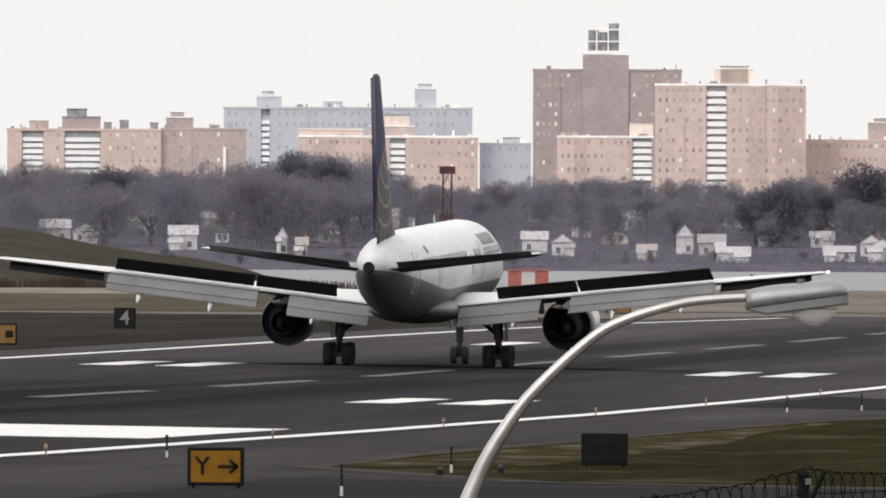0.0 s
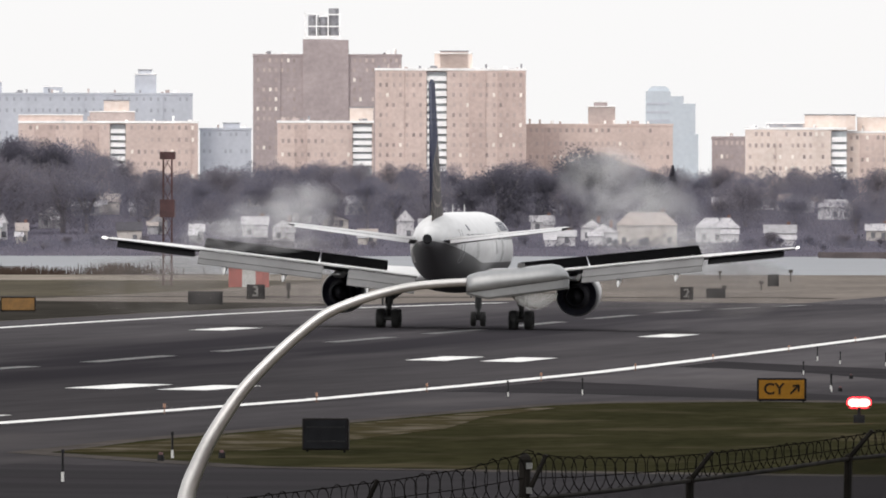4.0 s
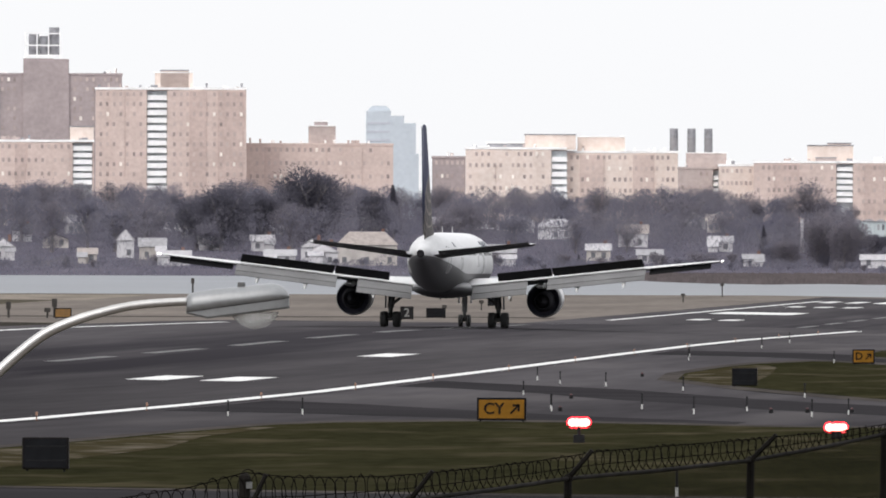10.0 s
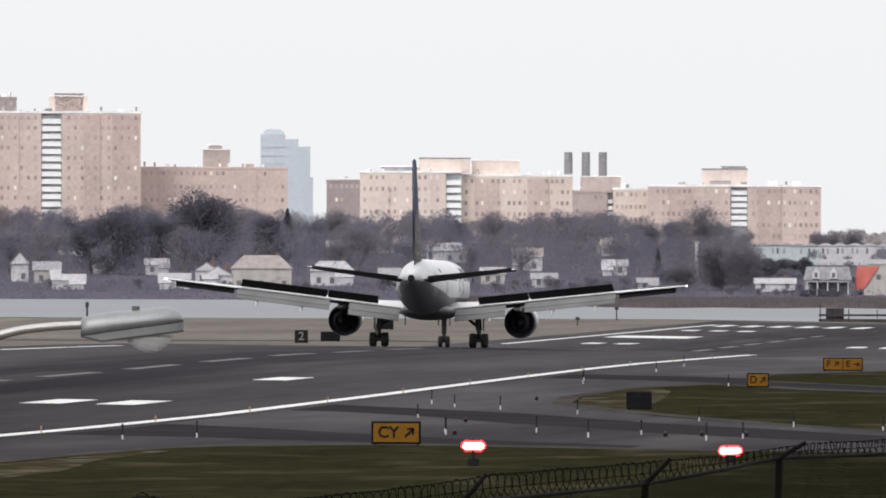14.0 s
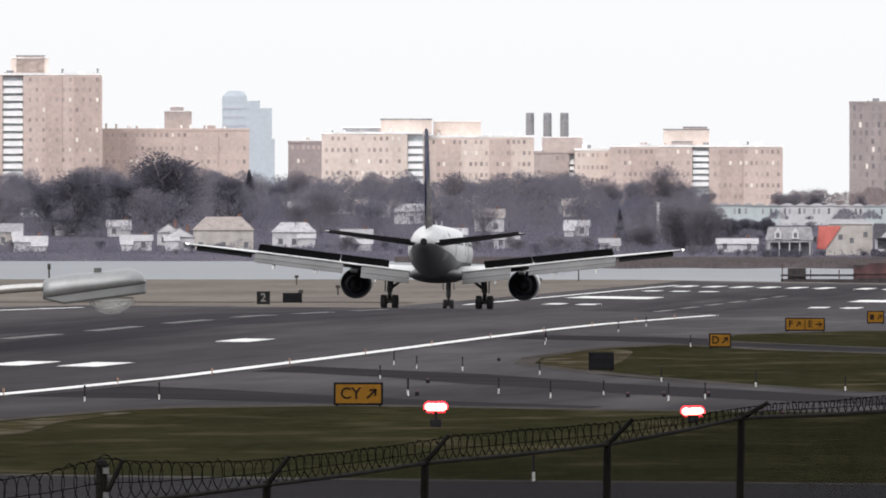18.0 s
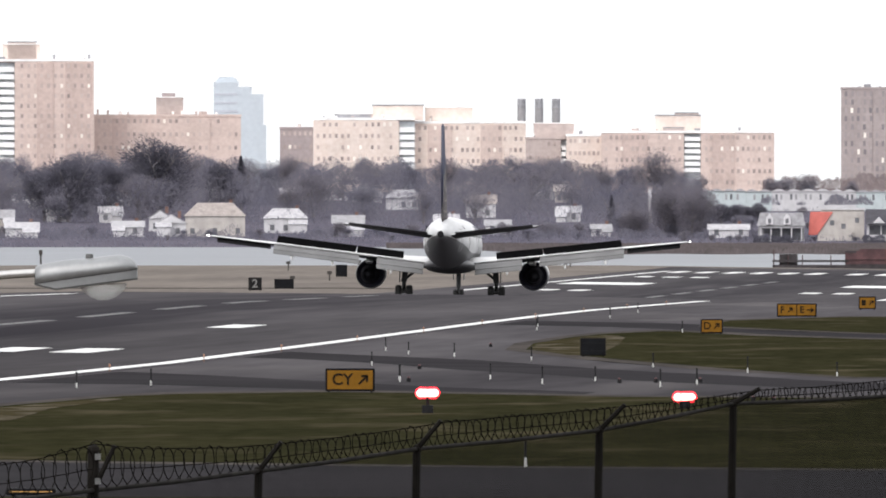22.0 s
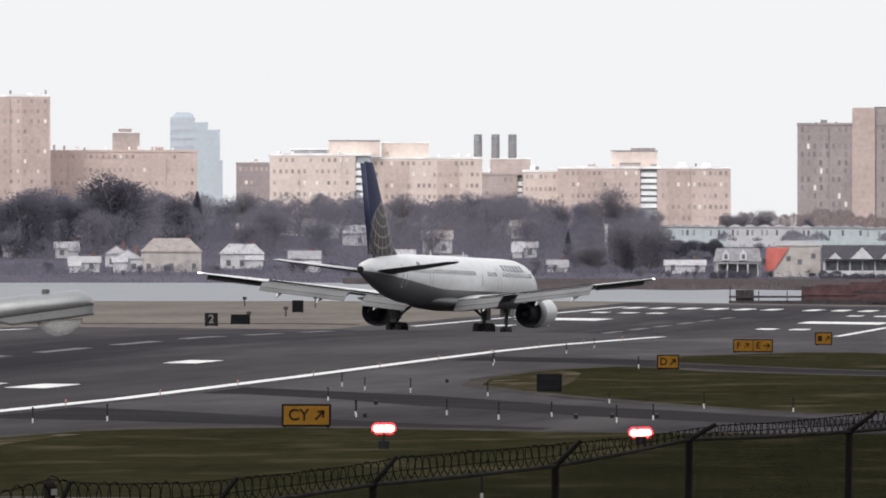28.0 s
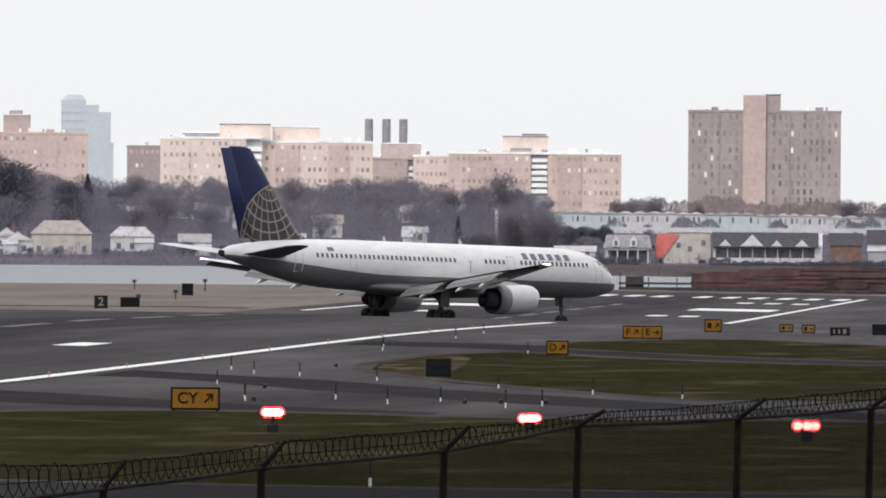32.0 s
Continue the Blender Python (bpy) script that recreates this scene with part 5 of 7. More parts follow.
# ---- far shore: winter trees ----
T = dict(
    bark=mat("grey_bark", (0.17, 0.155, 0.165), 0.95, var=0.25, size=1, local=True),
    # bluish twig colours hold the haze of four kilometres
    twig=mat("hazed_bare_twigs", (0.158, 0.153, 0.191), 0.95, var=0.08, size=6, local=True, spec=0.1),
    twig_warm=mat("hazed_brown_twigs", (0.170, 0.157, 0.182), 0.95, var=0.08, size=6, local=True, spec=0.1),
    tangle=mat("hazed_branches", (0.194, 0.179, 0.197), 0.95, tint=(0.095, 0.096, 0.137), size=9, fine=0.1, stretch=(1, 0.3, 0.8), spec=0.1),
    brush=mat("brown_brush", (0.26, 0.20, 0.185), 0.95, tint=(0.15, 0.13, 0.145), size=6, fine=0.1, spec=0.1),
    needle=mat("dark_needles", (0.112, 0.108, 0.134), 0.95, var=0.1, size=4, local=True, spec=0.1),
)


def thin(m):
    """Lets half of the light through, as fine twigs do."""
    n, l = m.node_tree.nodes, m.node_tree.links
    b = n["Principled BSDF"]
    tr, mx = n.new("ShaderNodeBsdfTranslucent"), n.new("ShaderNodeMixShader")
    l.new(b.inputs["Base Color"].links[0].from_socket, tr.inputs["Color"])
    l.new(b.outputs[0], mx.inputs[1])
    l.new(tr.outputs[0], mx.inputs[2])
    l.new(mx.outputs[0], n["Material Output"].inputs["Surface"])


for k_ in ("twig", "twig_warm", "tangle", "brush", "needle"):
    thin(T[k_])


def tree_model(kind, seed):
    """A bare tree 10 m tall: tapered trunk and limbs, and a crown of many twigs."""
    rnd = random.Random(seed)
    e = empty("tree", pose(0, 0, 0), "", "")
    bm = bmesh.new()
    lean = Vector((rnd.uniform(-0.4, 0.4), rnd.uniform(-0.4, 0.4), 0))
    fork = Vector((0, 0, 3.2)) + lean * 0.5
    tube(bm, (0, 0, -0.6), fork, 0.26, 0.18, 7)
    tips = []
    for i in range(rnd.randint(6, 8)):
        a = i * 2.4 + rnd.uniform(-0.4, 0.4)
        out = rnd.uniform(0.8, 2.4) if kind != "tall" else rnd.uniform(0.4, 1.5)
        mid = fork + Vector((math.cos(a) * out * 0.5, math.sin(a) * out * 0.5, rnd.uniform(1.2, 2.4)))
        end = mid + Vector((math.cos(a) * out, math.sin(a) * out, rnd.uniform(1.6, 3.6)))
        start = fork - Vector((0, 0, rnd.uniform(0, 0.9)))
        tube(bm, start, mid, 0.13, 0.085, 5)
        tube(bm, mid, end, 0.085, 0.03, 5)
        tips += [mid, (mid + end) / 2, end]
        for j in range(3):
            q = mid.lerp(end, rnd.random())
            r = q + Vector((rnd.uniform(-1.2, 1.2), rnd.uniform(-1.2, 1.2), rnd.uniform(0.5, 1.6)))
            tube(bm, q, r, 0.045, 0.02, 4)
            tips.append(r)
    part("trunk", bm, T["bark"], e)
    verts, faces = [], []
    lobes = [rnd.uniform(0, 6.28) for _ in range(5)]
    n = {"bare": 10000, "dense": 10000, "tall": 6500, "pine": 6000, "dark": 13000}[kind]
    for i in range(n):
        if kind == "pine":
            z = rnd.uniform(1.0, 10)
            r = (10.2 - z) * 0.27 * math.sqrt(rnd.random())
            a = rnd.uniform(0, 6.283)
            c = Vector((r * math.cos(a), r * math.sin(a), z - 0.25 * r))
        else:
            t = rnd.choice(tips)
            if rnd.random() < 0.6:
                a, q, zz = rnd.uniform(0, 6.283), math.sqrt(rnd.random()), rnd.uniform(-1, 1)
                rr = math.sqrt(1 - zz * zz) * q * (2.8 if kind != "tall" else 1.6)
                t = Vector((rr * math.cos(a), rr * math.sin(a), 5.4 + 4.3 * zz))
            s = 0.85 if kind in ("dense", "dark") else 0.62
            c = t + Vector((rnd.gauss(0, s), rnd.gauss(0, s), rnd.gauss(0, s * 0.8)))
            wide = 2.4 if kind == "tall" else 3.3
            a = math.atan2(c.y, c.x)
            wide *= 1 + 0.16 * math.sin(2 * a + lobes[0]) + 0.14 * math.sin(3 * a + lobes[1] + c.z * 0.5) + 0.12 * math.sin(c.z * 1.7 + lobes[2]) + 0.1 * math.sin(5 * a + lobes[3] - c.z)
            high = 4.5 * (1 + 0.13 * math.sin(c.x * 1.1 + lobes[3]) + 0.1 * math.sin(c.y * 1.4 + lobes[4])) if c.z > 5 else 5.6
            if c.z < 0.3 or ((c.z - 5.0) / high) ** 2 + (c.x * c.x + c.y * c.y) / wide ** 2 > rnd.uniform(0.7, 1.25):
                continue
        ln = rnd.uniform(0.2, 0.45) if kind != "pine" else rnd.uniform(0.2, 0.4)
        w = rnd.uniform(0.016, 0.034) if kind == "bare" or kind == "tall" else rnd.uniform(0.03, 0.058) if kind == "dark" else rnd.uniform(0.024, 0.046)
        d = Vector((c.x * 0.35 + rnd.gauss(0, 0.6), c.y * 0.35 + rnd.gauss(0, 0.6), rnd.uniform(0.1, 1.3))).normalized()
        s = d.orthogonal().normalized()
        s = Matrix.Rotation(rnd.uniform(0, 6.28), 3, d) @ s
        k = len(verts)
        verts += [c - s * w, c + s * w, c + d * ln + s * w * 0.4, c + d * ln - s * w * 0.4]
        faces.append((k, k + 1, k + 2, k + 3))
    me = bpy.data.meshes.new("crown")
    me.from_pydata([tuple(v) for v in verts], [], faces)
    me.materials.append(T["needle"] if kind in ("pine", "dark") else T["twig_warm"] if seed % 2 else T["twig"])
    o = new("crown", me)
    o.parent = e
    return e


def crown_line(u):
    """Dip of the wood's upper outline at bearing u."""
    return float(np.interp(u, [-1700, -1420, -1300, -1120, -980, -850, -770, -720, -560, -420, -250, -100, -20, 60, 130, 190, 300, 415, 480, 560, 650, 750, 860, 960, 1040, 1100, 1200, 1300, 1500, 1800],
                           [150, 155, 142, 152, 138, 124, 134, 160, 182, 162, 166, 180, 168, 160, 165, 168, 186, 172, 168, 184, 176, 172, 184, 190, 188, 205, 206, 202, 212, 204]))


TREE_LABEL = {"bare": "bare grey-brown winter tree on the far shore", "dense": "dense grey winter tree on the far shore", "dark": "broad dark bushy tree on the far shore", "tall": "tall slim bare winter tree", "pine": "dark evergreen tree between the houses"}
models = {}
for i, kd in enumerate(("bare", "bare", "bare", "bare", "dense", "dense", "dense", "tall", "tall", "pine", "dark", "dark")):
    models.setdefault(kd, []).append(tree_model(kd, 31 + i))
used = set()


def plant(kind, u, v0, v1, squash=1.0):
    d = land_range(v1)
    d += random.uniform(-14, 14)
    p = ray(u, v1, d)
    gz = float(far_z(p.y)) if p.y > 3830 else -3.4
    top = ray(u, v0, d).z
    s = max(0.1, (top - gz) / 9.7)
    src = random.choice(models[kind])
    wide = s * squash * random.uniform(0.85, 1.25)
    m = Matrix.Translation((p.x, p.y, gz)) @ Matrix.Rotation(random.uniform(0, 6.28), 4, "Z") @ Matrix.Diagonal((wide, wide, s, 1))
    if src.name in used:
        o = copy_thing(src, m)
        o.matrix_basis = m
    else:
        used.add(src.name)
        o = src
        o.matrix_basis = m
    tagged(o, TREE_LABEL[kind], "tree", "winter trees of the far shore")


random.seed(23)
spans = [(h_[0] - 6, h_[1] + 6, h_[2], h_[3]) for h_ in HOUSES] + [(1262, 1560, 258, 318)]


def hides(u, v0, v1):
    return any(a < u < b and v0 < hv1 - 4 and v1 > hv0 + 8 for a, b, hv0, hv1 in spans)


for i in range(124):
    u = -1680 + 3440 * (i + random.random()) / 124
    if u > 1080 and random.random() < 0.75:
        continue
    plant(random.choice(("bare", "bare", "bare", "tall", "dense")), u, crown_line(u) + random.uniform(-10, 14), random.uniform(238, 252), 1.3)
for i in range(62):
    u = -1680 + 3440 * (i + random.random()) / 62
    v0, v1 = crown_line(u) + random.uniform(10, 56), random.uniform(262, 290)
    if u > 1040 and v0 < 250:
        v0 = random.uniform(252, 268)
    if hides(u, v0, v1) and random.random() < 0.42:
        continue
    plant(random.choice(("bare", "bare", "dense", "tall")), u, v0, v1, 1.6)
for i in range(62):
    u = -1680 + 3440 * (i + random.random()) / 62
    v1 = random.uniform(308, 319)
    v0 = v1 - random.uniform(9, 24)
    if hides(u, v0, v1) and random.random() < 0.45:
        continue
    plant(random.choice(("bare", "dense", "dense", "pine" if random.random() < 0.3 else "bare")), u, v0, v1, 1.7)
plant("dark", 118, 136, 272, 1.2)
plant("dark", 30, 180, 276, 1.3)
plant("dark", -42, 172, 284, 1.35)
plant("dark", -85, 192, 280, 1.2)
plant("dark", 225, 178, 270, 1.2)
plant("dark", -1225, 146, 262, 1.1)
plant("dark", -905, 122, 262, 1.1)
plant("dark", -835, 126, 262, 1.1)
plant("dark", -14, 222, 280, 1.0)
plant("bare", 997, 163, 262, 1.15)
for u in (1222, 1262, 1610, 1690):
    plant("bare", u, random.uniform(200, 208), 244, 2.0)
for i in range(40):
    u, v1 = random.uniform(1035, 1770), random.choice((262, 272, 284, 296, 318, 320))
    if not (v1 > 300 and 1262 < u < 1640) and not (u > 1190 and v1 < 280):
        plant(random.choice(("dense", "dense", "bare")), u, v1 - random.uniform(9, 20), v1, 1.9)
for u in (1014, 1030, 1046, 1060, 1074):
    plant("dense", u, random.uniform(220, 232), random.uniform(306, 313), 1.2)
for u in (1092, 1112, 1134, 1156, 1178):
    plant("dark", u, random.uniform(250, 258), 286, 1.7)
for u in (935, 950, 966):
    plant("dense", u, random.uniform(262, 270), random.uniform(306, 313), 1.5)
for u in (1276, 1302, 1350):
    plant("dense", u, random.uniform(313, 317), 323, 3.0)
plant("bare", 1030, 206, 300, 1.0)
plant("bare", 1056, 216, 304, 1.0)
for i in range(22):
    plant(random.choice(("bare", "dense", "bare")), 400 + 600 * (i + random.random()) / 22, random.uniform(282, 298), random.uniform(306, 312), 1.9)
plant("pine", 262, 172, 262, 1.0)
plant("pine", 918, 240, 300, 0.8)
for kd in models:
    for q in models[kd]:
        if q.name not in used:
            for c in list(q.children):
                bpy.data.objects.remove(c)
            bpy.data.objects.remove(q)


def undergrowth():
    """Low scrub along the shore and between the houses."""
    rnd = random.Random(9)
    verts, faces = [], []
    for i in range(30000):
        u, v = rnd.uniform(-1700, 1780), rnd.choice((rnd.uniform(300, 323), rnd.uniform(240, 318)))
        d = float(np.interp(v, [232, 247, 283, 307, 319, 324], [4490, 4250, 4050, 3900, 3832, 3822]))
        if any(a < u < b and c_ - 4 < v < d_ + 2 for a, b, c_, d_ in FRONTS):
            continue
        p = ray(u, v, d)
        z = float(far_z(p.y))
        c = Vector((p.x, p.y, z + rnd.random() ** 2 * (0.9 if v < 310 else 1.2)))
        k = len(verts)
        w, h = rnd.uniform(0.06, 0.2), rnd.uniform(0.2, 0.6)
        s = Vector((rnd.uniform(0.4, 1), rnd.uniform(-0.8, 0.8), 0)) * w
        t = Vector((rnd.gauss(0, 0.2), rnd.gauss(0, 0.2), h))
        verts += [c - s, c + s, c + t + s * 0.3, c + t - s * 0.3]
        faces.append((k, k + 1, k + 2, k + 3))
    me = bpy.data.meshes.new("scrub")
    me.from_pydata([tuple(v) for v in verts], [], faces)
    me.materials.append(T["twig"])
    tagged(new("scrub", me), "grey-brown scrub along the far shore", "scrub", kind="stuff")


undergrowth()


def thicket():
    """The fine-branched mass of the wood behind and between the houses."""
    rng = np.random.default_rng(12)
    n = 600000
    u = rng.uniform(-1700, 1770, n)
    top = np.array([crown_line(a) for a in np.linspace(-1700, 1770, 600)])
    top = np.interp(u, np.linspace(-1700, 1770, 600), top)
    wave = 9 * np.sin(u / 23.0) + 7 * np.sin(u / 9.1 + 2) + 5 * np.sin(u / 51.0 + 1)
    east = u > 1075
    top = top + 9 + wave
    foot = rng.choice([244.0, 256.0, 270.0, 286.0, 300.0, 315.0], n, p=[0.24, 0.24, 0.22, 0.15, 0.09, 0.06])
    head = np.where(east, foot - 16 - wave, top + (foot - 244) * 0.95)
    head = np.where(foot > 310, 302 + 0.7 * wave, head)
    v = foot - (foot - head) * rng.random(n) ** 0.8
    ok = (v < foot) & (head < foot - 6) & ~(east & (foot < 262))
    # clumps of branches, and gaps between them
    clump = 0.5 + 0.28 * np.sin(u / 13.0 + v / 21.0 + foot) * np.sin(v / 11.0 - u / 37.0) + 0.24 * np.sin(u / 29.0 + foot * 0.7) + 0.16 * np.sin(u / 5.3 + v / 7.1)
    ok &= rng.random(n) < np.clip(clump + 0.2, 0.08, 1.0)
    for a, b, c_, d_ in FRONTS + [(1170, 1640, 258, 322)]:
        ok &= (rng.random(n) < (0.34 if a < 430 else 0.5 if a < 1000 else 0.0)) | ~((u > a - 2) & (u < b + 2) & (v > c_ - 3) & (v < d_ + 2))
    verts, faces = [], []
    ranges = {f: land_range(f) for f in (244.0, 256.0, 270.0, 286.0, 300.0, 315.0)}
    for uu, vv, ff in zip(u[ok], v[ok], foot[ok]):
        d = ranges[ff] + rng.uniform(-30, 30)
        c = ray(uu, vv, d)
        k = len(verts)
        a, b, h = rng.normal(0, 0.3), rng.normal(0, 0.3), rng.uniform(0.3, 0.8)
        w = rng.uniform(0.02, 0.05)
        x, y, z = c
        verts += [(x - w, y, z), (x + w, y + w, z), (x + a + w * 0.4, y + b, z + h), (x + a - w * 0.4, y + b, z + h)]
        faces.append((k, k + 1, k + 2, k + 3))
    me = bpy.data.meshes.new("thicket")
    me.from_pydata(verts, [], faces)
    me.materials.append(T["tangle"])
    tagged(new("thicket", me), "tangle of bare branches on the far shore, hazed blue-grey", "wood", kind="stuff")


thicket()


def brown_wood():
    """Low brown wood behind the terrace."""
    rng = np.random.default_rng(15)
    n = 20000
    u = rng.uniform(1185, 1775, n)
    head = np.interp(u, [1185, 1240, 1285, 1325, 1355, 1410, 1440, 1500, 1560, 1660, 1775], [217, 207, 208, 213, 202, 203, 214, 215, 209, 212, 211]) + 3 * np.sin(u / 7.3) + 2 * np.sin(u / 3.1)
    v = 240 - (240 - head) * rng.random(n)
    verts, faces = [], []
    for uu, vv in zip(u, v):
        x, y, z = ray(uu, vv, 4330 + rng.uniform(-40, 40))
        k = len(verts)
        a, b, h, w = rng.normal(0, 0.3), rng.normal(0, 0.3), rng.uniform(0.3, 0.8), rng.uniform(0.02, 0.05)
        verts += [(x - w, y, z), (x + w, y + w, z), (x + a + w * 0.4, y + b, z + h), (x + a - w * 0.4, y + b, z + h)]
        faces.append((k, k + 1, k + 2, k + 3))
    me = bpy.data.meshes.new("brown_wood")
    me.from_pydata(verts, [], faces)
    me.materials.append(T["brush"])
    tagged(new("brown_wood", me), "low brown bare wood behind the terrace", "wood", kind="stuff")


brown_wood()


def hedge(u0, u1, v0, v1):
    """A clipped dark hedge: a core with a fringe of twigs."""
    d = land_range(v1) - 3
    uc, k = (u0 + u1) / 2, d / STEP
    p = ray(uc, v1, d)
    gz = float(far_z(p.y)) - 0.2
    w, h = (u1 - u0) * k, (v1 - v0) * k + p.z - gz
    rnd = random.Random(int(u0))
    e = empty("hedge", pose(p.x, p.y, gz, 0, 0, facing(uc)), "low dark clipped hedge along the shore", "hedge", "hedges on the far shore")
    verts, faces = [], []
    for i in range(int(w * 260)):
        x, y = rnd.uniform(-w / 2, w / 2), rnd.uniform(-0.9, 0.9)
        z = h * rnd.random() ** 0.7 * (0.9 + 0.1 * math.sin(x * 2.1 + u0))
        a, b, c, q = rnd.gauss(0, 0.12), rnd.gauss(0, 0.12), rnd.uniform(0.1, 0.3), rnd.uniform(0.03, 0.08)
        s = len(verts)
        verts += [(x - q, y, z), (x + q, y + q, z), (x + a + q * 0.4, y + b, z + c), (x + a - q * 0.4, y + b, z + c)]
        faces.append((s, s + 1, s + 2, s + 3))
    me = bpy.data.meshes.new("foliage")
    me.from_pydata(verts, [], faces)
    me.materials.append(T["needle"])
    o = new("foliage", me)
    o.parent = e
    bm = bmesh.new()
    for i in range(max(2, int(w / 1.5))):
        tube(bm, (-w / 2 + 0.4 + i * 1.5, 0, -0.2), (-w / 2 + 0.4 + i * 1.5, 0, h * 0.6), 0.06, 0.03, 5)
    part("stem", bm, T["bark"], e)


for h_ in ((1362, 1402, 308, 324), (1404, 1462, 313, 325), (1464, 1520, 314, 325), (1522, 1600, 312, 325), (1602, 1680, 311, 325), (1682, 1760, 312, 325), (1168, 1196, 306, 324), (1200, 1240, 308, 324)):
    hedge(*h_)


# ---- airfield signs, lights and markers ----
F = dict(
    yellow=mat("sign_yellow", (0.160, 0.074, 0.004), 0.6, var=0.12, size=0.5, local=True, spec=0.15),
    dim=mat("faded_sign_yellow", (0.15, 0.074, 0.012), 0.6, var=0.2, size=0.5, local=True),
    # black signs: haze lifts this black and dims the white legend, by colour
    black=mat("hazed_sign_black", (0.012, 0.0115, 0.012), 0.55, var=0.2, size=0.4, local=True, spec=0.08),
    frame=mat("sign_frame", (0.007, 0.006, 0.006), 0.6, var=0.2, size=0.4, local=True, spec=0.08),
    back=mat("sign_back", (0.006, 0.0065, 0.008), 0.6, var=0.3, size=0.5, local=True, spec=0.08),
    white=mat("sign_white", (0.42, 0.42, 0.41), 0.6, var=0.1, size=0.4, local=True),
    amber=mat("bright_amber_paint", (0.42, 0.22, 0.06), 0.5, var=0.15, size=0.4, local=True),
    hazed_white=mat("hazed_white_legend", (0.15, 0.145, 0.14), 0.6, var=0.15, size=0.4, local=True),
    stroke=mat("dull_sign_marks", (0.11, 0.10, 0.10), 0.6, var=0.1, size=0.4, local=True),
    ink=mat("sign_lettering", (0.012, 0.008, 0.004), 0.6, var=0.1, size=0.4, local=True, spec=0.08),
    post=mat("weathered_post", (0.050, 0.046, 0.043), 0.8, var=0.2, size=0.3, local=True, spec=0.1),
    stake=mat("dark_stake", (0.012, 0.012, 0.013), 0.7, var=0.2, size=0.2, local=True, spec=0.1),
    red=mat("red_paint", (0.31, 0.085, 0.072), 0.6, var=0.15, size=1, local=True),
    orange=mat("orange_paint", (0.16, 0.075, 0.04), 0.6, var=0.15, size=1, local=True),
    reed=mat("brown_reeds", (0.062, 0.045, 0.038), 0.95, var=0.25, size=3, spec=0.0),
    marsh=mat("grey_reeds", (0.115, 0.098, 0.10), 0.95, var=0.2, size=8, spec=0.1),
    wood=mat("dark_timber", (0.036, 0.030, 0.032), 0.9, var=0.25, size=1, local=True),
    rusty=mat("rust_red_steel", (0.070, 0.032, 0.034), 0.85, var=0.3, size=2, local=True),
    lamp_red=glow("red_lamp_glass", (1.0, 0.16, 0.13), 9.0),
    lamp_halo=glow("red_halo_glow", (1.0, 0.035, 0.06), 0.8),
    lamp_amber=mat("amber_lens", (0.26, 0.13, 0.08), 0.3, var=0.1, size=0.2, local=True),
)


def letters(text, size, material, parent, x, z, y=-0.02):
    cu = bpy.data.curves.new("legend", "FONT")
    cu.body, cu.size, cu.extrude, cu.offset = text, size, 0.006, size * 0.018
    cu.align_x, cu.align_y = "CENTER", "CENTER"
    o = bpy.data.objects.new("legend", cu)
    me = bpy.data.meshes.new_from_object(o)
    bpy.data.objects.remove(o)
    me.materials.clear()
    me.materials.append(material)
    ob = new("legend", me)
    ob.parent = parent
    ob.matrix_basis = pose(x, y, z, 90, 0, 0)
    return ob


def arrow(parent, material, x, z, size, angle, y=-0.02):
    bm = bmesh.new()
    t = size * 0.085
    box(bm, (-size * 0.03, 0, 0), (size * 0.9, 0.02, t * 1.8))
    for s in (-1, 1):
        v2 = box(bm, (0, 0, 0), (size * 0.5, 0.02, t * 1.8))
        bmesh.ops.transform(bm, matrix=Matrix.Translation((size * 0.27, 0, s * size * 0.15)) @ Matrix.Rotation(radians(s * 40), 4, "Y"), verts=v2)
    o = part("arrow", bm, material, parent)
    o.matrix_basis = Matrix.Translation((x, y, z)) @ Matrix.Rotation(radians(-angle), 4, "Y")


def sign(x, y, w, h, face, label, marks=(), foot=0.05, turn=0.0, name="taxiway_sign", category="sign", group="airfield signs", legs=2):
    """A boxed sign on short legs. marks: (kind, value, x, size)."""
    e = empty(name, pose(x, y, zg(x, y) + 0.018, 0, 0, turn), label, category, group)
    bm = bmesh.new()
    box(bm, (0, 0.1, foot + h / 2), (w, 0.2, h))
    bmesh.ops.bevel(bm, geom=list(bm.edges), offset=0.02, segments=1, affect="EDGES")
    part("housing", bm, F["frame"], e)
    bm = bmesh.new()
    b = 0.075 if face != "back" else 0.05
    box(bm, (0, -0.004, foot + h / 2), (w - 2 * b, 0.012, h - 2 * b))
    part("panel", bm, F[face], e)
    for i in range(legs):
        lx = -w / 2 + 0.12 + i * (w - 0.24) / max(1, legs - 1)
        bm = bmesh.new()
        tube(bm, (lx, 0.1, -0.15), (lx, 0.1, foot + 0.02), 0.03, n=8)
        part("leg", bm, F["stake"], e)
    z = foot + h / 2
    for kind, value, mx, size in marks:
        if kind == "text":
            letters(value, size, F["hazed_white" if face == "black" else "ink"], e, mx, z)
        elif kind == "arrow":
            arrow(e, F["ink"], mx, z, size, value)
        elif kind == "stroke":
            bm = bmesh.new()
            box(bm, (mx, -0.02, z), (value, 0.02, size))
            part("mark", bm, F["stroke"], e)
        else:
            bm = bmesh.new()
            box(bm, (mx, -0.02, z), (value, 0.02, size))
            part("divider", bm, F["ink"], e)
    if face == "back":
        for k in range(2):
            bm = bmesh.new()
            box(bm, (0, -0.016, foot + h * (0.28 + 0.44 * k)), (w - 0.2, 0.015, 0.04))
            part("rib", bm, F["stake"], e)
    return e


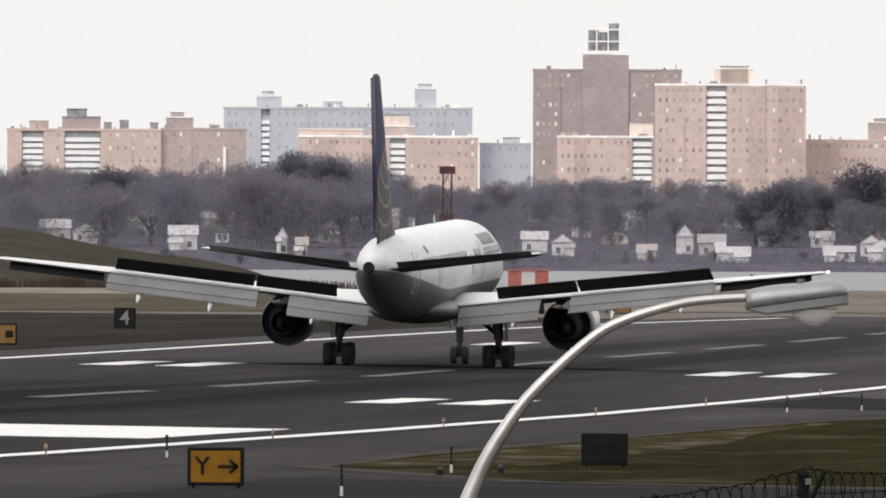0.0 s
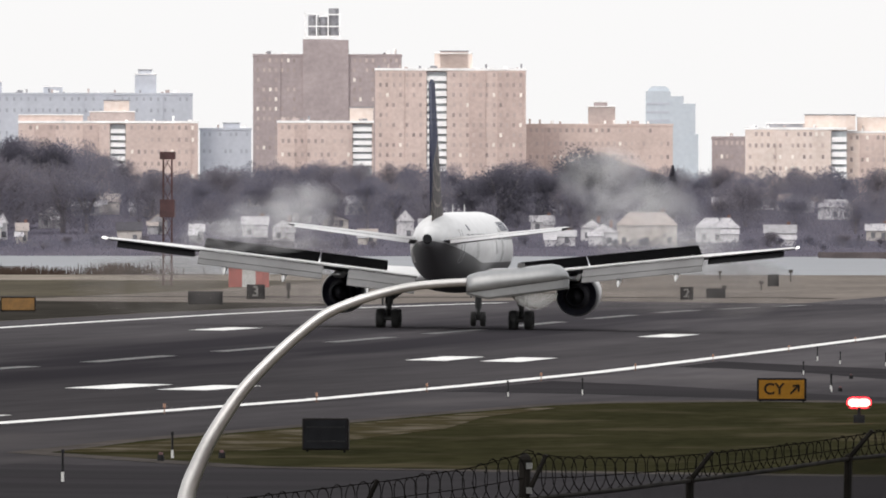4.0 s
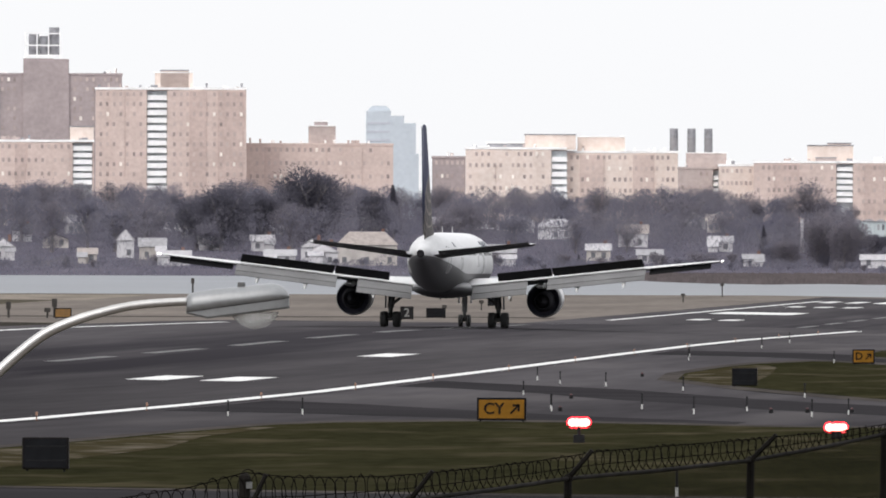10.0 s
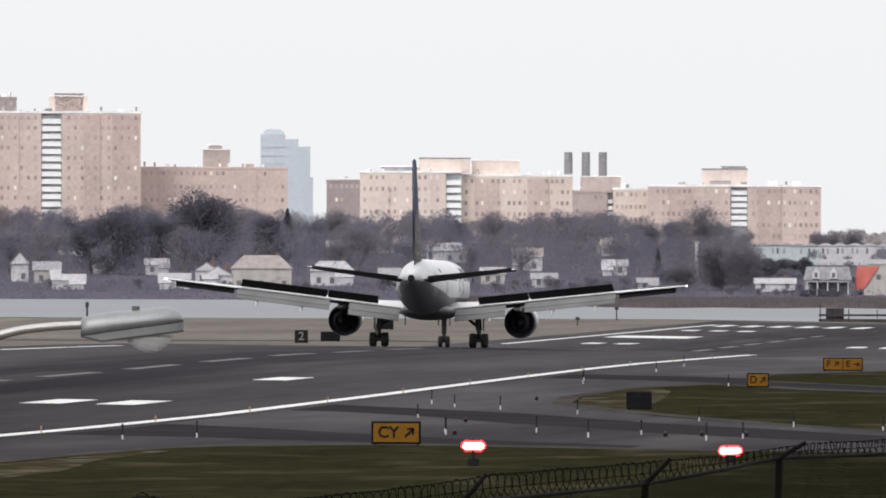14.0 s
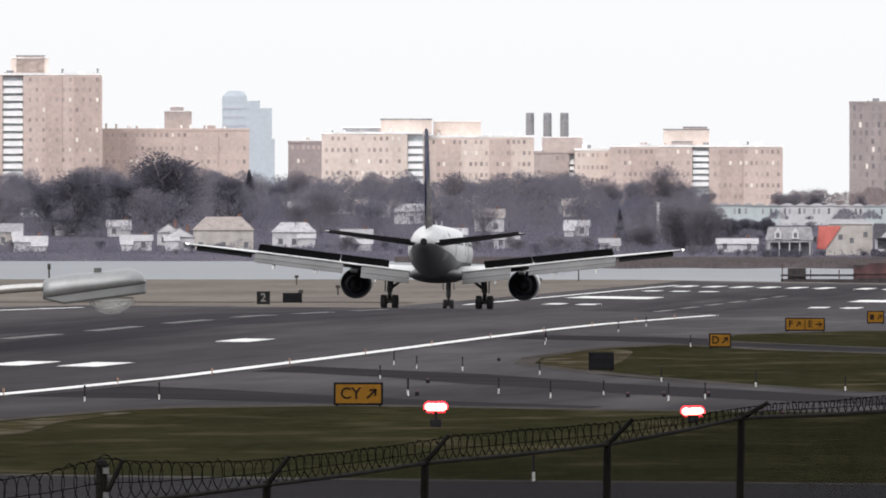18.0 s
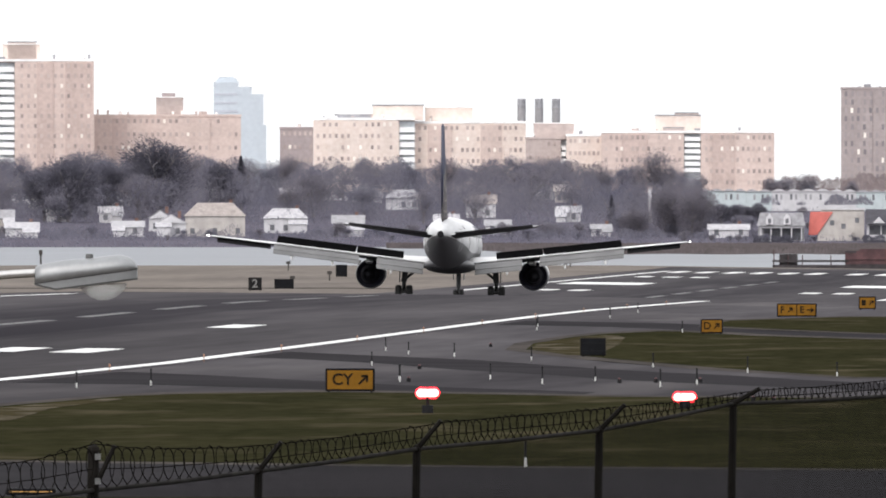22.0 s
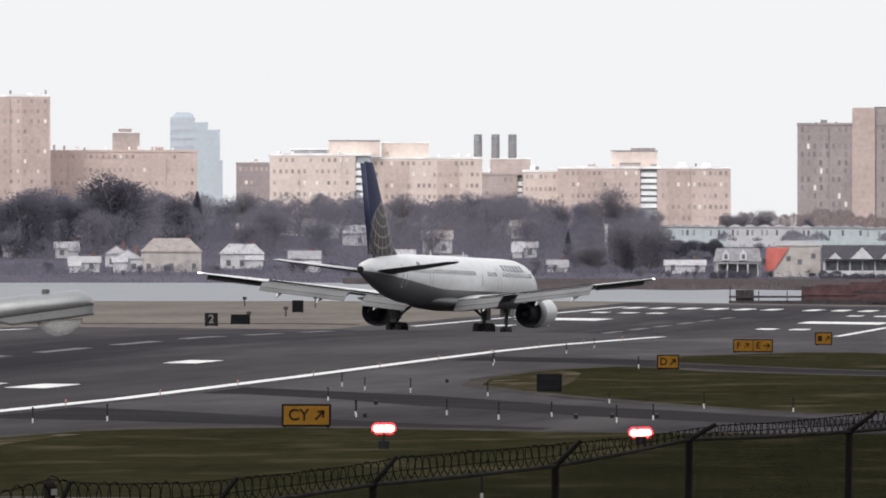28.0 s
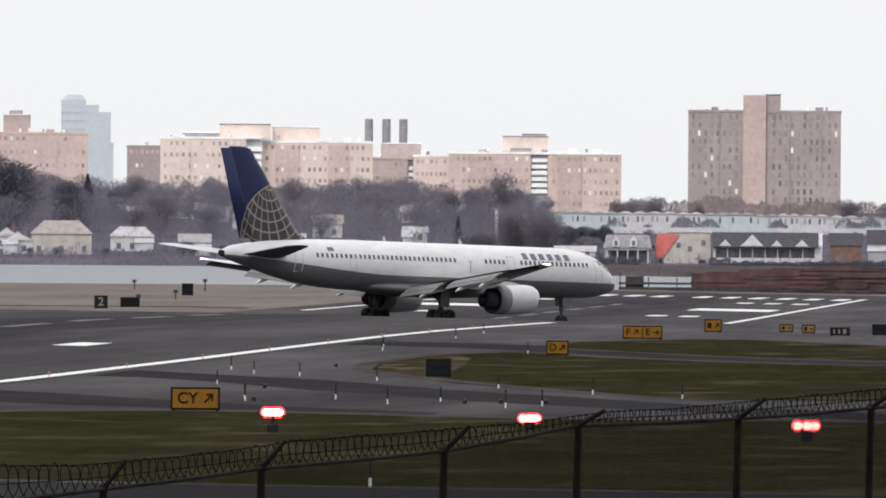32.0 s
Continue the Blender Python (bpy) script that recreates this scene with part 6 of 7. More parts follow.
sign(34.9, 383, 1.21, 0.82, "yellow", "yellow taxiway sign with a black Y and arrow", [("text", "Y", -0.28, 0.52), ("arrow", 0, 0.27, 0.44)])
sign(37.75, 447, 1.16, 0.80, "back", "dark unlit back of a taxiway sign", name="sign_back")
sign(37.65, 637.5, 1.75, 0.81, "yellow", "yellow taxiway sign with black CY and arrow", [("text", "CY", -0.27, 0.56), ("arrow", 45, 0.47, 0.46)])
sign(37.95, 815.6, 1.15, 0.80, "back", "dark unlit back of a taxiway sign", name="sign_back")
sign(37.75, 955, 1.18, 0.76, "yellow", "yellow taxiway sign with a black D and arrow", [("text", "D", -0.24, 0.55), ("arrow", 45, 0.26, 0.42)])
sign(37.2, 1098, 2.42, 0.80, "yellow", "yellow taxiway sign with black F, E and arrows", [("text", "F", -0.88, 0.55), ("arrow", 45, -0.4, 0.4), ("bar", 0.05, 0.0, 0.66), ("text", "E", 0.32, 0.55), ("arrow", 0, 0.82, 0.42)])
sign(38.1, 1206, 1.15, 0.84, "yellow", "yellow taxiway sign with an arrow", [("bar", 0.28, -0.24, 0.36), ("arrow", 45, 0.27, 0.4)])
sign(42.5, 1224, 0.95, 0.52, "dim", "small faded yellow taxiway sign with an arrow", [("bar", 0.2, -0.2, 0.24), ("arrow", 0, 0.18, 0.3)])
sign(44.5, 1205, 0.9, 0.56, "dim", "small faded yellow taxiway sign with an arrow", [("bar", 0.2, -0.18, 0.26), ("arrow", 0, 0.18, 0.28)])
sign(47.5, 1168, 1.3, 0.52, "black", "small black sign with pale bars", [("stroke", 0.09, -0.38, 0.3), ("stroke", 0.09, -0.05, 0.3), ("stroke", 0.2, 0.3, 0.3)], name="taxiway_sign")
sign(49.9, 1180, 1.2, 0.7, "back", "small dark sign box", [], name="sign_back")
sign(-39.3, 1027, 1.25, 1.18, "black", "black runway distance sign with a white 4", [("text", "4", 0.0, 1.1)], name="distance_sign", group="distance signs")
sign(-41.3, 1313, 1.32, 1.05, "black", "black runway distance sign with a white 3", [("text", "3", 0.0, 1.05)], name="distance_sign", group="distance signs")
sign(-40.5, 1783, 1.30, 1.26, "black", "black runway distance sign with a white 2", [("text", "2", 0.0, 1.15)], name="distance_sign", group="distance signs")
sign(-39.6, 1814, 1.95, 0.98, "back", "wide dark equipment box beyond the runway", name="equipment_box", category="box", group="boxes beyond the runway")
sign(-51.3, 2103, 1.32, 1.38, "back", "dark square sign back on the dry grass", name="sign_back", group="boxes beyond the runway")
sign(-33.3, 1186, 2.3, 0.86, "back", "wide dark equipment box beyond the runway", name="equipment_box", category="box", group="boxes beyond the runway")
sign(-33.9, 1071, 2.1, 0.86, "dim", "wide faded yellow sign beyond the runway", [])
sign(-30.6, 896, 1.15, 1.05, "dim", "faded yellow sign beyond the runway", [("bar", 0.4, 0.2, 0.35)])
sign(49.4, 341, 0.95, 0.13, "amber", "low bright amber board on the pavement edge", foot=0.02, name="amber_board", category="board", group="")
sign(54.6, 305, 0.62, 0.34, "amber", "small orange box on the grass by the fence", foot=0.04, name="orange_box", category="box", group="")
sign(-35.6, 1321, 1.25, 0.72, "dim", "small faded orange sign beyond the runway", [])


def red_light(x, y, h, lamps):
    e = empty("obstruction_light", pose(x, y, zg(x, y) + 0.018, 0, 0, 3), "cluster of glowing red lamps on a short post", "light", "red lights on the grass")
    bm = bmesh.new()
    tube(bm, (0, 0, -0.15), (0, 0, h - 0.12), 0.06, 0.05, 10)
    part("post", bm, F["stake"], e)
    bm = bmesh.new()
    box(bm, (0, 0, 0.12), (0.34, 0.3, 0.26))
    part("base_box", bm, F["stake"], e)
    bm = bmesh.new()
    box(bm, (0, 0.05, h - 0.1), (lamps[-1] - lamps[0] + 0.3, 0.1, 0.06))
    part("cross_bar", bm, F["stake"], e)
    for lx in lamps:
        bm = bmesh.new()
        bmesh.ops.create_uvsphere(bm, u_segments=12, v_segments=8, radius=0.135, matrix=Matrix.Translation((lx, -0.03, h)) @ Matrix.Diagonal((1.05, 0.8, 0.95, 1)))
        lm = part("lamp", bm, F["lamp_red"], e, "glowing red lamp", smooth=True)
        # added glowing disc imitates the red bloom around the lamp
        bm = bmesh.new()
        tube(bm, (lx, 0.02, h), (lx, 0.08, h), 0.185, 0.185, 16)
        part("halo_disc", bm, F["lamp_halo"], lm, "red disc glowing as the lamp's halo")
        bm = bmesh.new()
        tube(bm, (lx, 0.08, h), (lx, 0.2, h), 0.14, 0.1, 12)
        part("lamp_cup", bm, F["stake"], lm)


red_light(45.1, 553, 0.62, (-0.2, -0.07, 0.08, 0.2))
red_light(52.2, 572, 0.36, (-0.22, -0.03, 0.1, 0.2))
red_light(61.9, 536, 0.46, (-0.26, 0.02, 0.24))

MARKERS = [(27.7, 641), (29.5, 653), (27.8, 829), (29.7, 814), (32.2, 806), (36.7, 685), (31.1, 762), (39.3, 701), (42.4, 679), (43.7, 694), (36.4, 791), (27.0, 986), (35.9, 962), (42.9, 764), (47.4, 666), (26.5, 450), (36.0, 425), (38.6, 373),
           (36.1, 695), (28.1, 963), (48.0, 735), (52.2, 718), (48.3, 677), (56.4, 388), (26.4, 1124), (27.4, 1064)]


def marker(x, y, tall):
    e = empty("edge_marker", pose(x, y, zg(x, y) + 0.012), "thin dark edge marker stake with a white sleeve", "marker", "taxiway edge markers")
    bm = bmesh.new()
    tube(bm, (0, 0, -0.1), (0, 0, tall), 0.026, 0.024, 8)
    part("stake", bm, F["stake"], e)
    bm = bmesh.new()
    tube(bm, (0, 0, 0.02), (0, 0, tall * 0.36), 0.034, 0.032, 10)
    part("sleeve", bm, F["white"], e)
    bm = bmesh.new()
    tube(bm, (0, 0, tall), (0, 0, tall + 0.07), 0.045, 0.03, 8)
    part("lens", bm, F["stake"], e)
    return e


for i, (mx, my) in enumerate(MARKERS):
    marker(mx, my, 0.52 + 0.05 * (i % 3) if my < 900 else 0.58)


def edge_light(x, y):
    e = empty("runway_edge_light", pose(x, y, zg(x, y) + 0.014), "small runway edge light with an amber lens", "light", "runway edge lights")
    bm = bmesh.new()
    tube(bm, (0, 0, -0.05), (0, 0, 0.2), 0.022, 0.02, 8)
    part("stem", bm, F["orange"], e)
    bm = bmesh.new()
    tube(bm, (0, 0, 0.2), (0, 0, 0.31), 0.045, 0.035, 10)
    part("lens", bm, F["lamp_amber"], e)


for y in (394, 450, 505, 556, 611, 658, 715, 770, 822, 880, 938, 996, 1055, 1115, 1175, 1235):
    edge_light(23.45, y)
for x, y in ((33.9, 748), (36.8, 689), (44.9, 688), (46.2, 690), (30.9, 862), (47.9, 690), (36.2, 420), (36.9, 428), (54, 600), (53.2, 603)):
    e = empty("guidance_light", pose(x, y, zg(x, y) + 0.012), "low round dark taxiway light", "light", "low taxiway lights")
    bm = bmesh.new()
    tube(bm, (0, 0, -0.05), (0, 0, 0.14), 0.09, 0.08, 10)
    part("can", bm, F["stake"], e)
    bm = bmesh.new()
    tube(bm, (0, 0, 0.14), (0, 0, 0.2), 0.06, 0.04, 10)
    part("lens", bm, F["rusty"], e)


def low_barrier():
    """A low rusty strip of edging beside the runway."""
    e = empty("low_barrier", pose(-33.7, 1590, zg(-33.7, 1590), 0, 0, 2), "low rusty brown edging strip beside the runway", "barrier")
    for i in range(4):
        bm = bmesh.new()
        box(bm, (-2.1 + 1.4 * i, 0, 0.13), (1.36, 0.3, 0.26))
        part("segment", bm, F["rusty"], e)


low_barrier()


def mound():
    """A long grassy bank that falls towards the bay."""
    us = np.linspace(-2100, -915, 40)
    crest = np.interp(us, [-2100, -1700, -1423, -1323, -1233, -1150, -1074, -990, -930, -915], [250, 244, 252, 270, 288, 300, 308, 326, 346, 366])
    bm = bmesh.new()
    rings = []
    for u, v in zip(us, crest):
        ring = []
        top = ray(u, v, 2600).z
        for q in range(11):
            d = 2474 + 25 * q
            g = ray(u, 400, d)
            low = WATER_Z - 0.5
            k = math.sin(math.pi * q / 10) ** 0.8 if 0 < q < 10 else 0.0
            ring.append((g.x, g.y, low + (max(low, top) - low) * k * (1 + 0.05 * noise.noise((g.x * 0.07, g.y * 0.03, 2.0)))))
        rings.append(ring)
    rows = [[bm.verts.new(p) for p in ring] for ring in rings]
    for r0, r1 in zip(rows, rows[1:]):
        for i in range(10):
            bm.faces.new((r0[i], r0[i + 1], r1[i + 1], r1[i]))
    tagged(link("grass_bank", bm, M["mound"], smooth=True), "long low olive-brown grassy bank by the bay", "mound", kind="structure")


def reeds():
    """Brown reed clumps where the field meets the bay."""
    rnd = random.Random(41)
    verts, faces = [], []
    for c in range(30):
        u, y0 = rnd.uniform(-1560, -640), rnd.uniform(2442, 2464)
        wide, tall = rnd.uniform(1.0, 3.4), rnd.uniform(0.8, 1.9)
        x0 = EYE.x + (u - U_RUNWAY) * y0 / STEP
        for i in range(150):
            x, y = x0 + rnd.gauss(0, wide), y0 + rnd.gauss(0, 1.5)
            z = zg(x, y) - 0.05
            h, w = tall * rnd.uniform(0.5, 1.0), rnd.uniform(0.03, 0.08)
            k = len(verts)
            dx = rnd.gauss(0, 0.15)
            verts += [(x - w, y, z), (x + w, y, z), (x + dx + w * 0.3, y, z + h), (x + dx - w * 0.3, y, z + h)]
            faces.append((k, k + 1, k + 2, k + 3))
    me = bpy.data.meshes.new("reeds")
    me.from_pydata(verts, [], faces)
    me.materials.append(F["reed"])
    tagged(new("reeds", me), "dark brown reed clumps along the shore", "reeds", kind="stuff")


reeds()


mound()


def hut():
    p = ray(-488, 381, 2080)
    e = empty("equipment_hut", pose(p.x, p.y, p.z - 0.6, 0, 0, facing(-488)), "red and white checked equipment hut beyond the runway", "hut")
    for i in range(3):
        for j in range(3):
            bm = bmesh.new()
            box(bm, (-1.55 + i * 1.55, 0, 0.75 + j * 1.3), (1.55, 2.6, 1.3))
            part("wall_panel", bm, F["red" if i != 1 else "white"], e)
    bm = bmesh.new()
    box(bm, (0, 0, 4.12), (4.8, 2.9, 0.16))
    part("roof", bm, F["red"], e)
    p = ray(-632, 388, 2120)
    e = empty("antenna_mast", pose(p.x, p.y, p.z - 0.6, 0, 0, 0), "tall rust-red lattice antenna mast", "mast")
    for i in range(8):
        bm = bmesh.new()
        for sx, sy in ((-0.5, -0.5), (0.5, -0.5), (0.5, 0.5), (-0.5, 0.5)):
            tube(bm, (sx, sy, i * 2.05), (sx, sy, i * 2.05 + 2.05), 0.07, n=6)
            tube(bm, (sx, sy, i * 2.05), (-sy, sx, i * 2.05 + 2.05), 0.045, n=5)
        part("section", bm, F["rusty"], e)
    bm = bmesh.new()
    box(bm, (0, 0, 16.3), (1.8, 1.0, 0.9))
    part("head", bm, F["rusty"], e)
    bm = bmesh.new()
    box(bm, (0, 0, 10.1), (1.7, 1.3, 2.1))
    part("cabinet", bm, F["rusty"], e, "rust-red cabinet halfway up the mast")
    for u, d, h in ((-97, 2400, 2.2), (-343, 1500, 1.9), (-425, 1700, 1.8)):
        x, y = EYE.x + (u - U_RUNWAY) * d / STEP, d
        e = empty("field_post", pose(x, y, zg(x, y)), "thin dark post on the dry grass", "post", "posts beyond the runway")
        bm = bmesh.new()
        tube(bm, (0, 0, -0.2), (0, 0, h), 0.13, 0.11, 8)
        part("shaft", bm, F["post"], e)
        bm = bmesh.new()
        box(bm, (0, 0, h - 0.2), (0.42, 0.3, 0.7))
        part("cap_box", bm, F["post"], e)
    for x, y, h in ((-52, 1500, 1.1), (-47, 2010, 0.9), (-58, 2250, 1.3), (-44.5, 1905, 0.8), (-40, 2425, 1.6), (-70, 2300, 1.0), (-36, 2240, 0.9)):
        e = empty("utility_post", pose(x, y, zg(x, y)), "short dark post on the dry grass", "post", "posts beyond the runway")
        bm = bmesh.new()
        tube(bm, (0, 0, -0.2), (0, 0, h), 0.09, 0.08, 8)
        part("shaft", bm, F["post"], e)
        bm = bmesh.new()
        box(bm, (0, 0, h), (0.5, 0.3, 0.35))
        part("cap_box", bm, F["post"], e)


hut()


def pier():
    """The approach-light pier in the bay beyond the runway's end."""
    e = empty("light_pier", pose(0, 0, 0), "long dark timber pier with rust-red rails in the bay", "pier")
    a, b = ray(1205, 352, 2640), ray(1860, 356, 2640)
    n = 26
    bm = bmesh.new()
    box(bm, ((a + b) / 2 + Vector((0, 2.5, -1.35))), ((b - a).length, 5, 0.5), math.atan2(b.y - a.y, b.x - a.x))
    part("deck", bm, F["wood"], e)
    for i in range(n + 1):
        p = a.lerp(b, i / n)
        for dy in (0.3, 4.5):
            bm = bmesh.new()
            tube(bm, (p.x, p.y + dy, -7.5), (p.x, p.y + dy, p.z - 1.2), 0.2, n=8)
            part("pile", bm, F["wood"], e)
        if i > 5 or i in (0, 1, 2, 4):
            bm = bmesh.new()
            tube(bm, (p.x, p.y + 0.4, p.z - 1.2), (p.x, p.y + 0.4, p.z + (0.75 if i % 3 else 1.5)), 0.09, n=6)
            part("rail_post", bm, F["rusty"], e)
    s = a.lerp(b, 5 / n)
    span = b - s
    rnd = random.Random(3)
    for r in range(-3, 12):
        t = 0.0 if r > 0 else (0.05, 0.16, 0.27, 0.4)[-r]
        while t < 1:
            step = rnd.uniform(0.12, 0.4)
            q = s + span * min(1, t + step / 2)
            bm = bmesh.new()
            box(bm, (q.x, q.y + 0.15 + rnd.uniform(-0.06, 0.06), q.z + 1.6 - 0.33 * r + rnd.uniform(-0.05, 0.05)), (span.length * step - 0.03, 0.14, 0.33))
            part("board", bm, F["rusty" if rnd.random() < (0.7, 0.8, 0.9, 0.9, 0.95, 0.95, 0.8, 0.6, 0.8, 0.5, 0.3, 0.1, 0.05, 0, 0)[r + 3] else "wood"], e)
            t += step
    bm = bmesh.new()
    q = s.lerp(b, 0.5)
    box(bm, (q.x, q.y + 0.45, q.z - 0.3), (span.length, 0.3, 3.7), math.atan2(b.y - a.y, b.x - a.x))
    part("backing", bm, F["wood"], e)
    for z, h in ((-0.1, 0.3), (-0.95, 0.6)):
        bm = bmesh.new()
        q = a.lerp(s, 0.5)
        box(bm, (q.x, q.y + 0.2, q.z + z), ((s - a).length + 0.4, 0.4, h), math.atan2(b.y - a.y, b.x - a.x))
        part("stringer", bm, F["wood"], e)
    bm = bmesh.new()
    q = a.lerp(b, 0.02)
    box(bm, (q.x + 1.0, q.y + 2, q.z - 0.2), (2.6, 2.5, 2.2))
    part("shed", bm, F["wood"], e, "dark timber shed")


pier()


def marsh():
    """A low reed marsh in the bay before the far shore."""
    rnd = random.Random(43)
    verts, faces = [], []
    edge, d1 = (EYE.z - WATER_Z) * STEP / (342 - V_LEVEL), 3800
    for i in range(62000):
        u = rnd.uniform(520, 1900)
        d0 = float(np.interp(u, [520, 620, 820], [d1 - 60, d1 - 120, edge]))
        d = d0 + (d1 - d0) * rnd.random()
        if d < d0 + 20 + 20 * math.sin(u / 31.0):
            continue
        x, y = EYE.x + (u - U_RUNWAY) * d / STEP, d
        h, w, dx = rnd.uniform(0.4, 1.1), rnd.uniform(0.1, 0.4), rnd.gauss(0, 0.2)
        k = len(verts)
        verts += [(x - w, y, WATER_Z - 0.1), (x + w, y, WATER_Z - 0.1), (x + dx + w * 0.3, y, WATER_Z + h), (x + dx - w * 0.3, y, WATER_Z + h)]
        faces.append((k, k + 1, k + 2, k + 3))
    me = bpy.data.meshes.new("marsh_reeds")
    me.from_pydata(verts, [], faces)
    me.materials.append(F["marsh"])
    tagged(new("marsh_reeds", me), "grey-brown reed marsh standing in the bay", "reeds", kind="stuff")


marsh()


# ---- foreground: street lamp ----
def street_lamp():
    d = 150.0
    S = dict(pole=mat("painted_steel_pole", (0.43, 0.42, 0.41), 0.32, var=0.1, size=0.4, metal=0.9, local=True), head=mat("lamp_housing", (0.21, 0.215, 0.22), 0.45, var=0.08, size=0.4, metal=0.6, local=True),
             edge=mat("lamp_seam_and_shade", (0.06, 0.06, 0.06), 0.6, var=0.1, size=0.3, local=True))
    glass = bpy.data.materials.new("prismatic_bowl")
    glass.use_nodes = True
    g = glass.node_tree.nodes["Principled BSDF"]
    g.inputs["Alpha"].default_value = 0.5
    g.inputs["Base Color"].default_value, g.inputs["Roughness"].default_value, g.inputs["Transmission Weight"].default_value, g.inputs["IOR"].default_value = (0.42, 0.42, 0.41, 1), 0.2, 0.3, 1.3
    o = ray(-612, 760, d)
    base = zg(o.x, o.y)
    e = empty("street_lamp", pose(o.x, o.y, base, 0, 0, facing(-612)), "curved grey steel street lamp with a cobra head", "street lamp")
    k = d / STEP

    def at(u, v):
        return ((u + 612) * k, 0.0, EYE.z - (v - V_LEVEL) * k - base)

    pts = [at(-612, 860), at(-604, 790), at(-594, 741), at(-581, 707), at(-559, 659), at(-528, 608), at(-494, 561), at(-451, 515), at(-402, 470), at(-353, 432.5), at(-303, 410), at(-253, 394.5), at(-203, 383), at(-153, 377.5), at(-100, 374.5)]
    path = [(0, 0, -0.3), (0, 0, 1.2)] + [pts[0]]
    # smooth the bend
    fine = list(path)
    for i in range(len(pts) - 1):
        p0, p1, p2, p3 = (Vector(pts[max(0, min(len(pts) - 1, j))]) for j in (i - 1, i, i + 1, i + 2))
        for s in range(1, 7):
            t = s / 6
            fine.append(0.5 * (2 * p1 + (p2 - p0) * t + (2 * p0 - 5 * p1 + 4 * p2 - p3) * t * t + (3 * p1 - p0 - 3 * p2 + p3) * t ** 3))
    bm = bmesh.new()
    rings = []
    for i, p in enumerate(fine):
        p = Vector(p)
        a, b = Vector(fine[max(0, i - 1)]), Vector(fine[min(len(fine) - 1, i + 1)])
        t = (b - a).normalized()
        side = Vector((0, 1, 0))
        up = t.cross(side).normalized()
        r = float(np.interp(EYE.z - base - p.z, [k * (v - V_LEVEL) for v in (374, 430, 520, 608, 660, 709, 800, 1100)], [0.034, 0.044, 0.047, 0.056, 0.061, 0.068, 0.08, 0.11]))
        rings.append([p + r * (math.cos(q * math.pi / 8) * side + math.sin(q * math.pi / 8) * up) for q in range(16)])
    loft(bm, rings)
    part("pole", bm, S["pole"], e, "curved tapering steel pole", smooth=True)
    # housing: an upper shell, a slanting crease, a shallow tray with a lip darkened as its shadow
    def crease(u):
        return 392 - 0.14 * (u + 100)

    def lip(u):
        return float(np.interp(u, [-104, -67, 79], [395, 404, 385]))

    bm = bmesh.new()
    rings = []
    for u, v, half in ((-103, 368, 0.05), (-101, 363, 0.07), (-90, 358, 0.09), (-53, 351.5, 0.115), (-3, 347.5, 0.142), (30, 343, 0.153), (48, 341.5, 0.155), (62, 344.5, 0.147), (71, 350, 0.125), (77, 358, 0.095), (79.5, 365, 0.06)):
        x, _, z = at(u, v)
        zl = at(u, crease(u))[2]
        rings.append([(x, half * math.cos(math.pi * q / 12), zl + (z - zl) * math.sin(math.pi * q / 12) ** 0.7) for q in range(13)])
    loft(bm, rings)
    hd = part("lamp_head", bm, S["head"], e, "pale grey cobra-head housing", smooth=True)

    def girdle(name, material, top, low, grow):
        bm = bmesh.new()
        rings = []
        for u, half in ((-103, 0.066), (-66, 0.10), (-30, 0.126), (0, 0.141), (33, 0.15), (58, 0.146), (70, 0.128), (77, 0.098), (79, 0.06)):
            x, _, z0 = at(u, top(u))
            z1 = at(u, low(u))[2]
            h = half + grow
            rings.append([(x, h, z0), (x, -h, z0), (x, -h * 0.96, z1), (x, h * 0.96, z1)])
        loft(bm, rings)
        part(name, bm, material, hd)

    girdle("lower_tray", S["head"], lambda u: crease(u) + 1.0, lip, -0.004)
    girdle("seam", S["edge"], lambda u: crease(u) - 0.6, lambda u: crease(u) + 1.2, 0.004)
    # the shadow along the tray's lower lip is put into this dark strip
    girdle("lip", S["edge"], lambda u: lip(u) - 2.4, lambda u: lip(u) + 1.0, 0.006)
    bm = bmesh.new()
    cx, _, cz = at(18, 392)
    rings = []
    for q in range(8):
        s = q / 7
        r = math.cos(s * math.pi / 2 * 0.96)
        rings.append([(cx + 41 * k * r ** 0.6 * (1 + 0.03 * math.cos(a * math.pi / 2)) * math.cos(a * math.pi / 36), 0.12 * r ** 0.6 * (1 + 0.05 * math.cos(a * math.pi / 2)) * math.sin(a * math.pi / 36), cz - 30.5 * k * s) for a in range(72)])
    loft(bm, rings)
    part("glass_bowl", bm, glass, hd, "clear prismatic glass bowl", smooth=True)
    bm = bmesh.new()
    x, _, z = at(-6, 347)
    tube(bm, (x, 0, z - 0.01), (x, 0, z + 0.03), 0.035, 0.03, 12)
    part("photocell", bm, S["edge"], hd)


street_lamp()


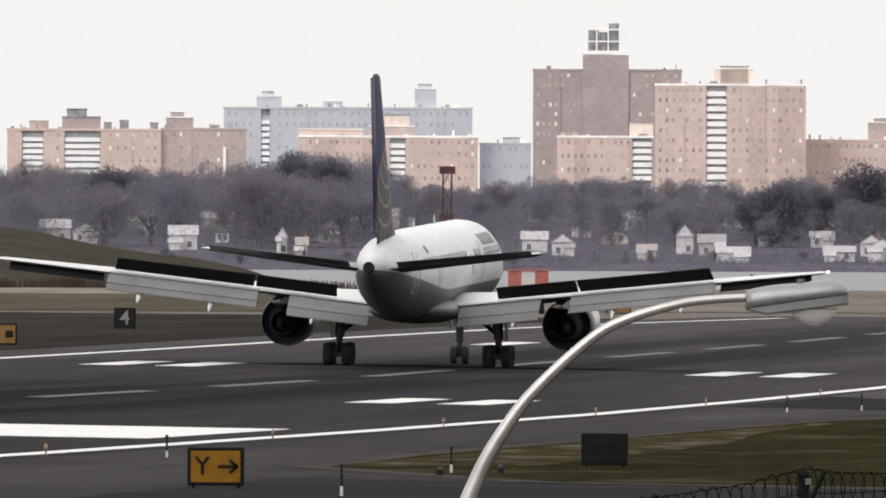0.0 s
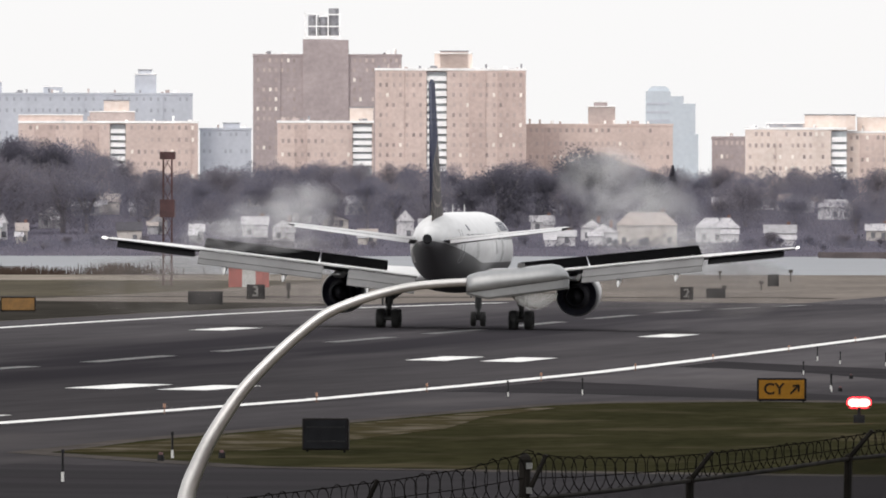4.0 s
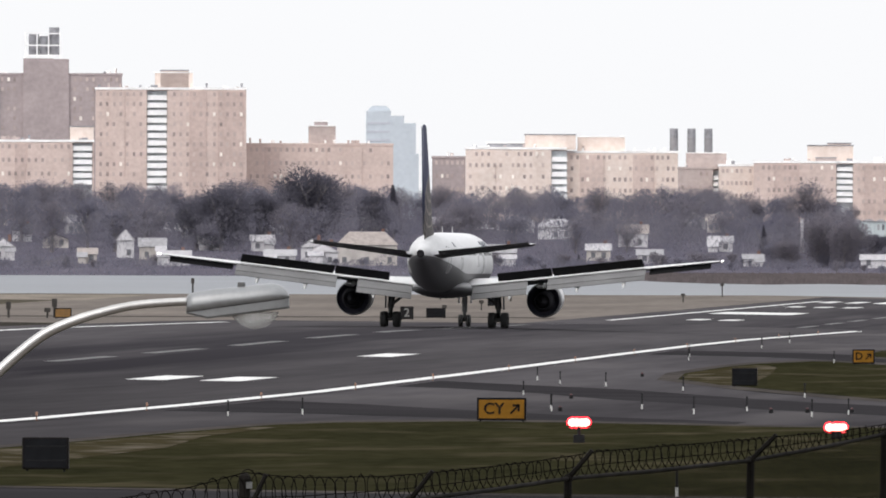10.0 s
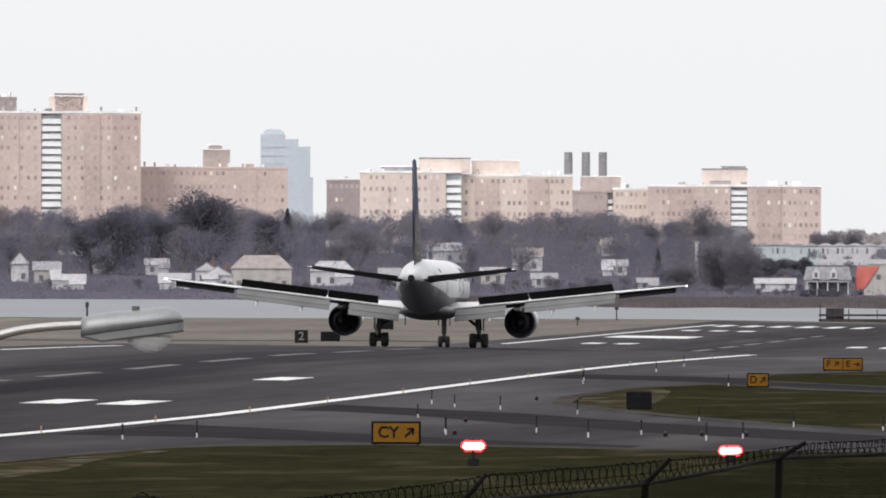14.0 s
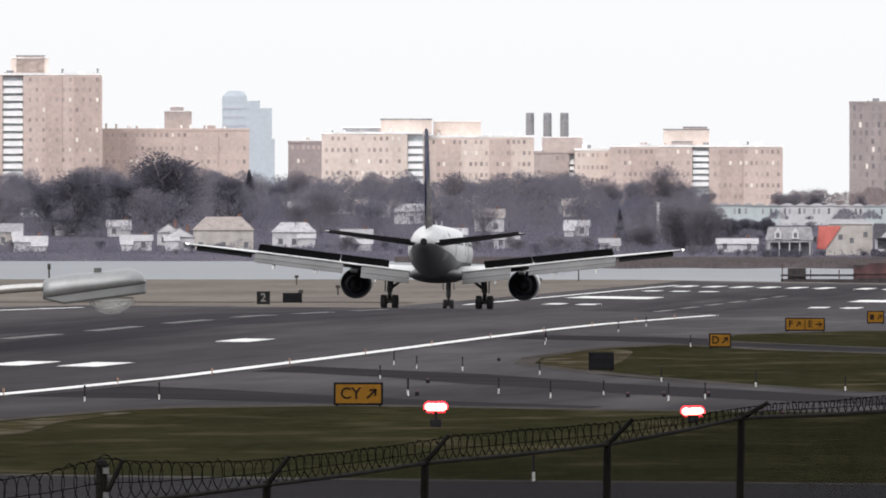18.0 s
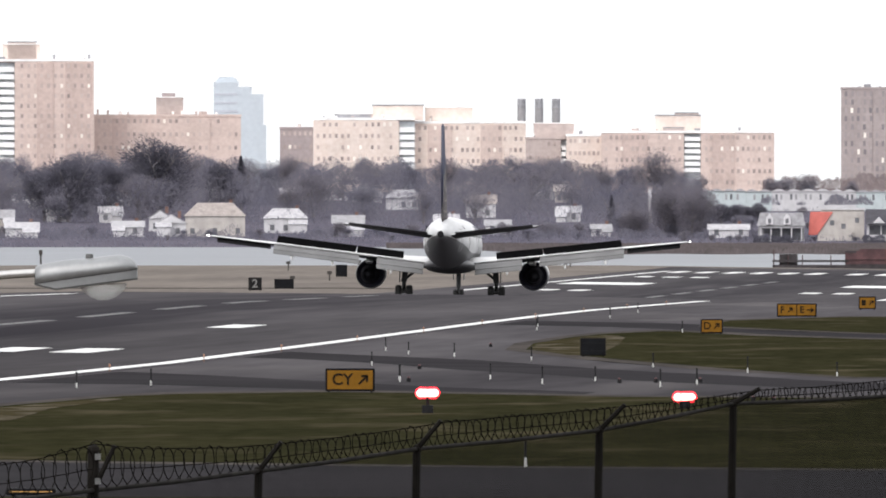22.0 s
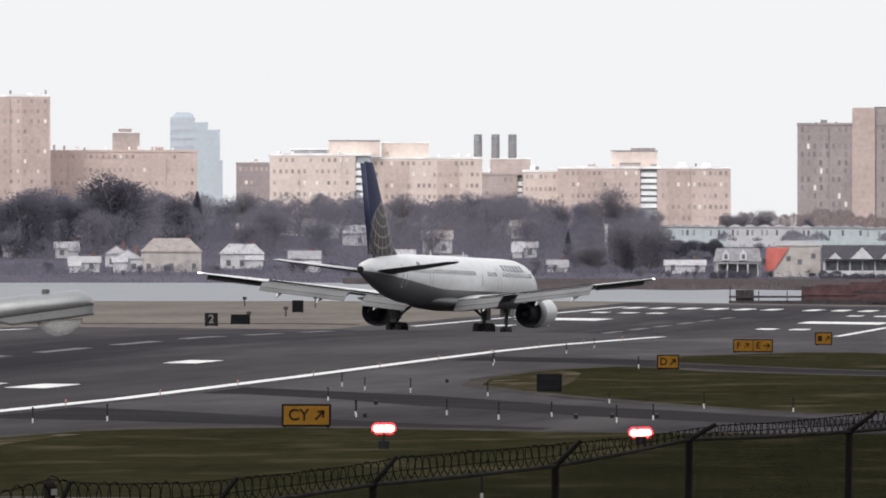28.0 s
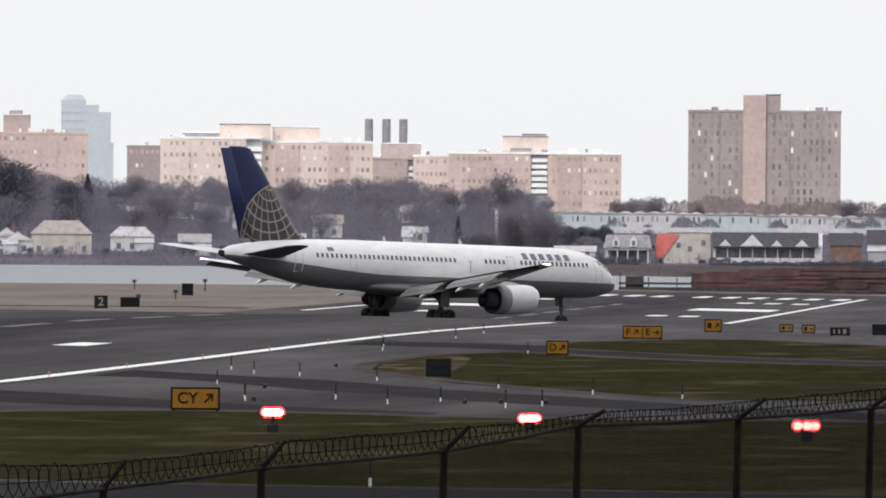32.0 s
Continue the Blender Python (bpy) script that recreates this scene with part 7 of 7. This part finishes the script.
# ---- foreground: airport fence with a barbed coil ----
def fence():
    steel = mat("dull_galvanised_steel", (0.010, 0.009, 0.008), 0.8, var=0.25, size=0.5, local=True, spec=0.03)
    rail_steel = mat("worn_rail_steel", (0.008, 0.0075, 0.007), 0.9, size=0.9, tint=(0.022, 0.020, 0.019), spec=0.02)
    bright = mat("galvanised_steel", (0.085, 0.085, 0.085), 0.6, var=0.1, size=0.2, local=True)
    wire = mat("dark_wire", (0.006, 0.0055, 0.005), 0.9, var=0.2, size=0.5, local=True, spec=0.0)
    e = empty("airport_fence", pose(0, 0, 0), "dark chain-link airport fence topped by a barbed coil", "fence")
    us = [-870, -580, -290, 1, 293, 573, 896, 1133, 1416, 1651, 1900]
    rail_v = [850, 820, 790, 759, 725, 686, 653, 606, 592, 571, 548]
    coil_u = [-870, -368, -228, -168, -88, 2, 86, 246, 346, 466, 546, 626, 746, 896, 946, 1046, 1106, 1190, 1300, 1457, 1675, 1900]
    coil_v = [800, 740, 723, 713, 700, 674, 684, 682, 674, 661, 650, 637, 627, 615, 609, 602, 592, 580, 575, 558, 537, 515]

    def dist(u):
        return float(np.interp(u, [-870, 1, 1651, 1900], [205, 236, 285, 292]))

    def rail_at(u):
        return ray(u, float(np.interp(u, us, rail_v)), dist(u))

    def coil_top(u):
        return ray(u, float(np.interp(u, coil_u, coil_v)), dist(u))

    tops = [rail_at(u) for u in us]
    for u, p in zip(us, tops):
        g = zg(p.x, p.y)
        corner = u == 1
        bm = bmesh.new()
        tube(bm, (p.x - 0.02 * (p.z - g), p.y, g - 0.3), (p.x, p.y, p.z + (0.52 if corner else 0.0)), 0.08 if corner else 0.062, 0.075 if corner else 0.056, n=10)
        po = part("post", bm, steel, e)
        bm = bmesh.new()
        q = coil_top(u + 55)
        tube(bm, p, (q.x, p.y - 0.12, q.z + 0.03), 0.04, 0.032, 6)
        part("arm", bm, steel, po)
        bm = bmesh.new()
        bmesh.ops.create_uvsphere(bm, u_segments=10, v_segments=6, radius=0.085 if corner else 0.07, matrix=Matrix.Translation((p.x, p.y, p.z + (0.52 if corner else 0.0))))
        part("cap", bm, steel, po)
        if corner:
            for z in (0.12, 0.44):
                bm = bmesh.new()
                box(bm, (p.x + 0.06, p.y - 0.05, p.z + z), (0.07, 0.10, 0.08))
                part("clamp", bm, bright, po, "pale galvanised clamp")
    for u0, u1, a, b in zip(us, us[1:], tops, tops[1:]):
        lo_a, lo_b = a, b
        bm = bmesh.new()
        tube(bm, lo_a, (lo_a + lo_b) / 2 - Vector((0, 0, 0.015)), 0.03, n=8)
        tube(bm, (lo_a + lo_b) / 2 - Vector((0, 0, 0.015)), lo_b, 0.03, n=8)
        part("top_rail", bm, rail_steel, e)
        # chain link
        along = (b - a)
        ga, gb = zg(a.x, a.y) - lo_a.z, zg(b.x, b.y) - lo_b.z
        ht = max(-ga, -gb)
        verts, faces = [], []
        shown = abs((b - a).dot(Vector((math.cos(0.05), math.sin(0.05), 0))))
        steps = int(shown / 0.032)
        w = 0.0024 if u0 < 570 else 0.0034
        for s in (-1, 1):
            for q in range(-int(ht / 0.032), steps + int(ht / 0.032)):
                t0, t1 = q / steps, (q + s * ht / 0.032 * 0.8) / steps
                lo, hi = 0.0, 1.0
                d = t1 - t0
                if d == 0:
                    continue
                r0, r1 = sorted(((0 - t0) / d, (1 - t0) / d))
                lo, hi = max(lo, r0), min(hi, r1)
                if hi - lo < 0.02:
                    continue
                ends = []
                for r in (lo, hi):
                    t = t0 + d * r
                    base = lo_a.lerp(lo_b, t)
                    ends.append(base + Vector((0, 0, -ht * r)))
                k = len(verts)
                sd = Vector((w * 1.2, 0, 0))
                verts += [ends[0] - sd, ends[0] + sd, ends[1] + sd, ends[1] - sd]
                faces.append((k, k + 1, k + 2, k + 3))
        me = bpy.data.meshes.new("chain_link")
        me.from_pydata([tuple(v) for v in verts], [], faces)
        me.materials.append(wire)
        o = tagged(new("chain_link", me), "dark chain-link mesh", kind="stuff")
        o.parent = e
        # barbed coil
        verts, faces = [], []
        turns = max(4, int(shown / (0.125 if u0 < 290 else 0.10)))
        m = 16
        prev = None
        rnd = random.Random(int(a.x * 100))
        for i in range(turns * m + 1):
            t = i / (turns * m)
            ang = 2 * math.pi * i / m
            hi_p, lo_p = coil_top(u0 + (u1 - u0) * t), rail_at(u0 + (u1 - u0) * t)
            rr = (hi_p.z - lo_p.z) / 2 * (1 + 0.05 * math.sin(t * 17 + a.x))
            c = lo_p + Vector((0, 0, rr))
            p = c + Vector((0.42 * rr * math.cos(ang) + 0.01 * math.sin(i * 0.7), rr * math.cos(ang), rr * math.sin(ang)))
            k = len(verts)
            w = 0.0075
            verts += [p + Vector((w, 0, 0)), p + Vector((-w * 0.5, w, w)), p + Vector((-w * 0.5, -w, -w))]
            if prev is not None:
                for q in range(3):
                    faces.append((prev + q, prev + (q + 1) % 3, k + (q + 1) % 3, k + q))
            if i % 3 == 0:
                j = len(verts)
                d = Vector((rnd.uniform(-1, 1), 0, rnd.uniform(-1, 1))).normalized() * 0.03
                verts += [p - d, p + Vector((0.006, 0, 0.006)), p + d, p - Vector((0.006, 0, 0.006))]
                faces.append((j, j + 1, j + 2, j + 3))
            prev = k
        me = bpy.data.meshes.new("barbed_coil")
        me.from_pydata([tuple(v) for v in verts], [], faces)
        me.materials.append(wire)
        o = new("barbed_coil", me)
        o["label"] = "coil of barbed wire"
        o.parent = e
        for share in (0.45, 0.97):
            bm = bmesh.new()
            stops = [rail_at(u0 + (u1 - u0) * q / 6).lerp(coil_top(u0 + (u1 - u0) * q / 6), share) for q in range(7)]
            loft(bm, [[q + 0.009 * Vector((0, math.cos(a_), math.sin(a_))) for a_ in (0.8, 2.36, 3.93, 5.5)] for q in stops])
            part("strand", bm, wire, e)


fence()


# ---- spray thrown up by the reversers ----
def spray_matter(name, color, density):
    """Fine spray: densest through its middle, thinning to nothing at its rim, with ragged wisps."""
    m = mat(name, color, 1.0, var=0.1, size=2, local=True, spec=0.0)
    n, l = m.node_tree.nodes, m.node_tree.links
    co, sep, tex, mp = (n.new("ShaderNode" + k) for k in ("TexCoord", "SeparateXYZ", "TexNoise", "MapRange"))
    sq, k1, k2 = (n.new("ShaderNodeMath") for _ in range(3))
    for node in (sq, k1, k2):
        node.operation = "MULTIPLY"
    tex.inputs["Scale"].default_value, tex.inputs["Detail"].default_value = 1.5, 2.0
    mp.inputs["From Min"].default_value, mp.inputs["From Max"].default_value = 0.3, 0.7
    l.new(co.outputs["Object"], sep.inputs[0])
    l.new(co.outputs["Object"], tex.inputs["Vector"])
    l.new(sep.outputs["Y"], sq.inputs[0])
    l.new(sep.outputs["Y"], sq.inputs[1])
    l.new(tex.outputs["Fac"], mp.inputs["Value"])
    l.new(sq.outputs[0], k1.inputs[0])
    l.new(mp.outputs[0], k1.inputs[1])
    l.new(k1.outputs[0], k2.inputs[0])
    k2.inputs[1].default_value = density
    l.new(k2.outputs[0], n["Principled BSDF"].inputs["Alpha"])
    return m


mist_white = spray_matter("white_spray", (0.64, 0.64, 0.66), 0.40)
mist_grey = spray_matter("grey_spray", (0.24, 0.225, 0.22), 0.42)


def spray(puffs, material, label):
    """A drifting cloud of soft puffs: (x, y, z, half-widths along x, y and z)."""
    e = empty("spray_cloud", pose(0, 0, 0), label, "spray", "spray clouds")
    first = None
    for x, y, z, a, b, c in puffs:
        m = Matrix.Translation((x, y, z)) @ Matrix.Diagonal((a, b, c, 1))
        if first is None:
            bm = bmesh.new()
            bmesh.ops.create_icosphere(bm, subdivisions=4, radius=1.0)
            first = part("puff", bm, material, e, smooth=True)
            first.matrix_basis = m
        else:
            again("puff", first, e, m)
    return e


SPRAYS = [
    (spray([(0, 0, 5.8, 3.4, 2.2, 1.7), (-3.0, 1.5, 5.2, 2.6, 2.0, 1.1), (1.6, -1.5, 6.9, 2.2, 1.8, 1.4)], mist_white, "pale drifting spray above the wing"),
     [(0, 0.6, 4, -9), (1, -0.5, -3, -0.8), (2, -3.3, -8, 0), (3, -5.9, -12, 0), (4, -8.5, -16, 0), (5.5, -17, -20, 0), (7, -34, -40, 0.3), (9, -56, -80, 0.8), (12, -78, -150, 1), (16, -125, -240, 1), (32, -310, -560, 1)]),
    (spray([(0, 0, 6.2, 3.6, 2.2, 2.6), (3.0, 1.5, 4.6, 2.6, 2.0, 1.6), (-2.0, -1.5, 8.4, 2.8, 1.8, 2.0)], mist_white, "thin pale spray beside the tail"),
     [(0, 7.0, 8, -12), (1, 8.6, 2, -0.6), (2, 10.0, -4, 0), (3, 10.4, -4, 0), (4, 10.0, 4, 0), (5.5, -1, 18, 0), (7, -30, 14, 0.2), (9, -60, -40, 0.8), (12, -96, -120, 1), (16, -134, -220, 1), (32, -320, -560, 1)]),
    (spray([(0, 0, 3.1, 6.5, 3.0, 2.7), (-6.0, 1.5, 2.5, 5.0, 2.6, 2.2), (4.5, -1.5, 2.2, 4.0, 2.4, 1.9)], mist_grey, "low grey spray drifting over the field"),
     [(0, -4.0, 24, -7), (1, -5.5, 20, -1.5), (2, -8.0, 18, 0), (3, -10.5, 16, 0), (4, -12.0, 13, 0), (5.5, -17, 10, 0), (7, -27, -10, 0), (9, -36, -64, 0), (12, -60, -110, 0), (16, -98, -190, 0), (32, -240, -500, 0)]),
    (spray([(0, 0, 3.0, 5.0, 2.6, 2.4), (4.0, 1.5, 2.4, 4.0, 2.4, 1.9)], mist_grey, "low grey spray blown out beside the engine"),
     [(0, 8.0, 24, -7), (1, 10.5, 20, -1.0), (2, 11.5, 18, 0), (3, 11.5, 16, 0), (4, 10.5, 13, 0), (5.5, 5, 14, 0), (7, -16, 6, 0), (9, -44, -40, 0), (12, -62, -140, 0), (16, -105, -220, 0), (32, -260, -520, 0)]),
]


# ---- motion of the airliner ----
def on_ground(x, y, heading, lift=0.0):
    """The pose of the airliner with its main wheels at (x, y), heading in degrees clockwise from the runway, its nose lifted by some degrees."""
    h = radians(heading)
    nx, ny = x + 18.29 * math.sin(h), y + 18.29 * math.cos(h)
    sx, sy = 3.66 * math.cos(h), -3.66 * math.sin(h)
    z = zg(x, y) + 0.016
    pitch = math.degrees(math.atan2(zg(nx, ny) - zg(x, y), 18.29)) + lift
    lean = math.degrees(math.atan2(zg(x + sx, y + sy) - zg(x - sx, y - sy), 7.32))
    return Matrix.Translation((x, y, z)) @ pose(0, 0, 0, 0, 0, -heading) @ pose(0, 0, 0, pitch, -lean, 0)


ROLLOUT = [(0, -2.8, 822, 0.5), (1, -2.65, 873.5, 0.35), (2, -2.2, 918, -0.5), (3, -1.9, 957, -0.75), (4, -1.6, 991.5, -0.4), (4.5, -1.5, 1008.5, -0.25), (5.8, -1.4, 1060, 0.15), (7, -1.4, 1108.3, 0.5), (8, -1.4, 1148.8, 0.7), (9, -1.4, 1186.8, 0.85),
           (10, -1.3, 1221.6, 0.72), (11, -1.2, 1252.8, 0.6), (12, -1.1, 1279.2, 0.45), (13, -1.1, 1302, 0.3), (14, -1.1, 1323, 0.17), (15.5, -1.2, 1350.5, 0), (17, -1.3, 1374.6, -0.2), (18, -1.4, 1389.2, -0.4), (19, -1.5, 1402, -0.6), (20, -1.7, 1414.2, -0.8),
           (21, -1.9, 1423.6, -1), (22, -2.0, 1430.4, -1), (23, -2.0, 1434.6, -1), (24, -2.0, 1438, -0.5), (25, -2.0, 1442, 0.8), (25.5, -1.95, 1444.2, 2.6), (26.5, -1.7, 1448.1, 6.4), (27.5, -1.05, 1451.6, 11), (28, -0.5, 1453.3, 14),
           (28.5, 0.0, 1454.9, 17), (29, 0.55, 1456.4, 20.4), (29.5, 1.15, 1457.8, 24), (30, 1.85, 1459.2, 27.6), (30.5, 2.63, 1460.5, 31), (31, 3.45, 1461.8, 34), (31.5, 4.3, 1463.0, 37.2), (32, 5.25, 1464.1, 40.5)]

# the nose settles after touchdown
NOSE_T, NOSE_UP = [0, 1, 2, 24, 28, 32], [1.1, 0.1, 0.0, 0.0, -0.35, -0.35]


def motions():
    for cloud, drift in SPRAYS:
        rows = []
        for t, dx, dy, dz in drift:
            x, y = (float(np.interp(t, [r[0] for r in ROLLOUT], [r[k] for r in ROLLOUT])) for k in (1, 2))
            rows.append((t, pose(x + dx, y + dy, zg(x, y) + dz)))
        walk(cloud, rows)
    walk(plane, [(t, on_ground(x, y, a, float(np.interp(t, NOSE_T, NOSE_UP)))) for t, x, y, a in ROLLOUT])
    walk(nose_gear, [(t, pose(0, 0, -18.29 * math.tan(radians(float(np.interp(t, NOSE_T, NOSE_UP)))))) for t in (0, 0.5, 1, 2, 24, 26, 28, 32)])
    for el, a, b in ELEVATORS:
        axis = (b - a) if b.x > 0 else (a - b)
        walk(el, [(t, Matrix.Translation(a) @ Matrix.Rotation(radians(-d), 4, axis) @ Matrix.Translation(-a)) for t, d in
                  ((0, 11), (0.5, 11), (1, -10), (4.3, -9), (6.5, 3), (9, 9), (14, 8), (23, 8), (25.5, 5), (28, 0), (32, -2))])
    for s, base, flip in SPOILERS:
        up, down = base @ Matrix.Rotation(radians(52 * flip), 4, "X"), base
        walk(s, [(0, up), (25.6, up), (27.2, down), (32, down)])


motions()
